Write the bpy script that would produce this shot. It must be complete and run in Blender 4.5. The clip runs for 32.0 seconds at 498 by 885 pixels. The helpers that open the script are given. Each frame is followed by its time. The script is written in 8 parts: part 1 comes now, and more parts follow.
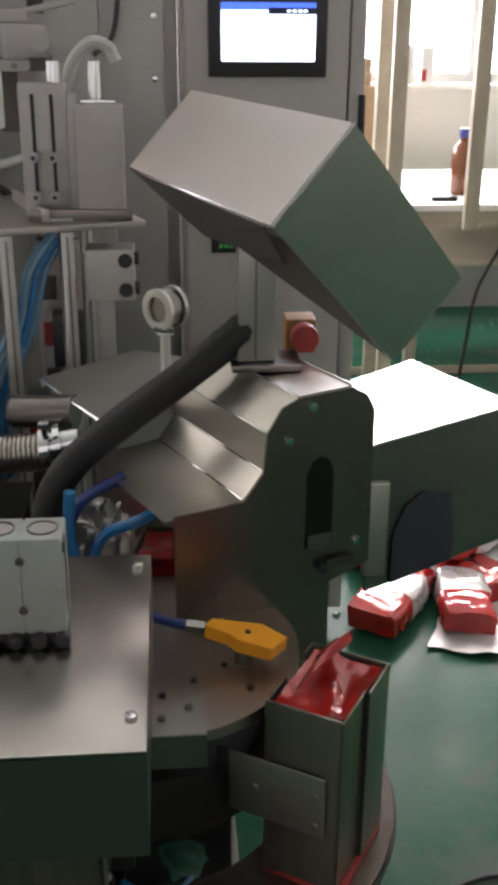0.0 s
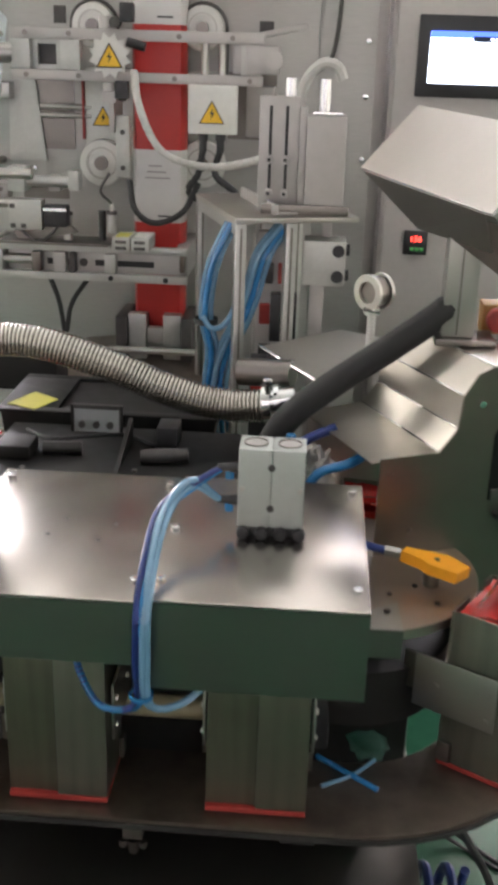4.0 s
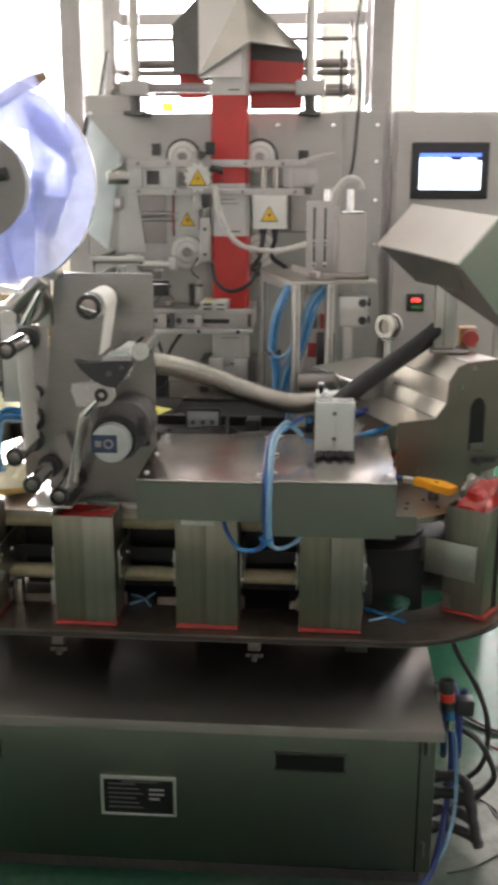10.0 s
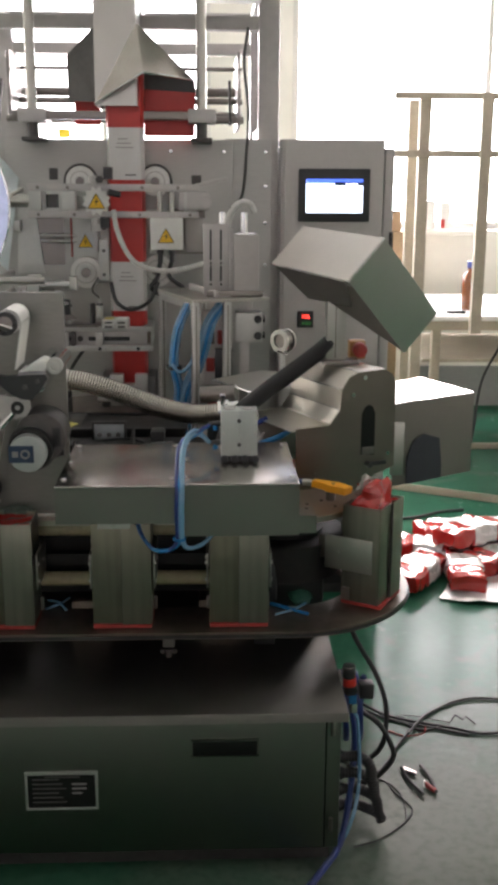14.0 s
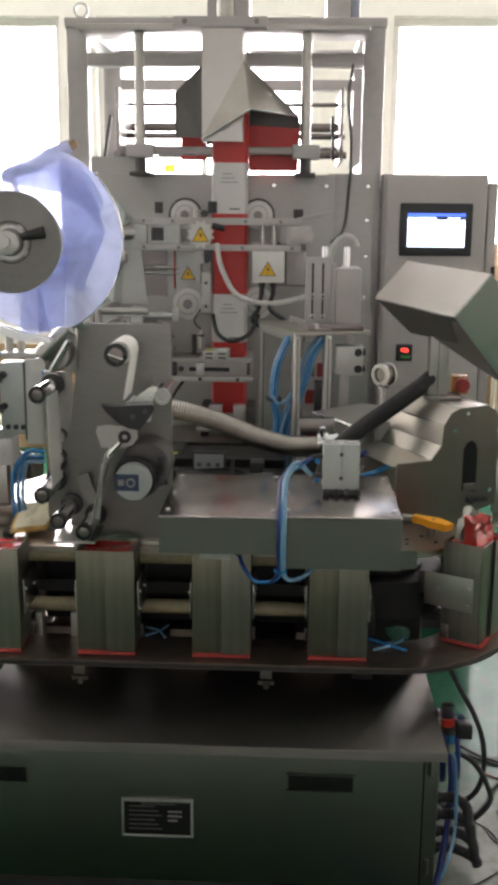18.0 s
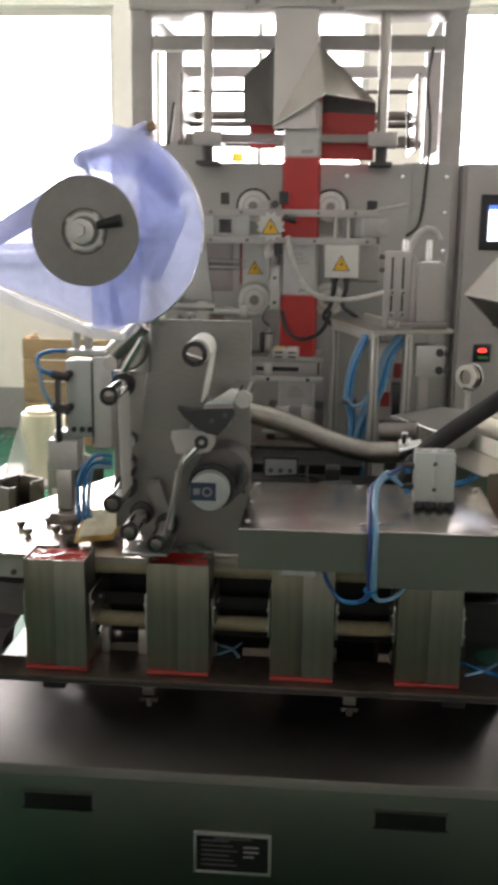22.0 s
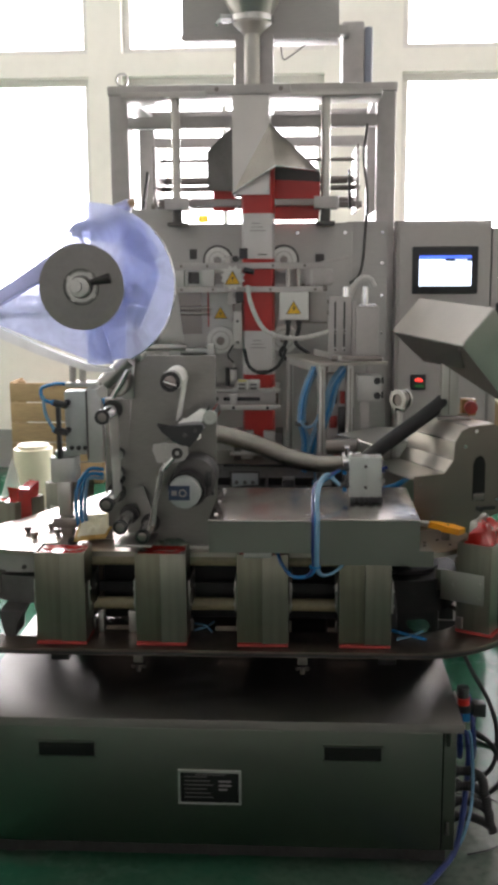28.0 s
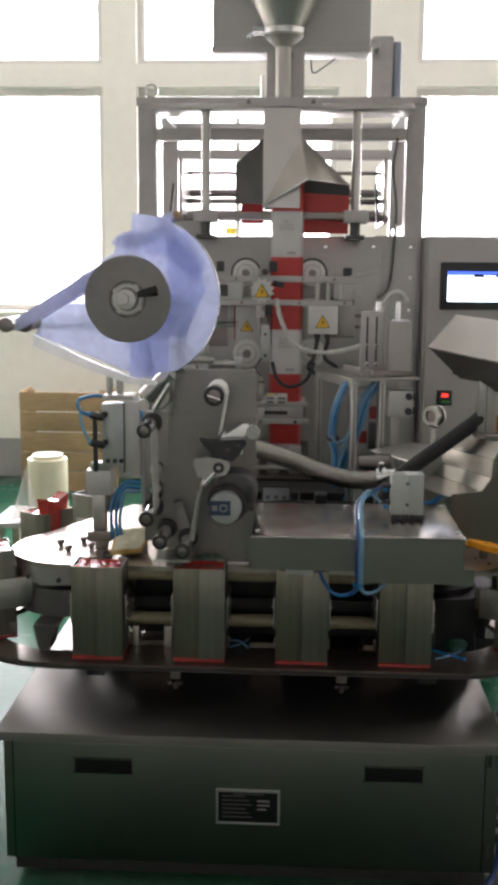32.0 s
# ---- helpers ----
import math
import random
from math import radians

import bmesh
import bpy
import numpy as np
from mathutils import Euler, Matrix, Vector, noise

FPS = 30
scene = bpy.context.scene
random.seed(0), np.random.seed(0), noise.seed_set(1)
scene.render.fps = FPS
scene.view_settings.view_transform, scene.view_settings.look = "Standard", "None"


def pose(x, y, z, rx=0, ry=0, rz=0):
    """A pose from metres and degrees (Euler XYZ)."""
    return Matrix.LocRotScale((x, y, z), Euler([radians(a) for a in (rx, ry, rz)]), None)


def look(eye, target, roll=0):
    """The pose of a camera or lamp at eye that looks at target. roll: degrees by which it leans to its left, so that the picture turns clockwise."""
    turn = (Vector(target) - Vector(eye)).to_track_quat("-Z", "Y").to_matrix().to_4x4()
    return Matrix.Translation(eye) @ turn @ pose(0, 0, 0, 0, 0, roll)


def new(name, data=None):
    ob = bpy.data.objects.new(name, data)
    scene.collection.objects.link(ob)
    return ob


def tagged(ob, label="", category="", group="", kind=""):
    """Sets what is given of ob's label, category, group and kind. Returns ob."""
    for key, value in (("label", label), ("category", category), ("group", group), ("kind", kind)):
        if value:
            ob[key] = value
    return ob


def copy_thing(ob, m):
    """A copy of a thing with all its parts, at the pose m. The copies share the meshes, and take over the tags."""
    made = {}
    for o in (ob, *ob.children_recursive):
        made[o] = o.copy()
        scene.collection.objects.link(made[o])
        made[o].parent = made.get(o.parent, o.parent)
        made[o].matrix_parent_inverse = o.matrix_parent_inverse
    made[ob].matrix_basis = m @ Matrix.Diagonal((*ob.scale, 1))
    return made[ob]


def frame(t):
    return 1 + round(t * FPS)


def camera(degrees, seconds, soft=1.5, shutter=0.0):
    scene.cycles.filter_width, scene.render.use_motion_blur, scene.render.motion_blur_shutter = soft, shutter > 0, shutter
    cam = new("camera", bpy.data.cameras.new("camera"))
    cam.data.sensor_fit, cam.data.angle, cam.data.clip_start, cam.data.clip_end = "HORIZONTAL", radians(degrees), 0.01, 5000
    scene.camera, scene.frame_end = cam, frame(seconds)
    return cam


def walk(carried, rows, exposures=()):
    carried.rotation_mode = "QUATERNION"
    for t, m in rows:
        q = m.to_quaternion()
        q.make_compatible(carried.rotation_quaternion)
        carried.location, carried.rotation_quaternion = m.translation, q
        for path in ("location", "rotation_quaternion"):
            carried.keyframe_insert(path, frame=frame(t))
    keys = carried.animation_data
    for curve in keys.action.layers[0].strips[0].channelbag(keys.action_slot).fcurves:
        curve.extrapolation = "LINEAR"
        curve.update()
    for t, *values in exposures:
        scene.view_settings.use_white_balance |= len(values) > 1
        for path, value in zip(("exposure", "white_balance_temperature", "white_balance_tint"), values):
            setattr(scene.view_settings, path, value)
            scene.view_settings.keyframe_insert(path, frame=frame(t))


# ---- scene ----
cam = camera(27.3, 32.0, soft=4.4, shutter=0.5)
METRES, EYE, TILT, LEAN, TURN = 3.0, 1.55, 0.0, 0.0, -4.6
ROWS = [
    (0.0, 0.0, 0.0, 0.0, 0.15, -21.86, -0.36),
    (0.5, -0.0039, -0.0034, 0.0002, 1.66, -22.07, -0.43),
    (1.0, -0.0028, 0.0033, -0.0005, 3.08, -22.68, -0.71),
    (1.5, 0.0137, 0.0233, 0.0039, 6.8, -22.58, -1.19),
    (2.0, 0.0093, 0.0218, 0.0139, 14.8, -20.78, -1.21),
    (2.5, 0.0002, 0.0043, 0.0157, 17.19, -18.72, -1.26),
    (3.0, -0.0212, -0.0313, 0.0252, 14.29, -15.4, -0.43),
    (3.5, -0.04, -0.0657, 0.0096, 10.31, -18.7, -0.93),
    (4.0, -0.0297, -0.098, -0.0008, 8.85, -20.87, -1.67),
    (4.5, -0.0099, -0.1479, -0.0015, 9.54, -20.59, -2.12),
    (6.5, -0.033, -0.2675, 0.0026, 6.56, -18.51, -0.4),
    (7.0, -0.0472, -0.3027, 0.0049, 4.73, -18.38, -0.28),
    (7.5, -0.0442, -0.3301, 0.0064, 7.55, -16.87, -0.92),
    (8.0, -0.0272, -0.3633, 0.008, 11.14, -16.71, -0.77),
    (8.5, -0.0166, -0.3888, 0.007, 12.05, -15.7, -0.85),
    (9.0, -0.0127, -0.4045, 0.0074, 12.61, -15.84, -1.28),
    (9.5, -0.022, -0.4107, 0.0075, 12.08, -15.59, -1.15),
    (10.0, -0.0281, -0.4233, 0.0091, 8.85, -15.28, -0.05),
    (10.5, -0.0338, -0.4392, 0.0096, 4.66, -14.7, 0.45),
    (11.0, -0.0479, -0.4587, 0.0094, 2.23, -14.47, 0.69),
    (11.5, -0.0536, -0.4725, 0.0097, 1.72, -14.02, 0.37),
    (12.0, -0.0421, -0.476, 0.0099, 2.53, -14.35, -0.64),
    (12.5, -0.0382, -0.4793, 0.011, 2.95, -14.06, -0.54),
    (13.0, -0.0393, -0.4769, 0.0104, 2.7, -13.9, -0.33),
    (13.5, -0.0402, -0.4765, 0.0106, 2.26, -14.08, -0.3),
    (15.5, -0.0398, -0.4791, 0.0146, 3.72, -13.66, -0.02),
    (16.0, -0.0434, -0.4798, 0.0159, 5.25, -12.44, -0.06),
    (16.5, -0.0459, -0.4797, 0.015, 5.15, -12.35, -0.13),
    (17.0, -0.0509, -0.4818, 0.0168, 6.6, -12.35, -0.34),
    (17.5, -0.054, -0.4818, 0.0157, 7.39, -12.4, -0.56),
    (18.0, -0.0538, -0.4817, 0.0149, 7.19, -12.49, -0.49),
    (18.5, -0.0541, -0.4828, 0.0151, 7.12, -12.48, -0.48),
    (19.0, -0.061, -0.4881, 0.0184, 7.7, -12.32, -0.62),
    (19.5, -0.0676, -0.4906, 0.0189, 10.82, -11.54, -0.92),
    (20.0, -0.0722, -0.4876, 0.0163, 11.84, -11.94, -1.12),
    (20.5, -0.0796, -0.4806, 0.0124, 11.07, -12.85, -1.35),
    (21.0, -0.0917, -0.4745, 0.0113, 10.59, -13.47, -1.36),
    (21.5, -0.0952, -0.4536, 0.0085, 11.36, -13.39, -1.07),
    (22.0, -0.0964, -0.4271, 0.0085, 9.37, -12.68, -0.72),
    (22.5, -0.0925, -0.4347, 0.0125, 7.76, -11.15, -0.43),
    (23.0, -0.0802, -0.4907, 0.0167, 7.94, -11.37, -0.38),
    (23.5, -0.061, -0.526, 0.0112, 8.62, -10.25, -0.86),
    (24.0, -0.0502, -0.5722, 0.0117, 9.14, -11.38, -0.07),
    (24.5, -0.0521, -0.5965, 0.0124, 10.17, -11.51, -0.42),
    (25.0, -0.0585, -0.6005, 0.0144, 9.13, -10.72, -0.24),
    (25.5, -0.0639, -0.6047, 0.0165, 9.08, -10.76, 0.04),
    (26.0, -0.0617, -0.6023, 0.0154, 9.03, -10.58, 0.14),
    (26.5, -0.0614, -0.601, 0.0153, 8.46, -10.52, 0.28),
    (28.5, -0.0574, -0.6061, 0.0175, 7.79, -10.03, 0.38),
    (29.0, -0.0598, -0.6065, 0.0173, 7.86, -9.91, 0.21),
    (29.5, -0.0612, -0.6062, 0.0175, 7.89, -9.84, 0.1),
    (30.0, -0.0643, -0.6039, 0.0172, 7.98, -10.0, 0.03),
    (30.5, -0.0688, -0.5994, 0.0173, 8.15, -10.33, -0.09),
    (31.0, -0.071, -0.5997, 0.0201, 6.82, -9.66, -0.34),
    (31.5, -0.0822, -0.6008, 0.0205, 7.89, -9.93, -0.58),
    (32.0, -0.104, -0.602, 0.0198, 7.47, -9.59, -0.43),
]
walk(cam, [(t, pose(0, 0, EYE, TILT, LEAN, TURN) @ pose(METRES * x, METRES * y, METRES * z, 90 + pitch, roll, yaw)) for t, x, y, z, yaw, pitch, roll in ROWS],
     exposures=[(0.0, 1.02, 6300, 19), (1.0, 1.25, 6250, 19), (2.0, 1.74, 6250, 20), (3.0, 1.6, 6250, 19), (4.0, 1.92, 6350, 19), (7.0, 2.49, 6450, 18), (8.0, 2.28, 6500, 19), (9.0, 1.95, 6500, 19), (10.0, 1.88, 6500, 19), (11.0, 1.6, 6400, 19), (13.0, 1.24, 6400, 18), (16.0, 1.35, 6350, 18), (18.0, 1.4, 6400, 18), (20.0, 1.32, 6450, 19), (23.0, 1.28, 6450, 18), (24.0, 1.17, 6400, 18), (29.0, 1.16, 6300, 18), (32.0, 1.03, 6300, 18)])

# ---- sky, sun, window light and added south fill ----
world = bpy.data.worlds.new("sky")
scene.world = world
world.use_nodes = True
sky = world.node_tree.nodes.new("ShaderNodeTexSky")
sky.sky_type, sky.sun_disc = "NISHITA", False
sky.sun_elevation, sky.sun_rotation = radians(42), radians(20)
sky.air_density, sky.dust_density = 1.0, 4.0
world.node_tree.links.new(sky.outputs[0], world.node_tree.nodes["Background"].inputs[0])
world.node_tree.nodes["Background"].inputs[1].default_value = 0.15
sun = new("sun", bpy.data.lights.new("sun", "SUN"))
sun.data.energy, sun.data.angle, sun.data.color = 0.5, radians(12), (1.0, 0.96, 0.9)
sun.matrix_world = look((2.5, 12, 8.5), (0, 2, 0))


def opening_lamp(x, y, z, w, h, power, rz):
    lamp = new("window_light", bpy.data.lights.new("window_light", "AREA"))
    lamp.data.shape, lamp.data.size, lamp.data.size_y = "RECTANGLE", w, h
    lamp.data.energy, lamp.data.color = power, (1.0, 0.98, 0.95)
    lamp.matrix_world = pose(x, y, z, 90, 0, rz)
    return lamp


BACK, SILL, HEAD = 6.0, 1.25, 2.92
for x0, x1, power in ((-4.6, -1.95, 78), (-1.68, -0.2, 50), (0.42, 2.6, 84)):
    opening_lamp((x0 + x1) / 2, BACK - 0.03, (SILL + HEAD) / 2, x1 - x0 - 0.1, HEAD - SILL - 0.1, power, 180)

# added fill lamps behind the camera, in openings that are never in view
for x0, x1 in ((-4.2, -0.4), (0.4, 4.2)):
    opening_lamp((x0 + x1) / 2, -5.97, 2.3, x1 - x0 - 0.1, 2.5, 2.2, 0)

# ---- materials ----


def mat(name, color, rough=0.5, metal=0.0, grain=40.0, vary=0.12, stain=3.0, bump=0.05, stretch=(1, 1, 1), rough_vary=0.1,
        alpha=1.0, transmission=0.0, spot=None, coat=0.0, spec=0.5):
    """A surface with fine grain, broad stains and a little relief, in object-space metres."""
    m = bpy.data.materials.new(name)
    m.use_nodes = True
    nt = m.node_tree
    b = nt.nodes["Principled BSDF"]
    b.inputs["Metallic"].default_value = metal
    b.inputs["Alpha"].default_value = alpha
    b.inputs["Transmission Weight"].default_value = transmission
    b.inputs["Coat Weight"].default_value = coat
    b.inputs["Specular IOR Level"].default_value = spec
    geo = nt.nodes.new("ShaderNodeTexCoord")
    mp = nt.nodes.new("ShaderNodeMapping")
    mp.inputs["Scale"].default_value = stretch
    nt.links.new(geo.outputs["Object"], mp.inputs[0])
    fine, broad = nt.nodes.new("ShaderNodeTexNoise"), nt.nodes.new("ShaderNodeTexNoise")
    fine.inputs["Scale"].default_value, fine.inputs["Detail"].default_value = grain, 1 if metal > 0.9 else 6
    broad.inputs["Scale"].default_value, broad.inputs["Detail"].default_value = stain, 1.5 if metal > 0.9 else 4
    nt.links.new(mp.outputs[0], fine.inputs["Vector"])
    nt.links.new(geo.outputs["Object"], broad.inputs["Vector"])
    mix = nt.nodes.new("ShaderNodeMath")
    mix.operation = "MULTIPLY_ADD"
    mix.inputs[1].default_value = 0.2 if metal > 0.9 else 0.45
    nt.links.new(fine.outputs["Fac"], mix.inputs[0])
    half = nt.nodes.new("ShaderNodeMath")
    half.operation = "MULTIPLY"
    half.inputs[1].default_value = 0.8 if metal > 0.9 else 0.55
    nt.links.new(broad.outputs["Fac"], half.inputs[0])
    nt.links.new(half.outputs[0], mix.inputs[2])
    ramp = nt.nodes.new("ShaderNodeValToRGB")
    dark = [c * (1 - vary * 1.6) for c in color]
    light = [min(1, c * (1 + vary)) for c in color]
    ramp.color_ramp.elements[0].position, ramp.color_ramp.elements[1].position = (0.15, 0.85) if metal > 0.9 else (0.3, 0.7)
    ramp.color_ramp.elements[0].color = (*(spot or dark), 1)
    ramp.color_ramp.elements[1].color = (*light, 1)
    nt.links.new(mix.outputs[0], ramp.inputs[0])
    nt.links.new(ramp.outputs[0], b.inputs["Base Color"])
    rr = nt.nodes.new("ShaderNodeMapRange")
    rr.inputs["From Min"].default_value, rr.inputs["From Max"].default_value = 0.3, 0.7
    rr.inputs["To Min"].default_value, rr.inputs["To Max"].default_value = max(0.03, rough - rough_vary), min(1, rough + rough_vary)
    nt.links.new(mix.outputs[0], rr.inputs[0])
    if metal > 0.5 and rough_vary < 0.07:
        b.inputs["Roughness"].default_value = rough
    else:
        nt.links.new(rr.outputs[0], b.inputs["Roughness"])
    if bump:
        bp = nt.nodes.new("ShaderNodeBump")
        bp.inputs["Strength"].default_value, bp.inputs["Distance"].default_value = bump, 0.002
        nt.links.new(fine.outputs["Fac"], bp.inputs["Height"])
        nt.links.new(bp.outputs[0], b.inputs["Normal"])
    return m


def vary_each(m, amount):
    """Every object with this surface a little lighter or darker, and a little warmer or greener."""
    nt = m.node_tree
    b = nt.nodes["Principled BSDF"]
    info, r, h = nt.nodes.new("ShaderNodeObjectInfo"), nt.nodes.new("ShaderNodeMapRange"), nt.nodes.new("ShaderNodeHueSaturation")
    r.inputs["To Min"].default_value, r.inputs["To Max"].default_value = 1 - amount, 1 + amount
    nt.links.new(info.outputs["Random"], r.inputs[0])
    r2 = nt.nodes.new("ShaderNodeMapRange")
    r2.inputs["To Min"].default_value, r2.inputs["To Max"].default_value = 1.45, 0.8
    nt.links.new(info.outputs["Random"], r2.inputs[0])
    old = b.inputs["Base Color"].links[0].from_socket
    nt.links.new(old, h.inputs["Color"])
    nt.links.new(r.outputs[0], h.inputs["Value"])
    nt.links.new(r2.outputs[0], h.inputs["Saturation"])
    nt.links.new(h.outputs[0], b.inputs["Base Color"])
    return m


def glow(name, color, strength):
    m = bpy.data.materials.new(name)
    m.use_nodes = True
    b = m.node_tree.nodes["Principled BSDF"]
    b.inputs["Base Color"].default_value = (*[c * 0.2 for c in color], 1)
    b.inputs["Emission Color"].default_value = (*color, 1)
    b.inputs["Emission Strength"].default_value = strength
    b.inputs["Roughness"].default_value = 0.3
    return m


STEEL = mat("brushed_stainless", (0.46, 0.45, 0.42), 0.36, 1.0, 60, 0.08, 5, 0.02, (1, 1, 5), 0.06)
# darker than the top sheets: dim light on upright faces put into the colour
STEEL_H = mat("shaded_brushed_stainless_across", (0.23, 0.23, 0.21), 0.32, 1.0, 50, 0.07, 3, 0.0, (0.6, 1, 8), 0.05)
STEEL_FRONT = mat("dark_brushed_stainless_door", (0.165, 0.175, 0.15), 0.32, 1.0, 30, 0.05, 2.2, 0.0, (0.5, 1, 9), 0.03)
STEEL_WARM = mat("warm_stained_stainless", (0.225, 0.195, 0.17), 0.3, 1.0, 25, 0.1, 7, 0.0, (1, 1, 2), 0.06)
PANEL_GREY = mat("warm_grey_brushed_panel", (0.24, 0.232, 0.216), 0.4, 0.7, 50, 0.08, 4, 0.02, (1, 1, 5), 0.06)
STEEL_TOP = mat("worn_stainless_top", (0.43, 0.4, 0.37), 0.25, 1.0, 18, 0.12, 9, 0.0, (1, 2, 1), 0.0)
STEEL_STEP = mat("smooth_folded_stainless", (0.62, 0.585, 0.53), 0.34, 1.0, 30, 0.08, 9, 0.0, (1, 2, 1), 0.0)
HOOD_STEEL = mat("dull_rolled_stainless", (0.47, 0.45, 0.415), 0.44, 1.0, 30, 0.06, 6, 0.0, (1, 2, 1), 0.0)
HOSE_STEEL = mat("bright_corrugated_steel", (0.5, 0.48, 0.445), 0.27, 1.0, 60, 0.06, 8, 0.0, (1, 1, 1), 0.02)
ALU_BLOCK = mat("grey_anodised_block", (0.42, 0.45, 0.43), 0.45, 0.5, 110, 0.05, 12, 0.02)
# also lightens black parts of the back machine, haze put into their colour
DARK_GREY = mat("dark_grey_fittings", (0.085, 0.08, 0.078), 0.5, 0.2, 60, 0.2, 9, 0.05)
PLATE_TOP = mat("bright_worn_plate", (0.45, 0.39, 0.34), 0.33, 1.0, 60, 0.1, 9, 0.0, (1, 1, 1), 0.02)
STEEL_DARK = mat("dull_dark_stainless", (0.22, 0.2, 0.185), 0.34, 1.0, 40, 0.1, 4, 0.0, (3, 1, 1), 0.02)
# less metallic and a little lighter than the cabinet top
LIP_STEEL = mat("dull_pale_lip", (0.2, 0.19, 0.175), 0.55, 0.45, 30, 0.12, 5, 0.0, (0.6, 1, 6))
CABINET_TOP = mat("scuffed_dark_cabinet_top", (0.175, 0.166, 0.153), 0.42, 1.0, 25, 0.1, 6, 0.0, (3, 1, 1), 0.0)
MOTOR_FACE = mat("grey_white_motor_cap", (0.36, 0.385, 0.375), 0.4, 0, 60, 0.08, 12, 0.02)
SLATE_PALE = mat("blue_grey_paint", (0.3, 0.33, 0.4), 0.5, 0.1, 40, 0.08, 6, 0.02)
# ochre darkened for the shadow the switch box stands in
OCHRE = mat("shaded_ochre_plastic", (0.3, 0.15, 0.04), 0.5, 0, 60, 0.12, 12, 0.03)
# near-black blue: the shade inside the discharge opening, as a colour
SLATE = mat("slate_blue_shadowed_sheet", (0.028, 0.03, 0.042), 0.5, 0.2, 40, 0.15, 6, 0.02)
BRASSY = vary_each(mat("warm_mould_stainless", (0.205, 0.2, 0.165), 0.36, 0.86, 12, 0.2, 6, 0.0, (5, 5, 0.3), 0.0), 0.16)
CHROME = mat("polished_chrome", (0.75, 0.75, 0.76), 0.12, 1.0, 80, 0.04, 10, 0.0, (1, 1, 1), 0.05)
ALU = mat("anodised_aluminium", (0.5, 0.5, 0.48), 0.42, 0.85, 90, 0.1, 8, 0.04)
ALU_PALE = mat("pale_anodised_aluminium", (0.5, 0.505, 0.48), 0.46, 0.5, 110, 0.07, 9, 0.03)
PLATE_GREY = mat("satin_machine_plate", (0.43, 0.42, 0.405), 0.42, 0.35, 30, 0.07, 3.5, 0.01, (1, 1, 7))
PLATE_MAUVE = mat("grey_jaw_plate", (0.46, 0.44, 0.425), 0.46, 0.4, 30, 0.09, 6, 0.01)
CABINET = mat("warm_grey_cabinet_paint", (0.46, 0.435, 0.42), 0.45, 0.1, 60, 0.05, 2, 0.015)
WHITE_PLASTIC = mat("white_plastic", (0.66, 0.66, 0.63), 0.4, 0, 80, 0.05, 10, 0.02)
BLACK_PLASTIC = mat("black_plastic", (0.022, 0.022, 0.024), 0.42, 0, 90, 0.2, 12, 0.04)
BLACK_RUBBER = mat("black_corrugated_rubber", (0.018, 0.018, 0.019), 0.55, 0, 200, 0.2, 10, 0.08)
BLACK_STEEL = mat("blackened_steel", (0.04, 0.038, 0.037), 0.5, 0.3, 60, 0.3, 9, 0.1)
BROWN_STEEL = mat("oiled_brown_steel_plate", (0.19, 0.155, 0.13), 0.36, 0.8, 30, 0.2, 14, 0.0, (1, 1, 1), 0.0)
RED_PLASTIC = mat("red_plastic", (0.5, 0.03, 0.02), 0.38, 0, 80, 0.1, 10, 0.02)
RED_STRIP = mat("red_rubber_strip", (0.32, 0.032, 0.025), 0.55, 0, 80, 0.3, 14, 0.03)
RED_FILM = mat("glossy_red_bag_film", (0.46, 0.022, 0.018), 0.12, 0.1, 14, 0.15, 22, 0.35, (1, 1, 1), 0.06, coat=0.7)
WHITE_FILM = mat("silver_white_bag_film", (0.68, 0.67, 0.66), 0.28, 0.25, 18, 0.1, 22, 0.2, (1, 1, 1), 0.1)
WEB_RED = mat("satin_red_film_web", (0.5, 0.03, 0.024), 0.38, 0.0, 12, 0.08, 16, 0.06, (1, 1, 1), 0.06)
WEB_SILVER = mat("satin_silver_film_web", (0.6, 0.59, 0.575), 0.4, 0.15, 12, 0.06, 16, 0.06, (1, 1, 1), 0.06)
BLACK_MATT = mat("matt_black_paint", (0.013, 0.0125, 0.012), 0.6, 0, 40, 0.35, 9, 0.03, spec=0.35)
YELLOW = mat("yellow_plastic", (0.85, 0.36, 0.015), 0.42, 0, 60, 0.08, 12, 0.03)
SIGN_YELLOW = mat("yellow_sign_vinyl", (0.8, 0.48, 0.02), 0.4, 0, 60, 0.06, 12, 0.0)
TAPE_YELLOW = mat("pale_yellow_tape", (0.52, 0.48, 0.09), 0.45, 0, 60, 0.08, 20, 0.02)
BLUE_TUBE = mat("clear_blue_air_tube", (0.026, 0.18, 0.42), 0.22, 0, 60, 0.1, 20, 0.0, coat=0.4)
PALE_TUBE = mat("pale_blue_air_tube", (0.14, 0.29, 0.44), 0.22, 0, 60, 0.12, 20, 0.0, coat=0.4)
DEEP_BLUE = mat("dark_blue_hose", (0.012, 0.03, 0.16), 0.35, 0, 60, 0.15, 20, 0.0)
CLEAR_TUBE = mat("milky_tube", (0.5, 0.49, 0.47), 0.3, 0, 60, 0.08, 20, 0.0)
CREAM = mat("cream_nylon_rod", (0.27, 0.235, 0.14), 0.5, 0, 50, 0.25, 14, 0.03)
PAPER = mat("white_paper_label", (0.74, 0.73, 0.7), 0.7, 0, 90, 0.05, 10, 0.02)
INK = mat("black_ink", (0.02, 0.02, 0.022), 0.5, 0, 60, 0.1, 10, 0.0)
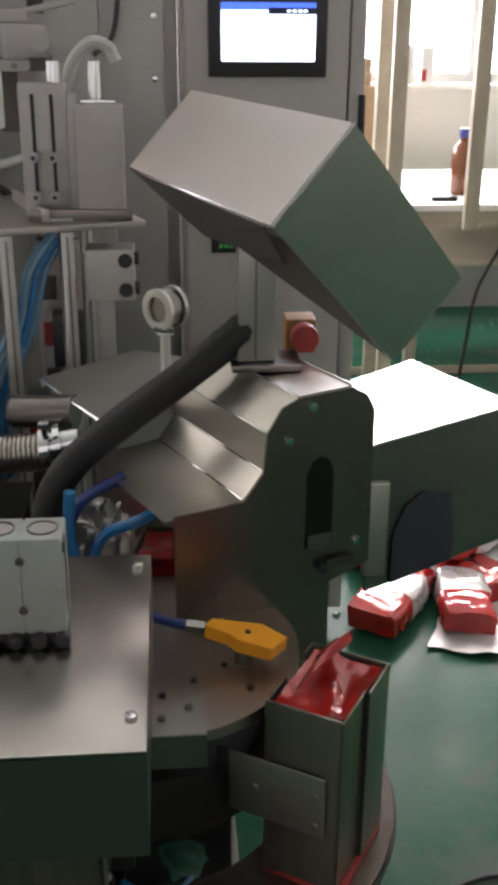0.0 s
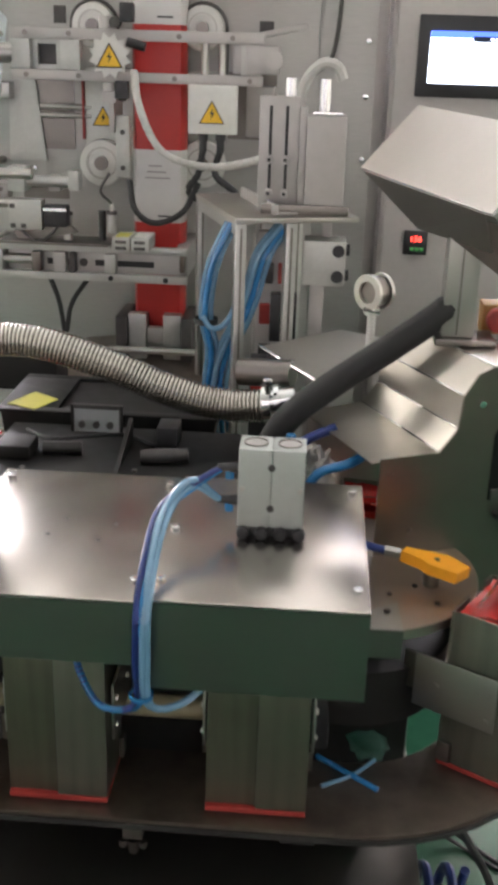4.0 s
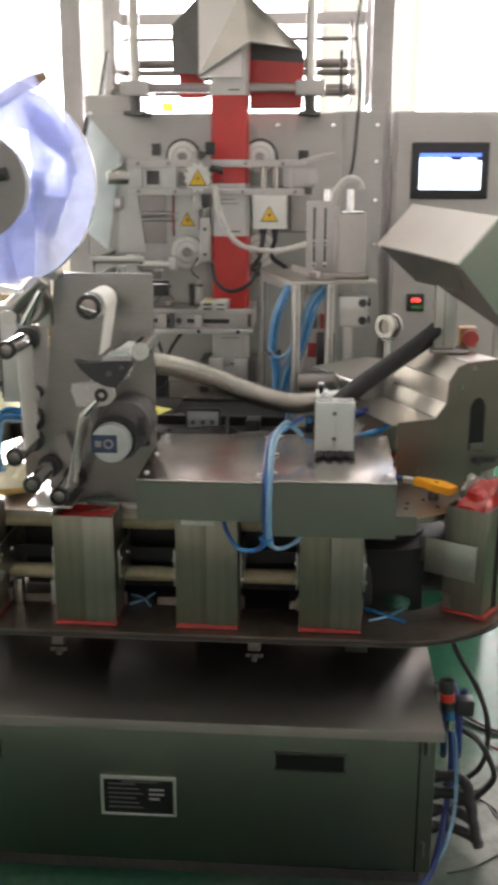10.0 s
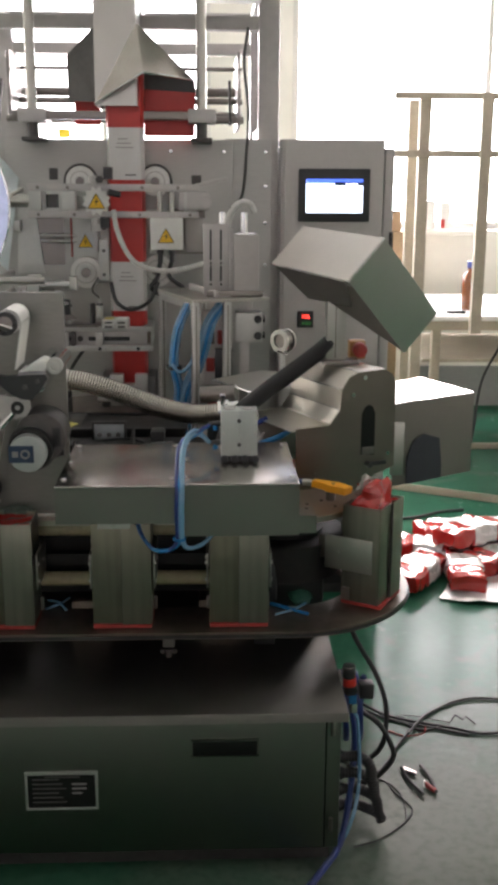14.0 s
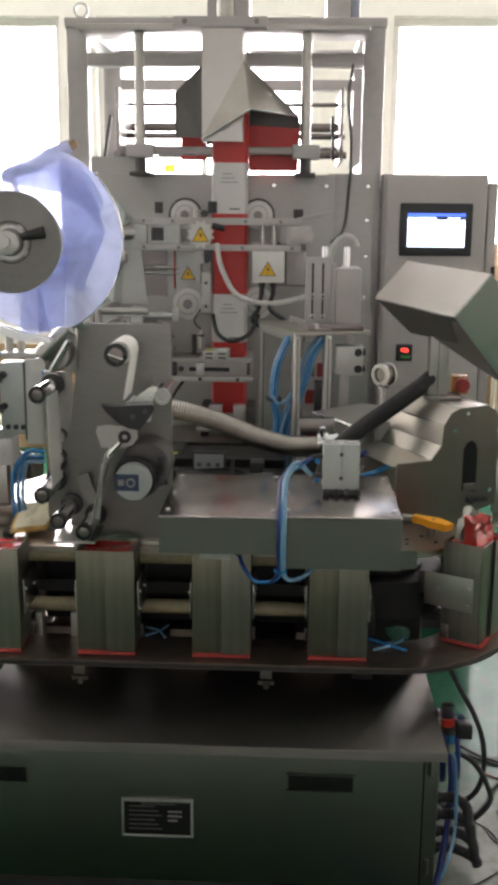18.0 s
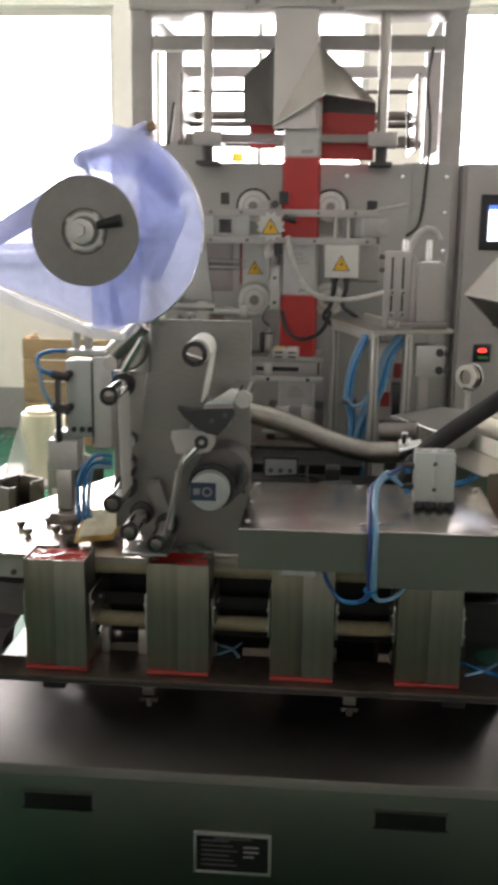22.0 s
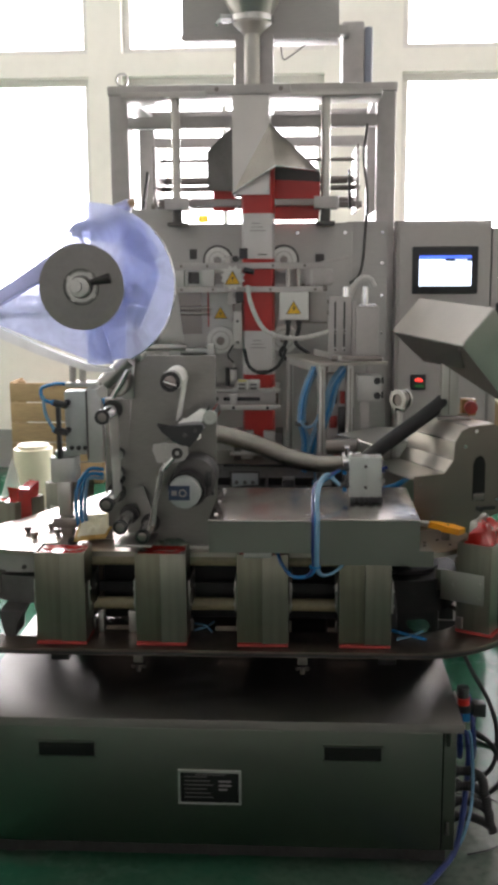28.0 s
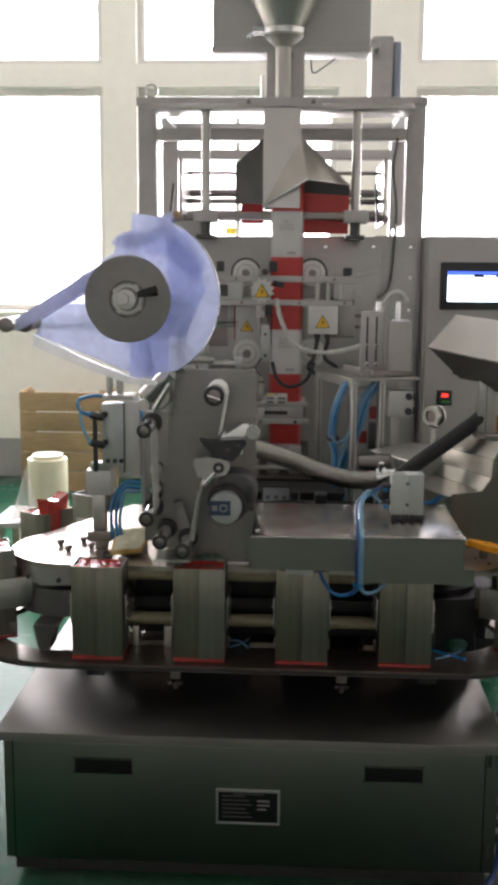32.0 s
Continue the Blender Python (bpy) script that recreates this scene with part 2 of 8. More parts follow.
INK_BLUE = mat("dark_blue_print", (0.02, 0.04, 0.085), 0.45, 0, 60, 0.1, 10, 0.0)
NAMEPLATE = mat("black_nameplate", (0.008, 0.009, 0.008), 0.45, 0, 60, 0.1, 10, 0.0, spec=0.2)
FLOOR_GREEN = mat("green_epoxy_floor", (0.024, 0.1, 0.06), 0.22, 0, 26, 0.15, 2.6, 0.12, (1, 1, 1), 0.1, spec=0.03)


def scuffed(m, color, scale, lo, hi):
    """Worn, dusty patches over a coat of paint."""
    nt = m.node_tree
    b = nt.nodes["Principled BSDF"]
    tc = nt.nodes.new("ShaderNodeTexCoord")
    n = nt.nodes.new("ShaderNodeTexNoise")
    n.inputs["Scale"].default_value, n.inputs["Detail"].default_value, n.inputs["Distortion"].default_value = scale, 9, 0.6
    nt.links.new(tc.outputs["Object"], n.inputs["Vector"])
    r = nt.nodes.new("ShaderNodeMapRange")
    r.inputs["From Min"].default_value, r.inputs["From Max"].default_value, r.inputs["To Max"].default_value = lo, hi, 0.8
    nt.links.new(n.outputs["Fac"], r.inputs[0])
    mx = nt.nodes.new("ShaderNodeMix")
    mx.data_type = "RGBA"
    old = b.inputs["Base Color"].links[0].from_socket
    nt.links.new(r.outputs[0], mx.inputs[0])
    nt.links.new(old, mx.inputs[6])
    mx.inputs[7].default_value = (*color, 1)
    nt.links.new(mx.outputs[2], b.inputs["Base Color"])
    return m


scuffed(FLOOR_GREEN, (0.1, 0.12, 0.1), 2.2, 0.55, 0.74)


def trodden(m, color, centre, radius):
    """Grey dust trodden into a floor round one spot, with ragged edges and dark specks."""
    nt = m.node_tree
    b = nt.nodes["Principled BSDF"]
    tc, mp, sp = nt.nodes.new("ShaderNodeTexCoord"), nt.nodes.new("ShaderNodeMapping"), nt.nodes.new("ShaderNodeTexGradient")
    mp.vector_type = "TEXTURE"
    mp.inputs["Location"].default_value, mp.inputs["Scale"].default_value = centre, (radius, radius, radius)
    sp.gradient_type = "SPHERICAL"
    n1, n2 = nt.nodes.new("ShaderNodeTexNoise"), nt.nodes.new("ShaderNodeTexNoise")
    n1.inputs["Scale"].default_value, n1.inputs["Detail"].default_value = 5, 8
    n2.inputs["Scale"].default_value, n2.inputs["Detail"].default_value = 38, 5
    nt.links.new(tc.outputs["Object"], mp.inputs[0])
    nt.links.new(mp.outputs[0], sp.inputs[0])
    for n in (n1, n2):
        nt.links.new(tc.outputs["Object"], n.inputs["Vector"])
    add, r, r2 = nt.nodes.new("ShaderNodeMath"), nt.nodes.new("ShaderNodeMapRange"), nt.nodes.new("ShaderNodeMapRange")
    nt.links.new(sp.outputs["Fac"], add.inputs[0])
    nt.links.new(n1.outputs["Fac"], add.inputs[1])
    r.inputs["From Min"].default_value, r.inputs["From Max"].default_value, r.inputs["To Max"].default_value = 0.65, 1.2, 0.75
    nt.links.new(add.outputs[0], r.inputs[0])
    r2.inputs["From Min"].default_value, r2.inputs["From Max"].default_value, r2.inputs["To Min"].default_value = 0.25, 0.55, 0.65
    nt.links.new(n2.outputs["Fac"], r2.inputs[0])
    tint = nt.nodes.new("ShaderNodeMix")
    tint.data_type, tint.blend_type = "RGBA", "MULTIPLY"
    tint.inputs[0].default_value = 1.0
    tint.inputs[6].default_value = (*color, 1)
    nt.links.new(r2.outputs[0], tint.inputs[7])
    mx = nt.nodes.new("ShaderNodeMix")
    mx.data_type = "RGBA"
    old = b.inputs["Base Color"].links[0].from_socket
    nt.links.new(r.outputs[0], mx.inputs[0])
    nt.links.new(old, mx.inputs[6])
    nt.links.new(tint.outputs[2], mx.inputs[7])
    nt.links.new(mx.outputs[2], b.inputs["Base Color"])


trodden(FLOOR_GREEN, (0.13, 0.135, 0.12), (0.4, 0.75, 0), 1.1)
trodden(FLOOR_GREEN, (0.06, 0.105, 0.07), (-0.6, 0.1, 0), 1.0)
WALL_PAINT = mat("cream_wall_paint", (0.84, 0.815, 0.745), 0.75, 0, 12, 0.04, 0.9, 0.02)
WALL_GREY = mat("grey_dado_paint", (0.3, 0.3, 0.29), 0.7, 0, 40, 0.08, 1.2, 0.05)
CEILING_PAINT = mat("white_ceiling_paint", (0.75, 0.74, 0.72), 0.85, 0, 30, 0.04, 0.8, 0.04)
WINDOW_FRAME = mat("white_window_frame", (0.72, 0.7, 0.66), 0.45, 0, 60, 0.05, 4, 0.03)
TAN_PAINT = mat("tan_angle_iron_paint", (0.45, 0.39, 0.3), 0.55, 0.1, 60, 0.12, 6, 0.05)
TABLE_WHITE = mat("white_bench_top", (0.76, 0.75, 0.72), 0.4, 0, 60, 0.04, 4, 0.02)
CARDBOARD = mat("brown_cardboard", (0.36, 0.24, 0.14), 0.8, 0, 70, 0.12, 6, 0.06)
WOOD = mat("raw_pine_boards", (0.34, 0.23, 0.12), 0.7, 0, 16, 0.24, 3, 0.12, (1, 1, 10))
AMBER = mat("amber_bottle_glass", (0.16, 0.045, 0.012), 0.12, 0, 60, 0.1, 10, 0.0, coat=0.5)
BLUE_CAP = mat("blue_bottle_cap", (0.05, 0.07, 0.3), 0.4, 0, 60, 0.1, 10, 0.02)
CREAM_FILM = mat("cream_film_roll", (0.72, 0.68, 0.5), 0.35, 0, 10, 0.06, 6, 0.03, (1, 1, 20))
GREY_CORE = mat("grey_reel_flange", (0.25, 0.235, 0.232), 0.5, 0.1, 70, 0.08, 6, 0.05)
ROLLER_BLACK = mat("black_roller_cap", (0.02, 0.02, 0.02), 0.3, 0.1, 60, 0.1, 10, 0.0)


def translucent(name, color, clear, sheen, scale):
    """Thin plastic that lets some light straight through and scatters the rest."""
    m = bpy.data.materials.new(name)
    m.use_nodes = True
    nt = m.node_tree
    b = nt.nodes["Principled BSDF"]
    b.inputs["Base Color"].default_value = (*color, 1)
    b.inputs["Roughness"].default_value = 0.22
    tl, tp = nt.nodes.new("ShaderNodeBsdfTranslucent"), nt.nodes.new("ShaderNodeBsdfTransparent")
    tl.inputs[0].default_value = (*color, 1)
    tp.inputs[0].default_value = (*[0.35 + 0.65 * c for c in color], 1)
    tc, n = nt.nodes.new("ShaderNodeTexCoord"), nt.nodes.new("ShaderNodeTexNoise")
    n.inputs["Scale"].default_value, n.inputs["Detail"].default_value, n.inputs["Distortion"].default_value = scale, 5, 1.2
    nt.links.new(tc.outputs["Object"], n.inputs["Vector"])
    bp = nt.nodes.new("ShaderNodeBump")
    bp.inputs["Strength"].default_value, bp.inputs["Distance"].default_value = 0.5, 0.01
    nt.links.new(n.outputs["Fac"], bp.inputs["Height"])
    nt.links.new(bp.outputs[0], b.inputs["Normal"])
    r = nt.nodes.new("ShaderNodeMapRange")
    r.inputs["From Min"].default_value, r.inputs["From Max"].default_value = 0.3, 0.7
    r.inputs["To Min"].default_value, r.inputs["To Max"].default_value = clear - 0.12, clear + 0.12
    nt.links.new(n.outputs["Fac"], r.inputs[0])
    m1, m2 = nt.nodes.new("ShaderNodeMixShader"), nt.nodes.new("ShaderNodeMixShader")
    m1.inputs[0].default_value = sheen
    nt.links.new(tl.outputs[0], m1.inputs[1])
    nt.links.new(b.outputs[0], m1.inputs[2])
    nt.links.new(r.outputs[0], m2.inputs[0])
    nt.links.new(m1.outputs[0], m2.inputs[1])
    nt.links.new(tp.outputs[0], m2.inputs[2])
    nt.links.new(m2.outputs[0], nt.nodes["Material Output"].inputs[0])
    return m


BLUE_GUARD = translucent("translucent_blue_plastic", (0.7, 0.74, 0.91), 0.48, 0.5, 12)
LABEL_BAND = translucent("blue_grey_label_band", (0.56, 0.58, 0.76), 0.16, 0.5, 6)
MILKY_PANE = translucent("milky_plastic_pane", (0.8, 0.85, 0.87), 0.2, 0.4, 4)
CRUMPLED_CLEAR = translucent("crumpled_clear_plastic", (0.6, 0.72, 0.64), 0.82, 0.8, 40)
BAG_CLEAR = translucent("glossy_clear_bag", (0.28, 0.58, 0.48), 0.84, 0.9, 30)
YELLOW_CLEAR = translucent("translucent_yellow_plastic", (0.95, 0.82, 0.1), 0.15, 0.4, 6)
WEB_WHITE = translucent("white_label_web", (0.86, 0.86, 0.85), 0.12, 0.4, 6)
CLEAR_FILM = mat("clear_film", (0.75, 0.75, 0.72), 0.2, 0, 14, 0.06, 8, 0.2, alpha=0.35)
ACRYLIC = mat("clear_acrylic", (0.62, 0.66, 0.68), 0.15, 0, 14, 0.03, 5, 0.0, alpha=0.45)
ORANGE_PRODUCT = mat("amber_plastic_pad", (0.62, 0.4, 0.12), 0.3, 0, 40, 0.25, 30, 0.2)
SCREEN_WHITE = glow("screen_white", (0.75, 0.88, 1.0), 1.5)
SCREEN_BLUE = glow("screen_blue", (0.05, 0.12, 0.75), 1.1)
SCREEN_CYAN = glow("screen_cyan", (0.35, 0.75, 0.85), 1.2)
LED_RED = glow("red_led", (1.0, 0.05, 0.03), 2.2)
LED_GREEN = glow("green_led", (0.1, 0.5, 0.12), 0.12)

# ---- mesh tools ----


class Shape:
    """One mesh, put together from solids."""

    def __init__(self):
        self.bm = bmesh.new()

    def _turned(self, verts, m):
        if m is not None:
            bmesh.ops.transform(self.bm, matrix=m, verts=verts)

    def box(self, x0, x1, y0, y1, z0, z1, bevel=0.0, m=None):
        g = bmesh.ops.create_cube(self.bm, size=1)
        vs = g["verts"]
        bmesh.ops.transform(self.bm, verts=vs, matrix=Matrix.Translation(((x0 + x1) / 2, (y0 + y1) / 2, (z0 + z1) / 2))
                            @ Matrix.Diagonal((abs(x1 - x0), abs(y1 - y0), abs(z1 - z0), 1)))
        if bevel:
            es = list({e for v in vs for e in v.link_edges})
            r = bmesh.ops.bevel(self.bm, geom=es, offset=bevel, segments=2, affect="EDGES", profile=0.6)
            vs = list({v for f in r["faces"] for v in f.verts} | {v for v in vs if v.is_valid})
        self._turned(vs, m)
        return self

    def cyl(self, p, q, r, r2=None, n=20, bevel=0.0):
        p, q = Vector(p), Vector(q)
        d = q - p
        turn = d.to_track_quat("Z", "Y").to_matrix().to_4x4()
        g = bmesh.ops.create_cone(self.bm, cap_ends=True, segments=n, radius1=r, radius2=r if r2 is None else r2, depth=d.length)
        vs = g["verts"]
        bmesh.ops.transform(self.bm, verts=vs, matrix=Matrix.Translation((p + q) / 2) @ turn)
        if bevel:
            es = [e for e in {e for v in vs for e in v.link_edges} if any(len(f.verts) > 4 for f in e.link_faces)]
            bmesh.ops.bevel(self.bm, geom=es, offset=bevel, segments=2, affect="EDGES", profile=0.6)
        return self

    def ring(self, p, q, r_in, r_out, n=28):
        p, q = Vector(p), Vector(q)
        turn = (q - p).to_track_quat("Z", "Y").to_matrix()
        rows = []
        for base, r in ((p, r_out), (q, r_out), (q, r_in), (p, r_in)):
            rows.append([self.bm.verts.new(base + turn @ Vector((r * math.cos(2 * math.pi * i / n), r * math.sin(2 * math.pi * i / n), 0))) for i in range(n)])
        for a in range(4):
            for i in range(n):
                self.bm.faces.new((rows[a][i], rows[a][(i + 1) % n], rows[(a + 1) % 4][(i + 1) % n], rows[(a + 1) % 4][i]))
        return self

    def prism(self, outline, axis, a, b, m=None):
        """A flat outline of 2D points, drawn out along an axis from a to b."""
        def at(u, v, w):
            return {"x": (w, u, v), "y": (u, w, v), "z": (u, v, w)}[axis]
        lo = [self.bm.verts.new(at(u, v, a)) for u, v in outline]
        hi = [self.bm.verts.new(at(u, v, b)) for u, v in outline]
        self.bm.faces.new(lo), self.bm.faces.new(hi[::-1])
        n = len(outline)
        for i in range(n):
            self.bm.faces.new((lo[i], hi[i], hi[(i + 1) % n], lo[(i + 1) % n]))
        self._turned(lo + hi, m)
        return self

    def sheet(self, corners, thick):
        """A flat plate through three or more corners, thickened to its back."""
        c = [Vector(p) for p in corners]
        nrm = (c[1] - c[0]).cross(c[2] - c[0]).normalized() * thick
        lo = [self.bm.verts.new(p) for p in c]
        hi = [self.bm.verts.new(p - nrm) for p in c]
        self.bm.faces.new(lo), self.bm.faces.new(hi[::-1])
        for i in range(len(c)):
            self.bm.faces.new((lo[i], hi[i], hi[(i + 1) % len(c)], lo[(i + 1) % len(c)]))
        return self

    def tube(self, points, r, n=10, ribs=0, depth=0.0, smooth=8):
        """A hose along a smooth line; ribs: rings along it, of that depth."""
        pts = spline(points, smooth)
        if ribs:
            pts = resample(pts, ribs * 4)
        else:
            pts = resample(pts, max(6, len(pts)))
        rings, up = [], Vector((0.13, 0.21, 0.97))
        for i, p in enumerate(pts):
            d = (pts[min(i + 1, len(pts) - 1)] - pts[max(i - 1, 0)]).normalized()
            side = d.cross(up).normalized()
            over = side.cross(d)
            rad = r + (depth * (0.0, 0.8, 1.0, 0.8)[i % 4] if ribs else 0)
            rings.append([self.bm.verts.new(p + rad * (math.cos(2 * math.pi * k / n) * side + math.sin(2 * math.pi * k / n) * over)) for k in range(n)])
        for a, b in zip(rings, rings[1:]):
            for k in range(n):
                self.bm.faces.new((a[k], a[(k + 1) % n], b[(k + 1) % n], b[k]))
        self.bm.faces.new(rings[0][::-1]), self.bm.faces.new(rings[-1])
        return self

    def lathe(self, profile, centre, n=28, axis="z"):
        rows = []
        for r, h in profile:
            ring = []
            for k in range(n):
                a = 2 * math.pi * k / n
                u, v = r * math.cos(a), r * math.sin(a)
                ring.append(self.bm.verts.new(Vector(centre) + Vector({"z": (u, v, h), "y": (u, h, v), "x": (h, u, v)}[axis])))
            rows.append(ring)
        for a, b in zip(rows, rows[1:]):
            for k in range(n):
                self.bm.faces.new((a[k], a[(k + 1) % n], b[(k + 1) % n], b[k]))
        self.bm.faces.new(rows[0][::-1]), self.bm.faces.new(rows[-1])
        return self


def spline(points, steps):
    p = [Vector(q) for q in points]
    if len(p) < 3:
        return [p[0].lerp(p[-1], i / steps) for i in range(steps + 1)]
    p = [p[0] * 2 - p[1]] + p + [p[-1] * 2 - p[-2]]
    out = []
    for i in range(1, len(p) - 2):
        for k in range(steps):
            t = k / steps
            a, b, c, d = p[i - 1], p[i], p[i + 1], p[i + 2]
            out.append(0.5 * ((2 * b) + (c - a) * t + (2 * a - 5 * b + 4 * c - d) * t * t + (3 * b - a - 3 * c + d) * t ** 3))
    return out + [p[-2]]


def resample(pts, n):
    cum = [0.0]
    for a, b in zip(pts, pts[1:]):
        cum.append(cum[-1] + (b - a).length)
    out, j = [], 0
    for i in range(n + 1):
        s = cum[-1] * i / n
        while j < len(pts) - 2 and cum[j + 1] < s:
            j += 1
        out.append(pts[j].lerp(pts[j + 1], (s - cum[j]) / max(1e-9, cum[j + 1] - cum[j])))
    return out


def thing(name, base, label, category, group="", kind=""):
    ob = new(name)
    ob.empty_display_size = 0.05
    ob.location = base
    ob["base"] = list(base)
    return tagged(ob, label, category, group, kind)


def finish(name, shape, material, base=(0, 0, 0), smooth=35):
    bm = shape.bm
    bmesh.ops.translate(bm, verts=bm.verts, vec=-Vector(base))
    bmesh.ops.recalc_face_normals(bm, faces=bm.faces)
    me = bpy.data.meshes.new(name)
    bm.to_mesh(me)
    bm.free()
    me.materials.append(material)
    if smooth:
        me.shade_smooth()
        me.set_sharp_from_angle(angle=radians(smooth))
    return new(name, me)


def base_of(ob):
    while ob.parent:
        ob = ob.parent
    return ob.get("base", (0, 0, 0))


def part(name, shape, material, parent, label="", smooth=35):
    """One mesh under a thing or a part; drawn in the world's metres, kept in the thing's own space."""
    ob = finish(name, shape, material, base_of(parent), smooth)
    ob.parent = parent
    return tagged(ob, label)


def single(name, shape, material, label, category, group="", kind="", smooth=35):
    return tagged(finish(name, shape, material, smooth=smooth), label, category, group, kind)


def hex_bolt(parent, p, axis="z", r=0.006, h=0.006, name="bolt", material=None):
    d = Vector({"z": (0, 0, 1), "y": (0, -1, 0), "x": (1, 0, 0), "-x": (-1, 0, 0)}[axis])
    s = Shape().cyl(p, Vector(p) + d * h, r, n=10, bevel=r * 0.25)
    return part(name, s, material or CHROME, parent)


def lettering(name, text, size, m, material, parent=None, thick=0.0006, base=(0, 0, 0)):
    cu = bpy.data.curves.new(name, "FONT")
    cu.body, cu.size, cu.extrude, cu.align_x, cu.align_y = text, size, thick, "CENTER", "CENTER"
    tmp = bpy.data.objects.new(name, cu)
    scene.collection.objects.link(tmp)
    me = bpy.data.meshes.new_from_object(tmp.evaluated_get(bpy.context.evaluated_depsgraph_get()))
    bpy.data.objects.remove(tmp)
    me.transform(Matrix.Translation(-Vector(base)) @ m)
    me.materials.clear()
    me.materials.append(material)
    ob = new(name, me)
    if parent:
        ob.parent = parent
    return ob


# ---- room ----
RX0, RX1, RY0 = -5.0, 5.0, -6.0
s = Shape().box(RX0 - 3, RX1 + 3, RY0 - 3, BACK + 6, -0.3, 0)
floor = single("floor", s, FLOOR_GREEN, "glossy green epoxy factory floor with pale scuffs", "floor", kind="structure")
CEIL = 4.4
s = Shape().box(RX0 - 0.2, RX1 + 0.2, RY0 - 0.2, BACK + 0.24, CEIL, CEIL + 0.2)
single("ceiling", s, CEILING_PAINT, "plain white painted factory ceiling", "ceiling", kind="structure")
# window wall: piers, spandrel below the sills, beam between lower and upper lights, lintel
PIERS = ((RX0, -4.7), (-1.93, -1.68), (-0.2, 0.36), (2.7, RX1))
wall_n = Shape().box(RX0, RX1, BACK, BACK + 0.24, 0, SILL).box(RX0, RX1, BACK, BACK + 0.24, HEAD, HEAD + 0.16).box(RX0, RX1, BACK, BACK + 0.24, 4.1, CEIL)
for x0, x1 in PIERS:
    wall_n.box(x0, x1, BACK, BACK + 0.24, SILL, HEAD).box(x0, x1, BACK, BACK + 0.24, HEAD + 0.16, 4.1)
wall_n = single("wall_north", wall_n, WALL_PAINT, "cream painted window wall with deep piers", "wall", kind="structure")
# unseen wall; its two openings are added to let in front fill
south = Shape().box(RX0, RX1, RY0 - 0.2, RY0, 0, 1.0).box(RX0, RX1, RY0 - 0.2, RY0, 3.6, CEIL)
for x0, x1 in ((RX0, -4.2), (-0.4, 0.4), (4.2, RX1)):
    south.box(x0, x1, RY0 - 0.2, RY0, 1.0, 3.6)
single("wall_south", south, WALL_PAINT, "plain cream painted wall, unseen, with two openings added for fill light", "wall", kind="structure")
single("wall_west", Shape().box(RX0 - 0.2, RX0, RY0 - 0.2, BACK + 0.24, 0, CEIL), WALL_PAINT, "plain cream painted wall", "wall", kind="structure")
single("wall_east", Shape().box(RX1, RX1 + 0.2, RY0 - 0.2, BACK + 0.24, 0, CEIL), WALL_PAINT, "plain cream painted wall", "wall", kind="structure")
single("baseboard", Shape().box(RX0, RX1, BACK - 0.015, BACK - 0.001, 0.002, 0.3), WALL_GREY, "grey painted dado at the foot of the window wall", "baseboard", kind="structure")
single("trim", Shape().box(RX0, RX1, BACK - 0.09, BACK + 0.1, SILL + 0.002, SILL + 0.035, 0.006), WALL_PAINT, "cream painted window sill ledge", "sill", kind="structure")


def window(name, x0, x1, z0, z1, bars):
    w = thing(name, ((x0 + x1) / 2, BACK + 0.12, z0), "white framed factory window, washed out by daylight", "window", kind="structure")
    y0, y1, t = BACK + 0.1, BACK + 0.15, 0.05
    f = Shape().box(x0, x1, y0, y1, z0, z0 + t, 0.004).box(x0, x1, y0, y1, z1 - t, z1, 0.004)
    f.box(x0, x0 + t, y0, y1, z0 + t, z1 - t, 0.004).box(x1 - t, x1, y0, y1, z0 + t, z1 - t, 0.004)
    part("window_frame", f, WINDOW_FRAME, w)
    for x in bars:
        part("mullion", Shape().box(x - 0.018, x + 0.018, y0, y1, z0 + t, z1 - t, 0.004), WINDOW_FRAME, w)
    return w


for i, (x0, x1, bars) in enumerate(((-4.7, -1.93, (-3.8,)), (-1.68, -0.2, (-0.94,)), (0.36, 2.7, (1.75,)))):
    window("window_%d" % (2 * i + 1), x0, x1, SILL + 0.035, HEAD, bars)
    window("window_%d" % (2 * i + 2), x0, x1, HEAD + 0.16, 4.1, bars)

haze = single("backdrop", Shape().box(-40, 40, 24, 24.2, -2, 14), glow("pale_daylight_haze", (1.0, 0.98, 0.95), 4.5), "plain pale glowing sheet outside the wall openings", "backdrop", kind="structure")
# added glow behind the south openings, part of the front fill
fill_s = single("backdrop_south", Shape().box(-40, 40, -24.2, -24, -2, 14), glow("pale_south_fill_glow", (1.0, 0.97, 0.92), 0.06), "plain pale glowing sheet outside the wall openings", "backdrop", kind="structure")


# ---- carousel machine: cabinet, plates, moulds ----
YC, CXL, CXR, RM, RC = 1.17, -1.11, -0.03, 0.25, 0.143
STRAIGHT = CXR - CXL
N_MOULD = 11
PITCH = (2 * STRAIGHT + 2 * math.pi * RC) / N_MOULD


BACK_RUN = ((-1.337, 1.066, -1.141), (-1.292, 1.525, -2.06), (-1.18, 1.805, -2.06), (-0.80, 1.62, -3.6), (-0.40, 1.43, -3.2), (0.012, 1.416, -3.311), (0.184, 1.041, -5.255))


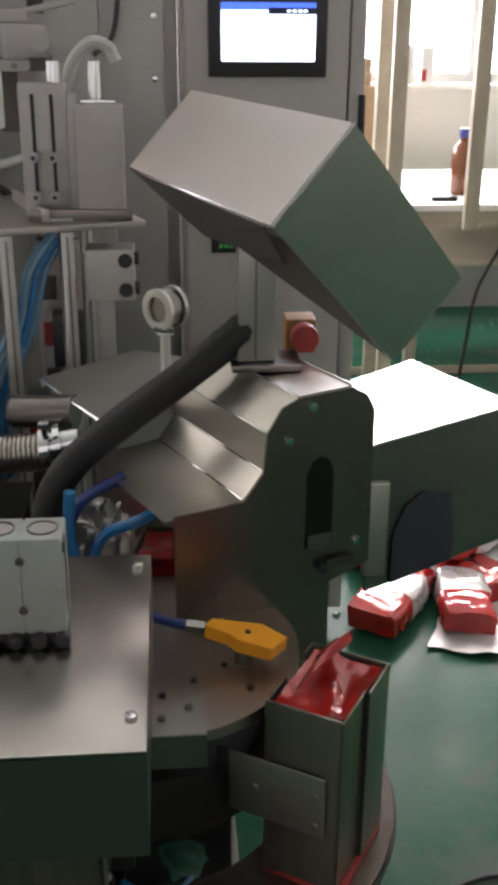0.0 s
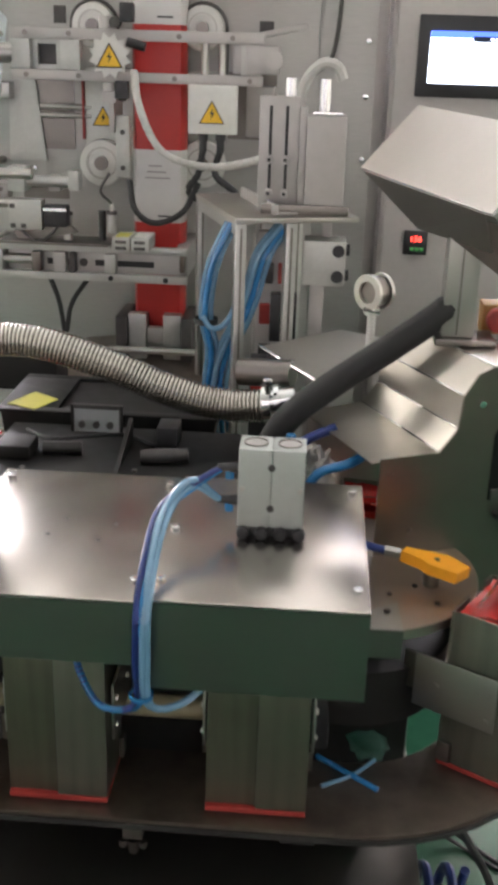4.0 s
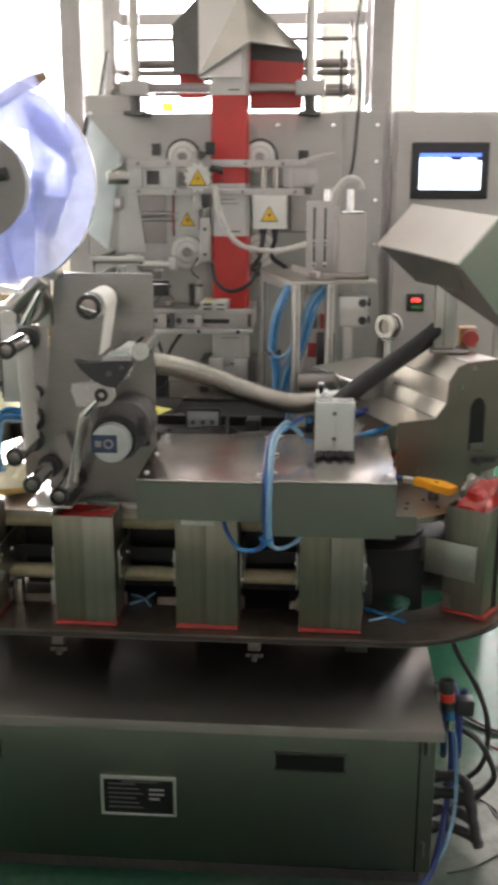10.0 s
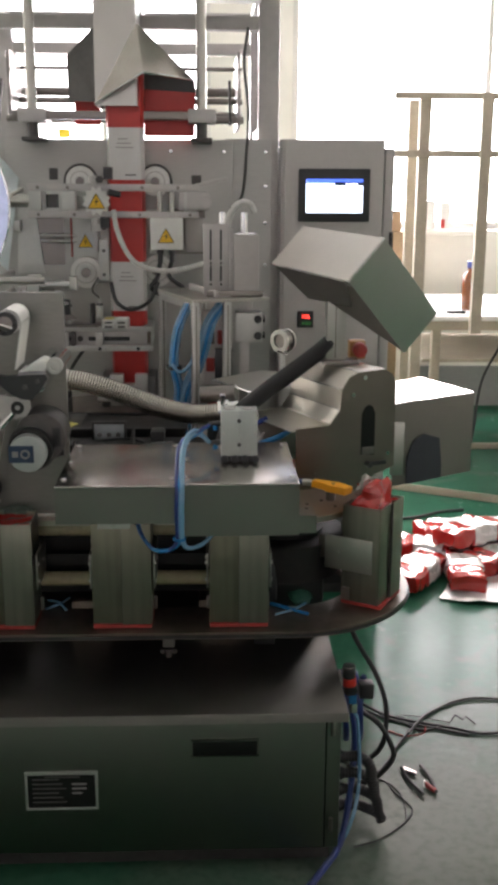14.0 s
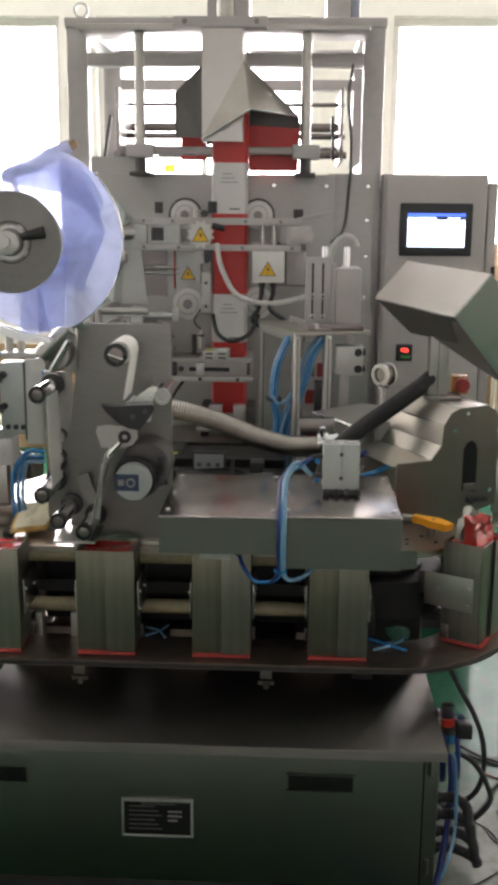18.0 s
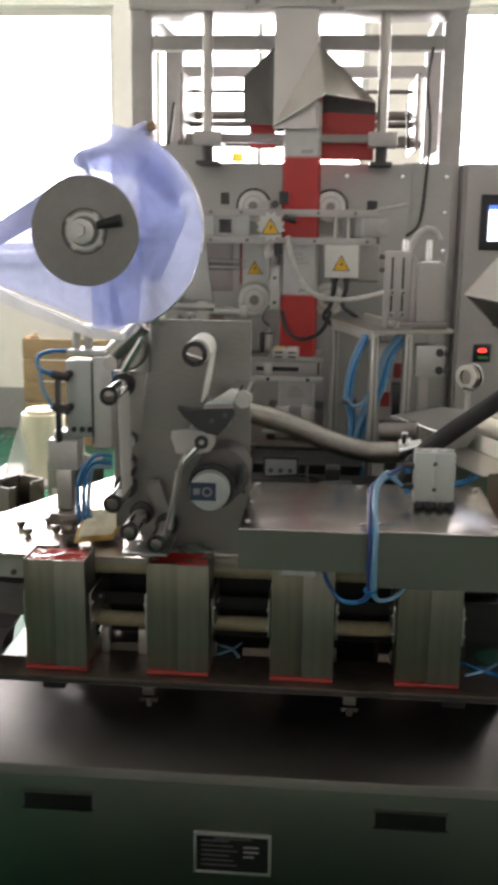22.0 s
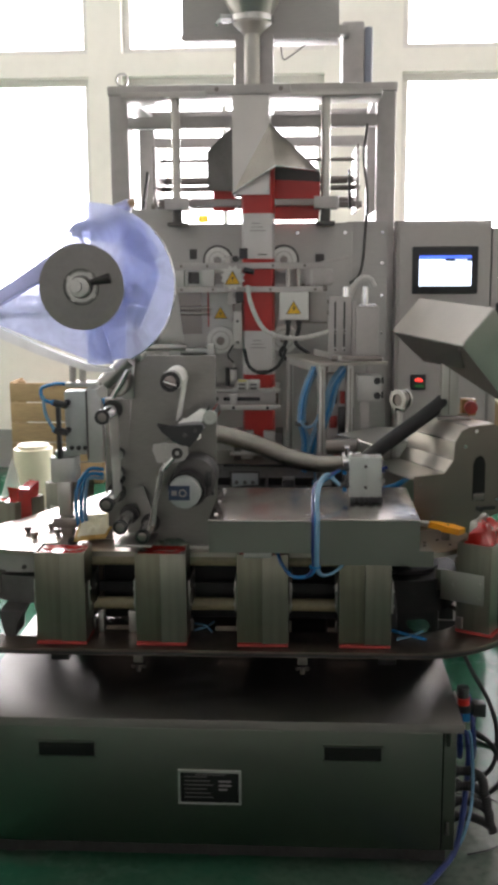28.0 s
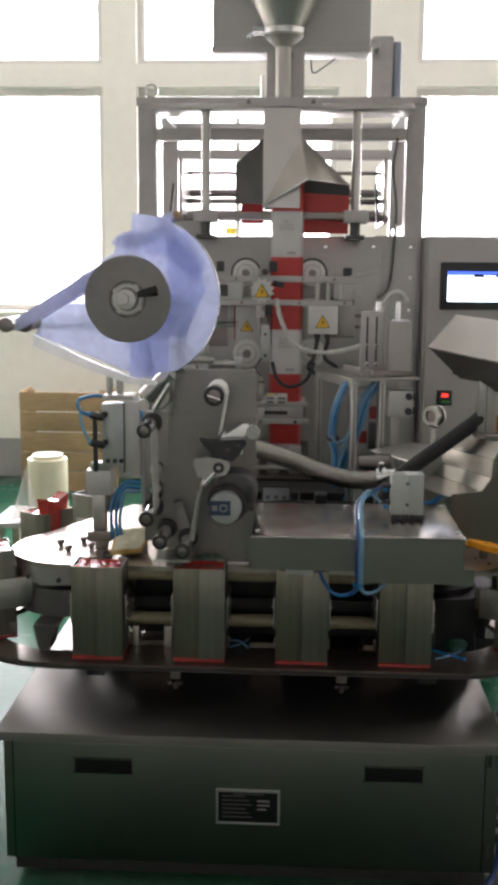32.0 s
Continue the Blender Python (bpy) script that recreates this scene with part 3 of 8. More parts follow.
def chain_pose(n):
    """Where a mould stands, n pitches along the chain from its first place on the front run."""
    n %= N_MOULD
    if n >= N_MOULD - 1:
        s = 2 * STRAIGHT + 2 * math.pi * RC - (2 * math.pi - 5.255) * RC + (n - N_MOULD + 1) * PITCH
        if s > 2 * STRAIGHT + 2 * math.pi * RC:
            return CXR - (s - 2 * STRAIGHT - 2 * math.pi * RC), YC - RM, -2 * math.pi
        a = (s - 2 * STRAIGHT - math.pi * RC) / RC
        return CXR + RM * math.sin(a), YC + RM * math.cos(a), -math.pi - a
    if n <= 3:
        return CXR - 0.131 - n * PITCH, YC - RM, 0.0
    if n < 4:
        s = 0.131 + n * PITCH - STRAIGHT
        a = max(0.0, s) / RC
        return CXL - min(0.0, s) - RM * math.sin(a), YC - RM * math.cos(a), -a
    k, f = int(n) - 4, n - int(n)
    (x0, y0, a0), (x1, y1, a1) = BACK_RUN[k], BACK_RUN[k + 1]
    d = math.hypot(x1 - x0, y1 - y0)
    h = (2 * f ** 3 - 3 * f * f + 1, (f ** 3 - 2 * f * f + f) * d, 3 * f * f - 2 * f ** 3, (f ** 3 - f * f) * d)
    x = h[0] * x0 - h[1] * math.cos(a0) + h[2] * x1 - h[3] * math.cos(a1)
    y = h[0] * y0 - h[1] * math.sin(a0) + h[2] * y1 - h[3] * math.sin(a1)
    return x, y, a0 + (a1 - a0) * f


def stadium(r, n=22):
    out = []
    for k in range(n + 1):
        a = -math.pi / 2 + math.pi * k / n
        out.append((CXR + r * math.cos(a), YC + r * math.sin(a)))
    for k in range(n + 1):
        a = math.pi / 2 + math.pi * k / n
        out.append((CXL + r * math.cos(a), YC + r * math.sin(a)))
    return out


X0, X1, Y0, Y1 = -1.215, 0.07, 0.69, 1.66
cab = thing("base_cabinet", (-0.57, 1.17, 0), "low brushed stainless machine cabinet with recessed handles", "cabinet")
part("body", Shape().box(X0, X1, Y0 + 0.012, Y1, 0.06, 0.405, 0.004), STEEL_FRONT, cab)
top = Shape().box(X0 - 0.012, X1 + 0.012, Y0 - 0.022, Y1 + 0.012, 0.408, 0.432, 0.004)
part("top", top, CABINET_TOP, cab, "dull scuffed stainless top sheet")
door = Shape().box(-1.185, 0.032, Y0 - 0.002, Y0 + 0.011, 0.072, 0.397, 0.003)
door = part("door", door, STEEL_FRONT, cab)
for b in ((0.0322, 0.0375, 0.066, 0.403), (-1.1905, -1.1852, 0.066, 0.403), (-1.1850, 0.0320, 0.3972, 0.403)):
    part("door_gap", Shape().box(b[0], b[1], Y0 + 0.009, Y0 + 0.0118, b[2], b[3]), NAMEPLATE, cab)
part("top_lip", Shape().box(X0 - 0.012, X1 + 0.012, Y0 - 0.0245, Y0 - 0.0225, 0.4085, 0.4315, 0.0008), LIP_STEEL, cab, "dull folded steel lip")
for z in (0.11, 0.36):
    part("hinge", Shape().cyl((0.05, Y0 + 0.004, z), (0.05, Y0 + 0.004, z + 0.035), 0.005, n=10), STEEL_DARK, cab)
for x0 in (-1.022, -0.272):
    r = Shape().box(x0, x0 + 0.147, Y0 - 0.006, Y0 - 0.003, 0.318, 0.356, 0.001)
    part("recess", r, NAMEPLATE, door, "black recessed pull")
    f = Shape().box(x0 - 0.004, x0 + 0.151, Y0 - 0.009, Y0 - 0.0025, 0.356, 0.36).box(x0 - 0.004, x0 + 0.151, Y0 - 0.009, Y0 - 0.0025, 0.314, 0.318)
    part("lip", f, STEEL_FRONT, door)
part("skirt", Shape().box(X0 + 0.02, X1 - 0.02, Y0 + 0.03, Y1 - 0.03, 0.02, 0.06), BLACK_STEEL, cab)
for x in (-1.13, -0.57, -0.02):
    for y in (0.78, 1.56):
        part("foot", Shape().cyl((x, y, 0), (x, y, 0.018), 0.035, 0.028, 16).cyl((x, y, 0.018), (x, y, 0.052), 0.011, n=10), BLACK_RUBBER, cab)
plate = Shape().box(-0.65, -0.494, Y0 - 0.008, Y0 - 0.003, 0.192, 0.281, 0.001)
plate = part("nameplate", plate, NAMEPLATE, cab, "black nameplate with silver rim")
rim = Shape()
for a in ((-0.654, -0.49, 0.278, 0.284), (-0.654, -0.49, 0.188, 0.194)):
    rim.box(a[0], a[1], Y0 - 0.010, Y0 - 0.002, a[2], a[3], 0.001)
rim.box(-0.655, -0.649, Y0 - 0.010, Y0 - 0.002, 0.188, 0.284, 0.001).box(-0.495, -0.489, Y0 - 0.010, Y0 - 0.002, 0.188, 0.284, 0.001)
part("rim", rim, ALU, plate)
for k in range(6):
    z = 0.266 - 0.0115 * k
    part("text_bar", Shape().box(-0.638, -0.578 + 0.008 * (k % 3), Y0 - 0.0092, Y0 - 0.0078, z - 0.0016, z + 0.0016), DARK_GREY, plate)
part("text_bar", Shape().box(-0.61, -0.53, Y0 - 0.0092, Y0 - 0.0078, 0.2705, 0.274), DARK_GREY, plate)
for k in range(3):
    part("text_bar", Shape().box(-0.548, -0.515 - 0.01 * (k == 0), Y0 - 0.0094, Y0 - 0.0078, 0.229 + 0.0115 * k, 0.233 + 0.0115 * k), GREY_CORE, plate)

tab = thing("carousel_table", (-0.57, YC, 0.432), "oval brown oiled steel carousel table", "machine")
def stadium_ring(r_in, r_out, z0, z1):
    s, a, b = Shape(), stadium(r_out), stadium(r_in)
    rows = [[s.bm.verts.new((x, y, h)) for x, y in o] for o, h in ((a, z0), (a, z1), (b, z1), (b, z0))]
    for k in range(4):
        for i in range(len(a)):
            j, l = (i + 1) % len(a), (k + 1) % 4
            s.bm.faces.new((rows[k][i], rows[k][j], rows[l][j], rows[l][i]))
    return s


part("lower_plate", stadium_ring(0.235, 0.33, 0.535, 0.551), BROWN_STEEL, tab)
q = stadium_ring(0.175, 0.2348, 0.535, 0.551)
bmesh.ops.delete(q.bm, geom=[v for v in q.bm.verts if v.co.x < CXL - 0.001], context="VERTS")
for v in q.bm.verts:
    if v.co.x < CXL + 0.001:
        v.co.x = -0.97
bmesh.ops.holes_fill(q.bm, edges=q.bm.edges[:])
part("inner_plate", q, BROWN_STEEL, tab)
part("edge_band", stadium_ring(0.3305, 0.334, 0.538, 0.546), BLACK_STEEL, tab)
for x, w in ((-0.87, 0.085), (-0.54, 0.05), (-0.2, 0.06)):
    part("pedestal", Shape().box(x - w, x + w, 1.08, 1.28, 0.4325, 0.534, 0.008), BROWN_STEEL, tab)
# added sheet that keeps window glare off the cabinet top
part("rear_skirt", Shape().box(-1.0, 0.16, 1.44, 1.443, 0.4325, 0.5345), BLACK_MATT, tab, "dark sheet added under the back run to block window glare")
part("lower_housing", Shape().cyl((CXR, YC, 0.60), (CXR, YC, 0.70), 0.15, 0.16, 32).box(CXR - 0.1, CXR + 0.1, YC - 0.06, YC + 0.06, 0.4325, 0.5995, 0.01), BLACK_MATT, tab, "black gear housing")
for x, w in ((-0.907, 0.009), (-0.815, 0.011)):
    part("rail_post", Shape().box(x - w, x + w, 0.975, 1.005, 0.5515, 0.6135, 0.001), STEEL, tab, "small grey steel post under the lower rail")
for x in (-1.0, -0.1):
    part("cross_member", Shape().box(x - 0.025, x + 0.025, 0.86, 1.48, 0.51, 0.5345, 0.003), BLACK_MATT, tab)
    part("strut", Shape().box(x - 0.03, x + 0.03, 1.14, 1.2, 0.4325, 0.5095, 0.003), BLACK_MATT, tab)
for x in (CXL, CXR):
    part("wheel_shaft", Shape().cyl((x, YC, 0.605), (x, YC, 0.7735), 0.045, n=20).cyl((x, YC, 0.4325), (x, YC, 0.6045), 0.02, n=16), BLACK_STEEL, tab)
    part("chain_wheel", Shape().cyl((x, YC, 0.61), (x, YC, 0.71), 0.1, n=30), BLACK_MATT, tab)
part("chain", stadium_ring(0.134, 0.145, 0.655, 0.685), BLACK_MATT, tab)
part("frame_beam", Shape().box(-0.92, -0.22, 1.1, 1.24, 0.5515, 0.7735, 0.006), BLACK_MATT, tab)
for x in (-0.95, -0.19):
    part("beam_post", Shape().box(x - 0.02, x + 0.02, 1.14, 1.2, 0.5515, 0.7735, 0.004), BROWN_STEEL, tab)
part("housing", Shape().cyl((CXL - 0.02, YC, 0.715), (CXL - 0.02, YC, 0.7735), 0.155, 0.165, 36), PLATE_MAUVE, tab, "grey cast housing under the plate")
part("lower_housing", Shape().cyl((CXL - 0.01, YC, 0.625), (CXL - 0.01, YC, 0.70), 0.165, 0.155, 32), DARK_GREY, tab, "dark cast gear housing")
part("housing_foot", Shape().prism([(-1.188, 0.6245), (-1.118, 0.6245), (-1.138, 0.59), (-1.143, 0.5515), (-1.172, 0.5515), (-1.18, 0.58)], "y", 0.93, 1.02), DARK_GREY, tab, "dark cast foot under the housing")
part("housing_boss", Shape().box(-1.26, -1.14, 1.06, 1.2, 0.66, 0.7145, 0.012), PLATE_MAUVE, tab)
for a in (200, 235, 270, 160):
    x, y = CXL - 0.02 + 0.165 * math.cos(radians(a)), YC + 0.165 * math.sin(radians(a))
    part("boss_bolt", Shape().cyl((x, y, 0.733), (x + 0.006 * math.cos(radians(a)), y + 0.006 * math.sin(radians(a)), 0.733), 0.007, n=8), DARK_GREY, tab)
part("motor_case", Shape().box(-0.13, -0.06, 1.02, 1.08, 0.552, 0.66, 0.006), BLACK_PLASTIC, tab)
part("upper_plate", Shape().prism(stadium(0.192), "z", 0.774, 0.789), PLATE_TOP, tab, "bright stainless upper plate")
part("rear_plate", Shape().prism([(-1.279, 1.262), (-1.035, 1.742), (-0.90, 1.742), (-0.90, 1.30), (-1.11, 1.17)], "z", 0.770, 0.785), PLATE_TOP, tab, "bright stainless plate beside the back run")
for k in range(26):
    a = radians(95 + k * 170 / 25)
    x, y = CXL + 0.178 * math.cos(a), YC + 0.178 * math.sin(a)
    part("screw_hole", Shape().cyl((x, y, 0.7885), (x, y, 0.7898), 0.0032, n=8), INK, tab)
for x in (-0.33, -0.78):
    g = Shape().box(x - 0.014, x + 0.014, 0.845, 0.87, 0.512, 0.5345, 0.002).cyl((x, 0.853, 0.485), (x, 0.853, 0.506), 0.007, 0.009, n=10).cyl((x - 0.014, 0.85, 0.497), (x - 0.014, 0.85, 0.506), 0.006, n=8).cyl((x + 0.014, 0.85, 0.497), (x + 0.014, 0.85, 0.506), 0.006, n=8)
    part("clamp", g, STEEL_DARK, tab)
for z, r in ((0.762, 0.017), (0.632, 0.018)):
    rail = thing("guide_rail", (-0.57, 0.995, z - r), "cream nylon guide rail behind the moulds", "rail", "guide rails")
    part("rod", Shape().cyl((-1.06, 0.995, z), (-0.1, 0.995, z), r, n=14), CREAM, rail)
    for x in (-1.05, -0.58, -0.11):
        part("bracket", Shape().box(x - 0.008, x + 0.008, 0.99, 1.06, z - 0.02, z - 0.006), BLACK_STEEL, rail)


def mould():
    """Built with its outer face towards -y, its middle over the origin."""
    t = thing("mould", (0, 0, 0), "warm grey stainless brick mould with red foot strip", "mould", "moulds on the carousel chain")
    w, d, z0, z1, th = 0.07, 0.0535, 0.563, 0.815, 0.0035
    part("front_plate", Shape().box(-w, 0.004, -d + 0.0065, -d + 0.0095, z0, z1 - 0.001, 0.0008), BRASSY, t)
    part("lapped_plate", Shape().box(0.0, w, -d, -d + 0.0035, z0, z1, 0.0006), BRASSY, t)
    # black strip paints the shadow on the lapped plate's edge
    part("seam", Shape().box(-0.0006, 0.0, -d + 0.0008, -d + 0.0064, z0 + 0.001, z1 - 0.002), BLACK_STEEL, t)
    for sx in (-1, 1):
        part("side_plate", Shape().box(min(sx * w, sx * (w - th)), max(sx * w, sx * (w - th)), (-d + 0.0098 if sx < 0 else -d + th + 0.0003), d - th - 0.0003, z0, z1, 0.001), BRASSY, t)
        lp = Shape().box(min(sx * 0.0735, sx * 0.0775), max(sx * 0.0735, sx * 0.0775), -0.03, 0.098, 0.645, 0.732, 0.001)
        lp = part("link_plate", lp, STEEL, t)
        part("guide_block", Shape().box(min(sx * 0.0705, sx * 0.078), max(sx * 0.0705, sx * 0.078), 0.03, 0.05, 0.566, 0.6, 0.002), STEEL_DARK, t)
        for y, z in ((-0.018, 0.705), (-0.018, 0.662), (0.062, 0.69)):
            part("screw", Shape().cyl((sx * 0.0772, y, z), (sx * 0.081, y, z), 0.0045, n=8), STEEL, lp)
        part("chain_link", Shape().box(min(sx * 0.069, sx * 0.0732), max(sx * 0.069, sx * 0.0732), 0.06, 0.118, 0.668, 0.728, 0.001), STEEL_DARK, t)
    part("back_plate", Shape().box(-w, -0.012, d - th, d, z0, z1, 0.001).box(0.042, w, d - th, d, z0, z1, 0.001).box(-0.0118, 0.0418, d - th, d, z0, 0.66, 0.001), BRASSY, t, "inner plate with an open slot")
    part("bottom_plate", Shape().box(-w + 0.004, w - 0.004, -d + 0.008, d - 0.004, z0 + 0.001, z0 + 0.006), STEEL, t)
    part("foot_strip", Shape().box(-w, w, -d - 0.001, d, 0.5535, 0.5625, 0.002), RED_STRIP, t, "red rubber foot strip")
    return t


fins = []


def mould_bag(seed, fin):
    rnd = random.Random(seed)
    t = thing("bag", (0, 0, 0), "shiny red foil bag standing in a mould", "bag", "bags in the moulds")
    s = Shape()
    n, m = 13, 10
    for i in range(n):
        for j in range(m):
            x, y = -0.063 + 0.126 * i / (n - 1), -0.046 + 0.092 * j / (m - 1)
            u, w_ = i / (n - 1) * 2 - 1, j / (m - 1) * 2 - 1
            ridge = abs(u * 0.5 - w_ + 0.2 * math.sin(seed * 1.7))
            fold = abs(noise.noise(Vector((x * 38 + seed * 5, y * 38, seed * 1.3))))
            s.bm.verts.new((x, y, 0.802 + 0.008 * max(abs(u), abs(w_)) ** 3 + 0.016 * max(0, 0.35 - ridge) + 0.016 * max(0, 0.25 - fold) * (1 - max(abs(u), abs(w_)) ** 4) + rnd.uniform(-0.002, 0.002)))
    s.bm.verts.ensure_lookup_table()
    v = s.bm.verts
    for i in range(n - 1):
        for j in range(m - 1):
            s.bm.faces.new((v[i * m + j], v[(i + 1) * m + j], v[(i + 1) * m + j + 1], v[i * m + j + 1]))
    part("top_fold", s, RED_FILM, t, smooth=55)
    part("body", Shape().box(-0.064, 0.064, -0.040, 0.044, 0.572, 0.796, 0.006), RED_FILM, t)
    if fin:
        f, rows = Shape(), []
        for i in range(8):
            u = -0.055 + 0.11 * i / 7
            col = []
            for k in range(5):
                h = fin * k / 4
                y = 0.035 - 0.05 * (k / 4) ** 2 + rnd.uniform(-0.003, 0.003)
                col.append(f.bm.verts.new((u * (1 - 0.88 * k / 4) + 0.03 * k / 4, y, 0.795 + h * (1 - 0.25 * abs(u) / 0.055) + rnd.uniform(-0.003, 0.003))))
            rows.append(col)
        for a, b in zip(rows, rows[1:]):
            for k in range(4):
                f.bm.faces.new((a[k], b[k], b[k + 1], a[k + 1]))
        fins.append(part("fin", f, RED_FILM, t, smooth=60))
    return t


moulds, bags, mouths = [mould()], [], {}
for k in range(1, N_MOULD):
    moulds.append(copy_thing(moulds[0], Matrix()))
FINS = {2: 0.085}
FILLED = (0, 1, 2, 3, 4, 5, 9, 10)
for k in range(N_MOULD):
    bags.append(None if k not in FILLED else mould_bag(k, FINS.get(k, 0.0)))
for k in (1, 0, 10):
    q = Shape().prism([(-0.06, 0.785), (0.06, 0.785), (0.05, 0.885), (-0.046, 0.89)], "y", -0.03, 0.03)
    bmesh.ops.subdivide_edges(q.bm, edges=q.bm.edges[:], cuts=7, use_grid_fill=True)
    for v in q.bm.verts:
        h = max(0, (v.co.z - 0.785) / 0.1)
        v.co.y *= 1.3 - 0.62 * h
        v.co += Vector((noise.noise(v.co * 30 + Vector((k, 0, 0))), noise.noise(v.co * 30 + Vector((0, k, 5))), 1.2 * h * noise.noise(v.co * 34 + Vector((k, 3, 0))))) * 0.02 * min(1, 0.2 + h)
    mouths[k] = part("open_mouth", q, RED_FILM, bags[k], "creased red open bag mouth", smooth=24)
    q = Shape().prism([(-0.052, 0.80), (0.056, 0.80), (0.06, 0.885), (0.02, 0.9), (-0.04, 0.893)], "y", 0.012, 0.03)
    bmesh.ops.subdivide_edges(q.bm, edges=q.bm.edges[:], cuts=5, use_grid_fill=True)
    for v in q.bm.verts:
        h = max(0, (v.co.z - 0.785) / 0.1)
        v.co += Vector((noise.noise(v.co * 26 + Vector((k, 2, 0))), noise.noise(v.co * 26 + Vector((0, k, 7))), h * noise.noise(v.co * 30 + Vector((k, 1, 0))))) * 0.016
    part("lining", q, STEEL, mouths[k], "crumpled silver foil lining")


q = Shape().prism([(-0.035, 0.70), (0.04, 0.70), (0.055, 0.862), (0.0, 0.85), (-0.05, 0.868)], "y", 0.012, 0.056)
bmesh.ops.subdivide_edges(q.bm, edges=q.bm.edges[:], cuts=3, use_grid_fill=True)
for v in q.bm.verts:
    v.co += Vector((noise.noise(v.co * 22), noise.noise(v.co * 22 + Vector((4, 0, 5))) - 0.4, 0)) * 0.008
    if v.co.z < 0.82 and not -0.01 < v.co.x < 0.04:
        v.co.y = min(v.co.y, 0.046)
mouths[5] = part("standing_fold", q, RED_FILM, bags[5], "creased red film standing out of the slot", smooth=45)


# ---- covers over the front of the carousel ----
def cover(x0, x1, z, skirt, holes):
    c = thing("cover", ((x0 + x1) / 2, 0.95, 0.79), "worn stainless sheet cover with screwed corners", "cover", "carousel covers")
    y0, y1 = 0.765, 1.145
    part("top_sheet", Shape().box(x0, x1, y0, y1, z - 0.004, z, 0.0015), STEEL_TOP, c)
    # skirts coloured darker than the top, as less light reaches them
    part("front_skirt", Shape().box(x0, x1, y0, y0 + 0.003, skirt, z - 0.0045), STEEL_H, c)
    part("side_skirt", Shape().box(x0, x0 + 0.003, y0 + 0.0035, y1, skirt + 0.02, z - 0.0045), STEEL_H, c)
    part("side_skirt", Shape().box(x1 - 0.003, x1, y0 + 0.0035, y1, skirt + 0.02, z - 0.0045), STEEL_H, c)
    xm = (x0 + x1) / 2
    part("support", Shape().box(xm - 0.08, xm + 0.08, 1.03, 1.1, 0.7895, z - 0.0045), BLACK_STEEL, c)
    for x, y in ((x0 + 0.015, y0 + 0.05), (x1 - 0.015, y0 + 0.05), (x0 + 0.015, y1 - 0.03), (x1 - 0.015, y1 - 0.03), (x0 + 0.012, 0.96)):
        hex_bolt(c, (x, y, z), "z", 0.0065, 0.005, "screw")
    for x, y in holes:
        part("screw_hole", Shape().cyl((x, y, z - 0.0005), (x, y, z + 0.0004), 0.0035, n=8), INK, c)
    return c


cover(-0.573, -0.302, 0.938, 0.85, ((-0.44, 0.98), (-0.455, 0.93), (-0.37, 0.97), (-0.385, 0.92)))
cover(-0.299, -0.03, 0.942, 0.82, ())

blk = thing("pneumatic_block", (-0.158, 0.97, 0.942), "pale grey twin pneumatic cylinder block with black foot", "pneumatic block")
b = part("cylinder_body", Shape().box(-0.203, -0.1603, 0.946, 0.998, 0.957, 1.068, 0.002).box(-0.1587, -0.116, 0.946, 0.998, 0.957, 1.068, 0.002).box(-0.162, -0.157, 0.949, 0.997, 0.958, 1.066), ALU_BLOCK, blk)
for xc in (-0.1817, -0.1373):
    part("port_ring", Shape().ring((xc, 0.972, 1.067), (xc, 0.972, 1.0695), 0.0145, 0.0162), STEEL_DARK, b)
    part("port_well", Shape().cyl((xc, 0.972, 1.0676), (xc, 0.972, 1.0684), 0.0144), PLATE_MAUVE, b)
part("side_groove", Shape().box(-0.1158, -0.1148, 0.966, 0.972, 0.965, 1.06), DARK_GREY, b)
part("corner_clip", Shape().box(-0.118, -0.1135, 0.95, 0.957, 1.05, 1.06, 0.001), DARK_GREY, b)
for z in (1.043, 0.985):
    hex_bolt(blk, (-0.1595, 0.9475, z), "y", 0.005, 0.003, "screw", DARK_GREY)
for x in (-0.198, -0.121):
    hex_bolt(blk, (x, 0.946, 1.012), "y", 0.004, 0.002, "screw", STEEL)
part("foot_plate", Shape().box(-0.2, -0.118, 0.95, 1.0, 0.9425, 0.9565, 0.002), BLACK_PLASTIC, blk)
for x in (-0.195, -0.17, -0.145, -0.12):
    part("foot_screw", Shape().cyl((x, 0.936, 0.951), (x, 0.95, 0.951), 0.0085, n=12, bevel=0.002), BLACK_PLASTIC, blk)
for z in (1.032, 0.985):
    fit_ = Shape().cyl((-0.203, 0.97, z), (-0.216, 0.97, z), 0.0075, n=12).cyl((-0.216, 0.97, z), (-0.232, 0.968, z), 0.006, n=12)
    part("fitting", fit_, BLACK_PLASTIC, blk)
    part("fitting_stem", Shape().cyl((-0.216, 0.97, z - 0.016), (-0.216, 0.97, z - 0.004), 0.0062, n=10), BLUE_TUBE, blk)

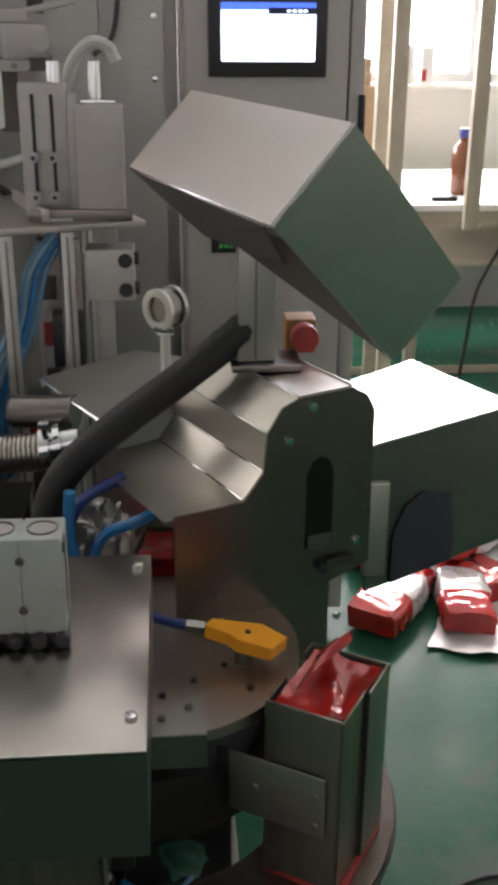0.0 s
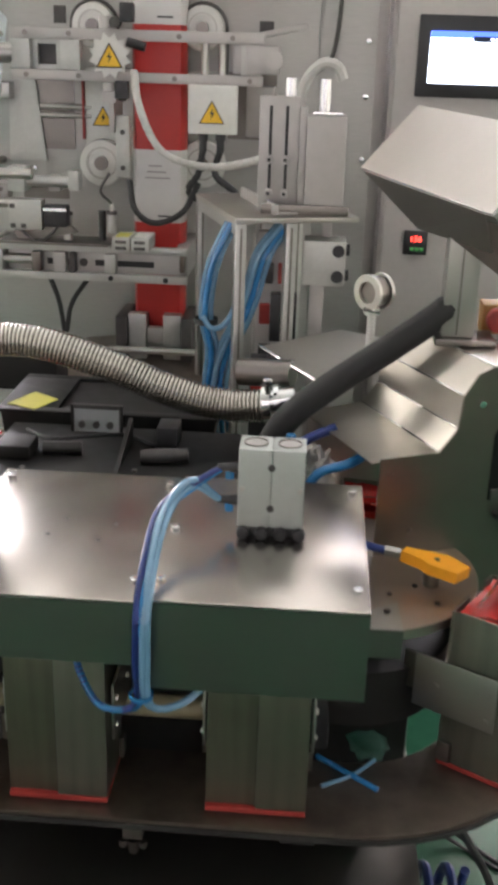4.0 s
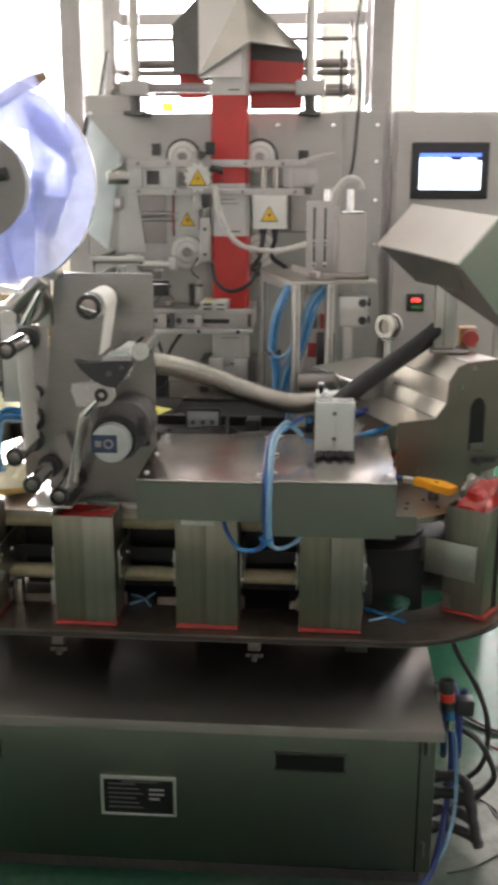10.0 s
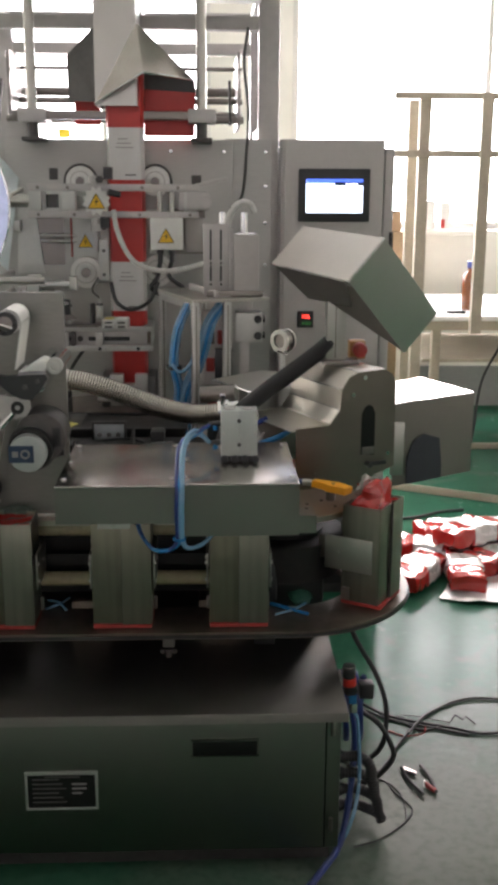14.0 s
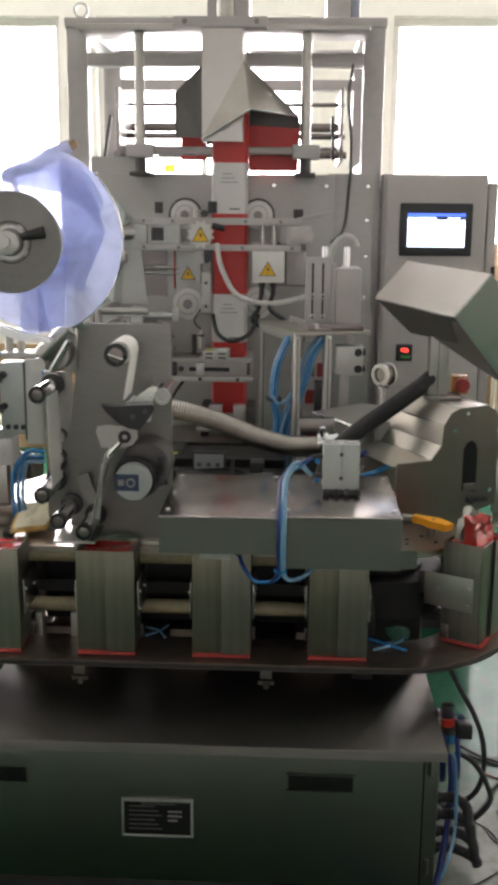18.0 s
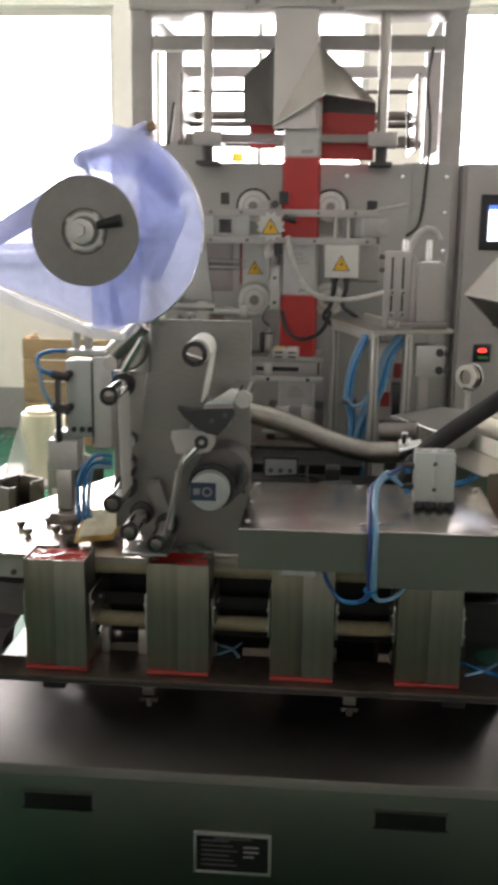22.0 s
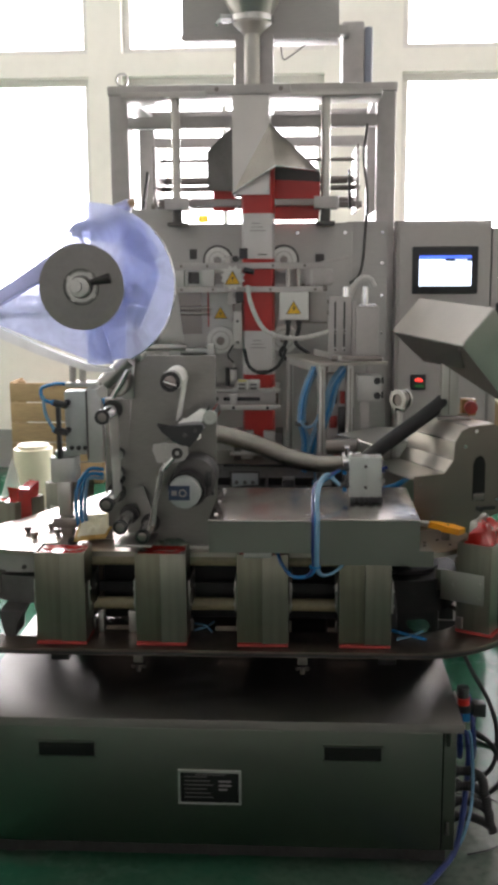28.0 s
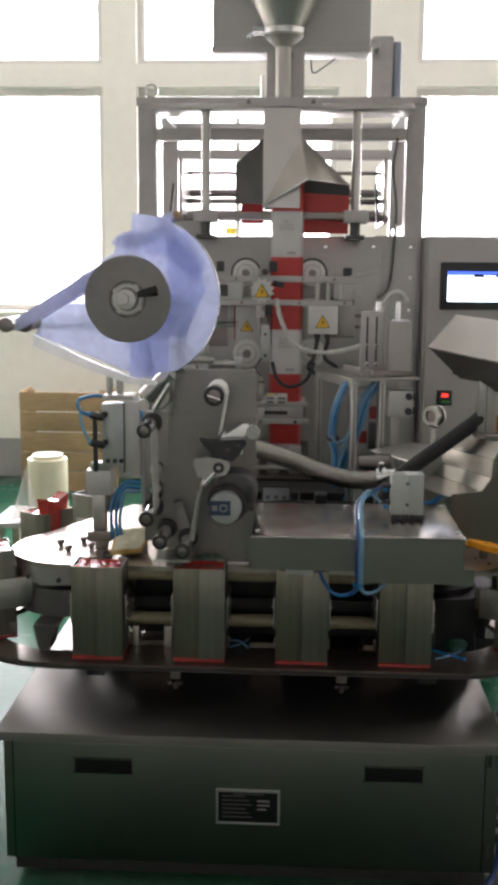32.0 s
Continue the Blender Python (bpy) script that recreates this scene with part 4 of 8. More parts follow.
tubes = thing("air_tube_bundle", (-0.29, 0.8, 0.83), "blue and clear plastic air tubes tied in a bundle", "air tube")
for k, (dx, dz, mt) in enumerate(((0, 0, BLUE_TUBE), (0.007, 0.003, PALE_TUBE), (-0.006, 0.005, DEEP_BLUE), (0.003, 0.011, PALE_TUBE))):
    pts = [(-0.228, 0.968, 1.03 - 0.045 * (k % 2)), (-0.262, 0.94, 1.012 + dz), (-0.29 + dx, 0.895, 0.999 + dz), (-0.297 + dx, 0.83, 0.978 + dz), (-0.297 + dx, 0.755, 0.94),
           (-0.298 + dx, 0.747 - dz * 0.5, 0.87), (-0.297 + dx, 0.748, 0.816)]
    if k % 2:
        pts += [(-0.278, 0.758, 0.795), (-0.25, 0.772, 0.797), (-0.226, 0.79, 0.814), (-0.218, 0.81, 0.835)]
    else:
        pts += [(-0.32, 0.758, 0.791), (-0.357, 0.772, 0.787), (-0.385, 0.8, 0.812), (-0.397, 0.82, 0.842)]
    part("tube", Shape().tube(pts, 0.0048, 8), mt, tubes)
part("cable_tie", Shape().ring((-0.298, 0.748, 0.818), (-0.298, 0.748, 0.823), 0.0125, 0.015), BLUE_TUBE, tubes)
vb = thing("valve_clamp", (-0.45, 0.84, 0.82), "small pale metal clamp block under the cover", "clamp")
part("block", Shape().box(-0.485, -0.412, 0.80, 0.85, 0.826, 0.848, 0.003), ALU_PALE, vb)
part("elbow", Shape().cyl((-0.411, 0.825, 0.838), (-0.398, 0.825, 0.838), 0.008, n=12).cyl((-0.398, 0.825, 0.848), (-0.398, 0.825, 0.83), 0.0075, n=12), BLACK_PLASTIC, vb)
part("screw", Shape().cyl((-0.448, 0.796, 0.837), (-0.448, 0.8, 0.837), 0.005, n=8), STEEL, vb)

# ---- labelling panel with rollers, motor and reel ----
pan = thing("roller_stand", (-0.69, 1.03, 0.79), "upright grey steel panel carrying label rollers", "machine panel")
part("plate", Shape().prism([(-0.572, 0.79), (-0.572, 1.332), (-0.576, 1.338), (-0.79, 1.338), (-0.794, 1.332), (-0.828, 1.02), (-0.828, 0.79)], "y", 1.02, 1.034), PANEL_GREY, pan)
part("base_foot", Shape().box(-0.80, -0.59, 1.0, 1.1, 0.7895, 0.80, 0.002), STEEL, pan)


def roller(x, z, y0, y1, r, cap, body=None, name="roller"):
    ro = part(name, Shape().cyl((x, y0 + 0.012, z), (x, y1, z), r, n=20), body or ALU_PALE, pan)
    part("end_cap", Shape().ring((x, y0, z), (x, y0 + 0.0115, z), r * 0.66, r * 1.08, n=22), cap, ro)
    part("cap_core", Shape().cyl((x, y0 + 0.0015, z), (x, y0 + 0.0115, z), r * 0.655, n=20, bevel=0.001), STEEL_DARK if cap == ROLLER_BLACK else cap, ro)
    return ro


ro = roller(-0.674, 1.288, 0.83, 1.02, 0.0245, ROLLER_BLACK, CHROME, "top_roller")
# chrome bar draws the slit-shaped highlight on the dark cap
part("slot", Shape().box(-0.692, -0.657, 0.828, 0.8305, 1.2825, 1.286, m=Matrix.Translation((-0.674, 0, 1.284)) @ Matrix.Rotation(radians(18), 4, "Y") @ Matrix.Translation((0.674, 0, -1.284))), CHROME, ro)
part("paper_wrap", Shape().ring((-0.674, 0.868, 1.288), (-0.674, 0.985, 1.288), 0.0247, 0.0275, 32), PAPER, ro)
roller(-0.575, 1.19, 0.86, 1.02, 0.017, ALU_PALE, CHROME, "drive_roller")
web = Shape().sheet(((-0.6475, 0.872, 1.286), (-0.6475, 0.983, 1.286), (-0.666, 0.983, 1.18), (-0.666, 0.872, 1.18)), 0.003)
part("paper_web", web, PAPER, pan)
part("deflector", Shape().prism([(-0.66, 1.176), (-0.64, 1.185), (-0.60, 1.212), (-0.585, 1.21), (-0.60, 1.17), (-0.655, 1.166)], "y", 0.872, 0.985), CHROME, pan, "bright folded deflector plate", smooth=0)
part("lever", Shape().prism([(-0.713, 1.173), (-0.686, 1.168), (-0.64, 1.172), (-0.594, 1.174), (-0.59, 1.163), (-0.608, 1.135), (-0.626, 1.115), (-0.65, 1.118), (-0.672, 1.129), (-0.701, 1.154)], "y", 0.845, 0.87), BLACK_PLASTIC, pan, "black adjusting lever")
part("lever_screw", Shape().cyl((-0.64, 0.842, 1.145), (-0.64, 0.845, 1.145), 0.006, n=10).cyl((-0.612, 0.842, 1.158), (-0.612, 0.845, 1.158), 0.005, n=10), DARK_GREY, pan)
part("pinch_roller", Shape().cyl((-0.612, 0.872, 1.14), (-0.612, 1.02, 1.14), 0.012, n=16), CHROME, pan)
br = part("bearing_bracket", Shape().prism([(-0.733, 1.098), (-0.73, 1.113), (-0.70, 1.117), (-0.65, 1.114), (-0.638, 1.103), (-0.637, 1.085), (-0.648, 1.07), (-0.68, 1.062), (-0.722, 1.064), (-0.726, 1.08)], "y", 0.885, 0.895), PLATE_MAUVE, pan)
part("bearing", Shape().ring((-0.666, 0.883, 1.09), (-0.666, 0.89, 1.09), 0.006, 0.015), BLACK_STEEL, br)
for x, z in ((-0.716, 1.104), (-0.695, 1.075), (-0.70, 1.104)):
    hex_bolt(br, (x, 0.885, z), "y", 0.004, 0.003, "screw", STEEL)
part("bracket_spacer", Shape().cyl((-0.69, 0.895, 1.105), (-0.69, 1.02, 1.105), 0.012), STEEL, pan)
part("hinge_rod", Shape().cyl((-0.675, 0.88, 1.078), (-0.705, 0.88, 1.045), 0.007, n=12), CHROME, pan)
part("motor_body", Shape().cyl((-0.625, 0.92, 1.01), (-0.625, 1.019, 1.01), 0.06, n=28, bevel=0.006), DARK_GREY, pan)
mo = part("motor", Shape().cyl((-0.648, 0.875, 0.983), (-0.648, 0.905, 0.983), 0.044, n=28, bevel=0.006), MOTOR_FACE, pan, "white round motor with a blue label")
part("motor_drum", Shape().cyl((-0.645, 0.9055, 0.986), (-0.64, 1.0, 0.99), 0.05, n=28), BLACK_STEEL, mo, "dark oily motor drum")
for k in range(5):
    part("cooling_fin", Shape().ring((-0.643, 0.92 + 0.014 * k, 0.988), (-0.643, 0.924 + 0.014 * k, 0.988), 0.05, 0.056, 24), DARK_GREY, mo)
part("terminal_box", Shape().box(-0.60, -0.572, 0.92, 1.0, 0.985, 1.04, 0.005), BLACK_PLASTIC, mo)
part("motor_label", Shape().box(-0.69, -0.633, 0.8733, 0.8748, 0.963, 1.003), INK_BLUE, mo)
part("label_print", Shape().ring((-0.652, 0.8722, 0.983), (-0.652, 0.8732, 0.983), 0.007, 0.011, 16).box(-0.682, -0.668, 0.8722, 0.8732, 0.976, 0.99), GREY_CORE, mo)
part("motor_flange", Shape().box(-0.665, -0.59, 0.985, 1.019, 0.945, 1.055, 0.006), DARK_GREY, mo)
part("cable_gland", Shape().cyl((-0.592, 0.96, 0.97), (-0.575, 0.96, 0.97), 0.013, n=12), BLACK_PLASTIC, mo)
for x, z in ((-0.857, 1.193), (-0.854, 0.957), (-0.818, 0.895), (-0.759, 0.87)):
    gr = roller(x, z, 0.84, 1.02, 0.0185, ROLLER_BLACK, CHROME, "guide_roller")
    part("flange", Shape().cyl((x, 0.985, z), (x, 0.995, z), 0.027, n=22), BLACK_STEEL, gr)
for x, z, mt in ((-0.848, 1.012, CHROME), (-0.846, 1.065, ALU_PALE)):
    roller(x, z, 0.975, 1.02, 0.015, mt, BLACK_STEEL, "idler_roller")
part("guard_pad", Shape().box(-0.862, -0.832, 0.97, 1.019, 0.985, 1.0, 0.003), BLACK_PLASTIC, pan)
part("stay_rod", Shape().cyl((-0.721, 0.905, 1.02), (-0.738, 0.905, 0.885), 0.0055, n=10), ALU_PALE, pan)
part("side_strip", Shape().box(-0.885, -0.816, 1.021, 1.033, 0.85, 1.22, 0.002), PANEL_GREY, pan)
part("web_left", Shape().sheet(((-0.844, 0.87, 1.19), (-0.844, 0.99, 1.19), (-0.838, 0.99, 0.96), (-0.838, 0.87, 0.96)), 0.0008), PAPER, pan, "pale label web", smooth=0)
part("web_right", Shape().sheet(((-0.712, 0.87, 1.05), (-0.712, 0.985, 1.05), (-0.752, 0.985, 0.865), (-0.752, 0.87, 0.865)), 0.0008), PAPER, pan, "pale label web", smooth=0)
part("peel_plate", Shape().box(-0.84, -0.74, 0.87, 1.0, 0.832, 0.838, 0.001), STEEL, pan)
part("swing_arm", Shape().prism([(-0.80, 0.97), (-0.775, 0.975), (-0.752, 0.90), (-0.77, 0.885), (-0.79, 0.91)], "y", 0.99, 1.0), PANEL_GREY, pan)
part("reel_post", Shape().box(-0.83, -0.80, 1.0, 1.019, 1.22, 1.56, 0.003), STEEL, pan)
part("reel_neck", Shape().cyl((-0.80, 0.94, 1.335), (-0.87, 0.94, 1.27), 0.02).cyl((-0.775, 0.93, 1.345), (-0.765, 0.95, 1.352), 0.015), STEEL, pan)
part("reel_hinge", Shape().cyl((-0.87, 0.92, 1.25), (-0.87, 1.02, 1.25), 0.016), STEEL, pan)
part("brake_drum", Shape().cyl((-0.842, 0.95, 1.272), (-0.842, 1.019, 1.272), 0.042, n=28, bevel=0.004), STEEL_DARK, pan)
part("brake_ring", Shape().ring((-0.842, 0.946, 1.272), (-0.842, 0.9498, 1.272), 0.02, 0.036), STEEL, pan)
part("tension_spring", Shape().cyl((-0.80, 0.93, 1.31), (-0.845, 0.93, 1.235), 0.009, n=12), CHROME, pan)

RZ, RXC = 1.534, -0.885
reel = thing("label_reel", (RXC, 0.84, RZ), "label reel with grey flange on a spindle", "reel")
part("flange", Shape().cyl((RXC, 0.775, RZ), (RXC, 0.781, RZ), 0.108, n=48, bevel=0.001), GREY_CORE, reel, "grey round flange")
part("label_coil", Shape().cyl((RXC, 0.782, RZ), (RXC, 0.868, RZ), 0.092, n=40), PAPER, reel)
part("hub", Shape().cyl((RXC, 0.745, RZ), (RXC, 0.775, RZ), 0.026, n=24, bevel=0.004).ring((RXC, 0.771, RZ), (RXC, 0.7745, RZ), 0.03, 0.037), ALU, reel)
part("flange_groove", Shape().ring((RXC, 0.7735, RZ), (RXC, 0.7748, RZ), 0.042, 0.0455, 40), DARK_GREY, reel)
for a in (35, 125, 215, 305):
    part("spoke", Shape().box(0.03, 0.043, 0.7725, 0.7748, -0.006, 0.006, 0.001, Matrix.Translation((RXC, 0, RZ)) @ Matrix.Rotation(radians(a), 4, "Y")), PLATE_MAUVE, reel)
part("hub_nut", Shape().cyl((RXC - 0.004, 0.735, RZ + 0.002), (RXC - 0.004, 0.746, RZ + 0.002), 0.014, n=6), ALU, reel)
part("locking_knob", Shape().cyl((RXC + 0.028, 0.765, RZ + 0.012), (RXC + 0.075, 0.765, RZ + 0.022), 0.008, 0.013, 12), BLACK_STEEL, reel)
part("spindle", Shape().cyl((RXC, 0.868, RZ), (RXC, 1.015, RZ), 0.012), STEEL, reel)
part("spindle_arm", Shape().box(RXC - 0.01, -0.80, 0.985, 0.999, RZ - 0.015, RZ + 0.015, 0.002), STEEL, reel)

guard = thing("reel_guard", (-0.9, 0.9, RZ - 0.2), "translucent blue plastic disc behind the label reel", "guard")
arc = [(RXC + 0.006 + 0.213 * math.cos(radians(a)), RZ + 0.213 * math.sin(radians(a))) for a in range(88, -72, -8)]
out = arc + [(-0.90, 1.338), (-1.15, 1.436), (-1.13, 1.478), (-1.02, 1.60), (-0.94, 1.648), (-0.93, 1.69), (-0.895, 1.697), (-0.891, 1.75)]
part("disc", Shape().prism(out, "y", 0.9, 0.903), BLUE_GUARD, guard)
part("fold", Shape().prism([(-0.86, 1.50), (-0.79, 1.52), (-0.80, 1.345), (-0.86, 1.33)], "y", 0.892, 0.894), BLUE_GUARD, guard)
part("fold", Shape().prism([(-0.80, 1.70), (-0.74, 1.66), (-0.70, 1.56), (-0.76, 1.42), (-0.80, 1.45)], "y", 0.894, 0.896), BLUE_GUARD, guard)
rimline = [(RXC + 0.006 + 0.214 * math.cos(radians(a)), 0.9015, RZ + 0.214 * math.sin(radians(a))) for a in range(40, -72, -8)]
part("rim", Shape().tube(rimline, 0.0022, 6, smooth=2), CHROME, guard)
part("lower_web", Shape().prism([(-1.15, 1.437), (-1.02, 1.378), (-0.90, 1.331), (-0.83, 1.318), (-0.83, 1.309), (-0.90, 1.312), (-1.02, 1.353), (-1.15, 1.408)], "y", 0.868, 0.898), WEB_WHITE, guard, "white label web under the disc")
part("upper_web", Shape().prism([(-0.93, 1.632), (-1.0, 1.592), (-1.175, 1.482), (-1.175, 1.45), (-1.0, 1.548), (-0.96, 1.57)], "y", 0.80, 0.86), LABEL_BAND, guard, "blue grey band of labels")
part("fold", Shape().prism([(-0.925, 1.69), (-0.89, 1.70), (-0.855, 1.69), (-0.80, 1.72), (-0.75, 1.70), (-0.70, 1.62), (-0.72, 1.58), (-0.80, 1.64), (-0.87, 1.65), (-0.92, 1.66)], "y", 0.888, 0.8895), BLUE_GUARD, guard)
part("fold", Shape().prism([(-0.90, 1.43), (-0.86, 1.445), (-0.83, 1.33), (-0.9, 1.325)], "y", 0.887, 0.8885), BLUE_GUARD, guard)
st_ = part("strap", Shape().tube([(-0.945, 0.96, 1.668), (-0.93, 0.96, 1.685), (-0.88, 0.96, 1.70), (-0.83, 0.96, 1.728), (-0.79, 0.96, 1.745)], 0.0145, 10), LABEL_BAND, guard, "blue wrapped arm above the disc")
part("strap_end", Shape().cyl((-0.795, 0.96, 1.742), (-0.775, 0.96, 1.752), 0.012, 0.009, n=12), CARDBOARD, st_)
part("strap_post", Shape().cyl((-0.93, 0.96, 1.675), (-0.88, 0.99, 1.56), 0.006, n=10), STEEL, guard)
part("arm_rod", Shape().cyl((-1.19, 0.93, 1.462), (-0.84, 0.93, 1.462), 0.004, n=8).cyl((-1.03, 0.93, 1.462), (-1.03, 0.93, 1.50), 0.003, n=8).cyl((-0.9, 0.93, 1.462), (-0.82, 1.0, 1.462), 0.006, n=8), STEEL, guard)
for x, y in ((-1.21, 0.83), (-1.165, 0.845)):
    r_ = part("arm_roller", Shape().cyl((x, y + 0.012, 1.464), (x, 0.95, 1.466), 0.018, n=18), STEEL, guard)
    part("end_cap", Shape().cyl((x, y, 1.464), (x, y + 0.0115, 1.464), 0.0195, n=18, bevel=0.003), STEEL_DARK, r_)

# ---- press on the left end of the plate ----
pr = thing("press_unit", (-1.0, 1.17, 0.789), "pale pneumatic press with twin guide rods", "press")
part("body", Shape().box(-1.023, -0.957, 1.12, 1.185, 1.04, 1.225, 0.003), ALU_BLOCK, pr)
part("side_block", Shape().box(-0.955, -0.91, 1.10, 1.19, 1.02, 1.237, 0.003), ALU_PALE, pr)
part("side_groove", Shape().box(-0.956, -0.951, 1.098, 1.0995, 1.03, 1.23), DARK_GREY, pr)
part("back_plate", Shape().box(-0.909, -0.892, 1.12, 1.2, 0.86, 1.245, 0.002), PLATE_GREY, pr)
part("top_cap", Shape().box(-1.02, -0.93, 1.125, 1.2, 1.2375, 1.25, 0.002), ALU_PALE, pr)
for x in (-1.005, -0.975):
    part("guide_rod", Shape().cyl((x, 1.16, 1.25), (x, 1.16, 1.308), 0.0105, n=16), STEEL, pr)
part("lower_block", Shape().box(-1.072, -0.998, 1.12, 1.19, 0.957, 1.03, 0.003), ALU_PALE, pr)
part("block_cap", Shape().box(-1.06, -1.0, 1.13, 1.18, 1.0305, 1.05, 0.003), ALU_BLOCK, pr)
part("press_shaft", Shape().box(-1.058, -1.018, 1.135, 1.175, 0.85, 0.9565, 0.006), STEEL, pr)
part("press_foot", Shape().box(-1.07, -0.996, 1.11, 1.2, 0.8195, 0.8495, 0.003), STEEL_DARK, pr)
part("anvil", Shape().box(-1.05, -1.015, 1.13, 1.18, 0.7895, 0.819, 0.003), STEEL_DARK, pr)
part("sensor_rail", Shape().box(-1.045, -1.033, 1.1, 1.119, 1.03, 1.19, 0.002), BLACK_PLASTIC, pr)
for x in (-1.005, -0.985, -0.966):
    part("port", Shape().cyl((x, 1.1165, 1.06), (x, 1.12, 1.06), 0.007, n=10), BLACK_PLASTIC, pr)
for z in (1.195, 1.115):
    part("fitting", Shape().cyl((-1.05, 1.105, z), (-1.012, 1.105, z - 0.008), 0.011, n=12).cyl((-1.012, 1.105, z), (-1.012, 1.119, z), 0.009, n=12), BLACK_PLASTIC, pr)
    part("fitting_collar", Shape().cyl((-1.056, 1.105, z + 0.002), (-1.05, 1.105, z), 0.0085, n=12), BLUE_TUBE, pr)
part("air_tube", Shape().tube([(-1.05, 1.105, 1.195), (-1.082, 1.11, 1.205), (-1.088, 1.12, 1.235), (-1.05, 1.13, 1.247), (-1.015, 1.14, 1.245)], 0.0055, 8), BLUE_TUBE, pr)
part("air_tube", Shape().tube([(-1.082, 1.11, 1.215), (-1.075, 1.105, 1.16), (-1.05, 1.1, 1.115)], 0.005, 8), PALE_TUBE, pr)
for dx in (0.0, 0.014, 0.026):
    part("air_tube", Shape().tube([(-0.91, 1.10, 1.0 - dx), (-0.95, 1.09, 1.002 - dx), (-0.985 + dx, 1.09, 0.955), (-0.993 + dx, 1.09, 0.89), (-0.99 + dx, 1.1, 0.83)], 0.0055, 8), BLUE_TUBE if dx < 0.02 else PALE_TUBE, pr)
part("air_tube", Shape().tube([(-0.905, 1.1, 1.22), (-0.88, 1.06, 1.17), (-0.84, 1.05, 1.12)], 0.0075, 8), BLUE_TUBE, pr)
for x, y in ((-1.161, 1.17), (-1.125, 1.112), (-1.10, 1.211), (-1.063, 1.145)):
    b = thing("cap_screw", (x, y, 0.789), "squat steel cap screw standing on the plate", "screw", "cap screws on the plate")
    part("shank", Shape().cyl((x, y, 0.789), (x, y, 0.797), 0.0085, n=12), STEEL_DARK, b)
    part("head", Shape().cyl((x, y, 0.797), (x, y, 0.809), 0.0125, n=14, bevel=0.002), STEEL_DARK, b)
    part("socket", Shape().cyl((x, y, 0.8088), (x, y, 0.8096), 0.006, n=6), INK, b)
pad = thing("product_pad", (-0.94, 1.07, 0.789), "amber plastic wrapped pad leaning on a black block", "pad")
part("block", Shape().box(-1.01, -0.985, 1.04, 1.07, 0.7895, 0.806, 0.003), BLACK_PLASTIC, pad)
pq = [Vector(v) for v in ((-0.99, 1.022, 0.806), (-0.906, 1.06, 0.806), (-0.872, 1.12, 0.866), (-0.987, 1.12, 0.852))]


def crumpled(corners, grow, lift, amount, seed):
    """A wrapped slab between four corners, with creased faces."""
    q = Shape()
    n = 12
    mid = sum(corners, Vector()) / 4
    c = [mid + (v - mid) * grow for v in corners]
    up = (c[1] - c[0]).cross(c[3] - c[0]).normalized()
    grid = []
    for i in range(n + 1):
        for j in range(n + 1):
            u, v = i / n, j / n
            p0 = c[0].lerp(c[1], u).lerp(c[3].lerp(c[2], u), v)
            edge = 1 - max(abs(2 * u - 1), abs(2 * v - 1)) ** 6
            grid.append(q.bm.verts.new(p0 + up * (lift * edge + amount * (0.3 + edge) * abs(noise.noise(p0 * 45 + Vector((seed, 0, 0))))) + Vector((0, 0.012, 0))))
    low = [q.bm.verts.new(v + Vector((0, 0.012, -0.006))) for v in c]
    for i in range(n):
        for j in range(n):
            q.bm.faces.new([grid[k] for k in (i * (n + 1) + j, (i + 1) * (n + 1) + j, (i + 1) * (n + 1) + j + 1, i * (n + 1) + j + 1)])
    q.bm.faces.new(low)
    return q


part("pad", crumpled(pq, 1.0, 0.004, 0.007, 2), ORANGE_PRODUCT, pad, smooth=30)
part("wrapping", crumpled([v + Vector((0.003, -0.001, 0.005)) for v in pq], 0.9, 0.003, 0.011, 7), CREAM_FILM, pad, "pale crumpled wrapping film", smooth=22)
part("rest", Shape().box(-0.97, -0.89, 1.10, 1.118, 0.7895, 0.838, 0.002), STEEL_DARK, pad)
cw = thing("clear_wrap", (-0.697, 0.99, 0.789), "crumpled piece of clear film on the plate", "film")
q = Shape()
g = bmesh.ops.create_icosphere(q.bm, subdivisions=3, radius=1)
for v in q.bm.verts:
    k_ = 1 + 0.35 * noise.noise(v.co * 2.3) + 0.15 * noise.noise(v.co * 6)
    v.co = Vector((-0.697 + v.co.x * 0.04 * k_, 0.985 + v.co.y * 0.018 * k_, 0.808 + v.co.z * 0.018 * k_))
part("film", q, CRUMPLED_CLEAR, cw, smooth=40)

# ---- discharge bracket, stepped cover, hood ----
PL = Matrix.Translation((0, 1.212, 0)) @ Matrix.Rotation(radians(20), 4, "Z")
dis = thing("discharge_guard", (0.13, 1.3, 0.789), "stepped stainless discharge guard with slotted side plate", "guard")
edge = [(0.0, 0.79), (0.0, 0.958), (0.10, 0.961), (0.129, 0.998), (0.133, 1.053), (0.155, 1.088), (0.18, 1.098), (0.262, 1.103), (0.285, 1.09), (0.298, 1.066), (0.30, 0.83)]
side = edge + [(0.236, 0.81), (0.236, 0.56), (0.175, 0.56), (0.17, 0.74), (0.10, 0.79)]
bmS = Shape()
slot = [(0.194, 0.872), (0.194, 0.985), (0.203, 1.003), (0.216, 1.010), (0.229, 1.003), (0.236, 0.985), (0.236, 0.868)]
bmS.prism(side, "y", 0, 0.003, PL)
part("side_plate", bmS, STEEL_WARM, dis)
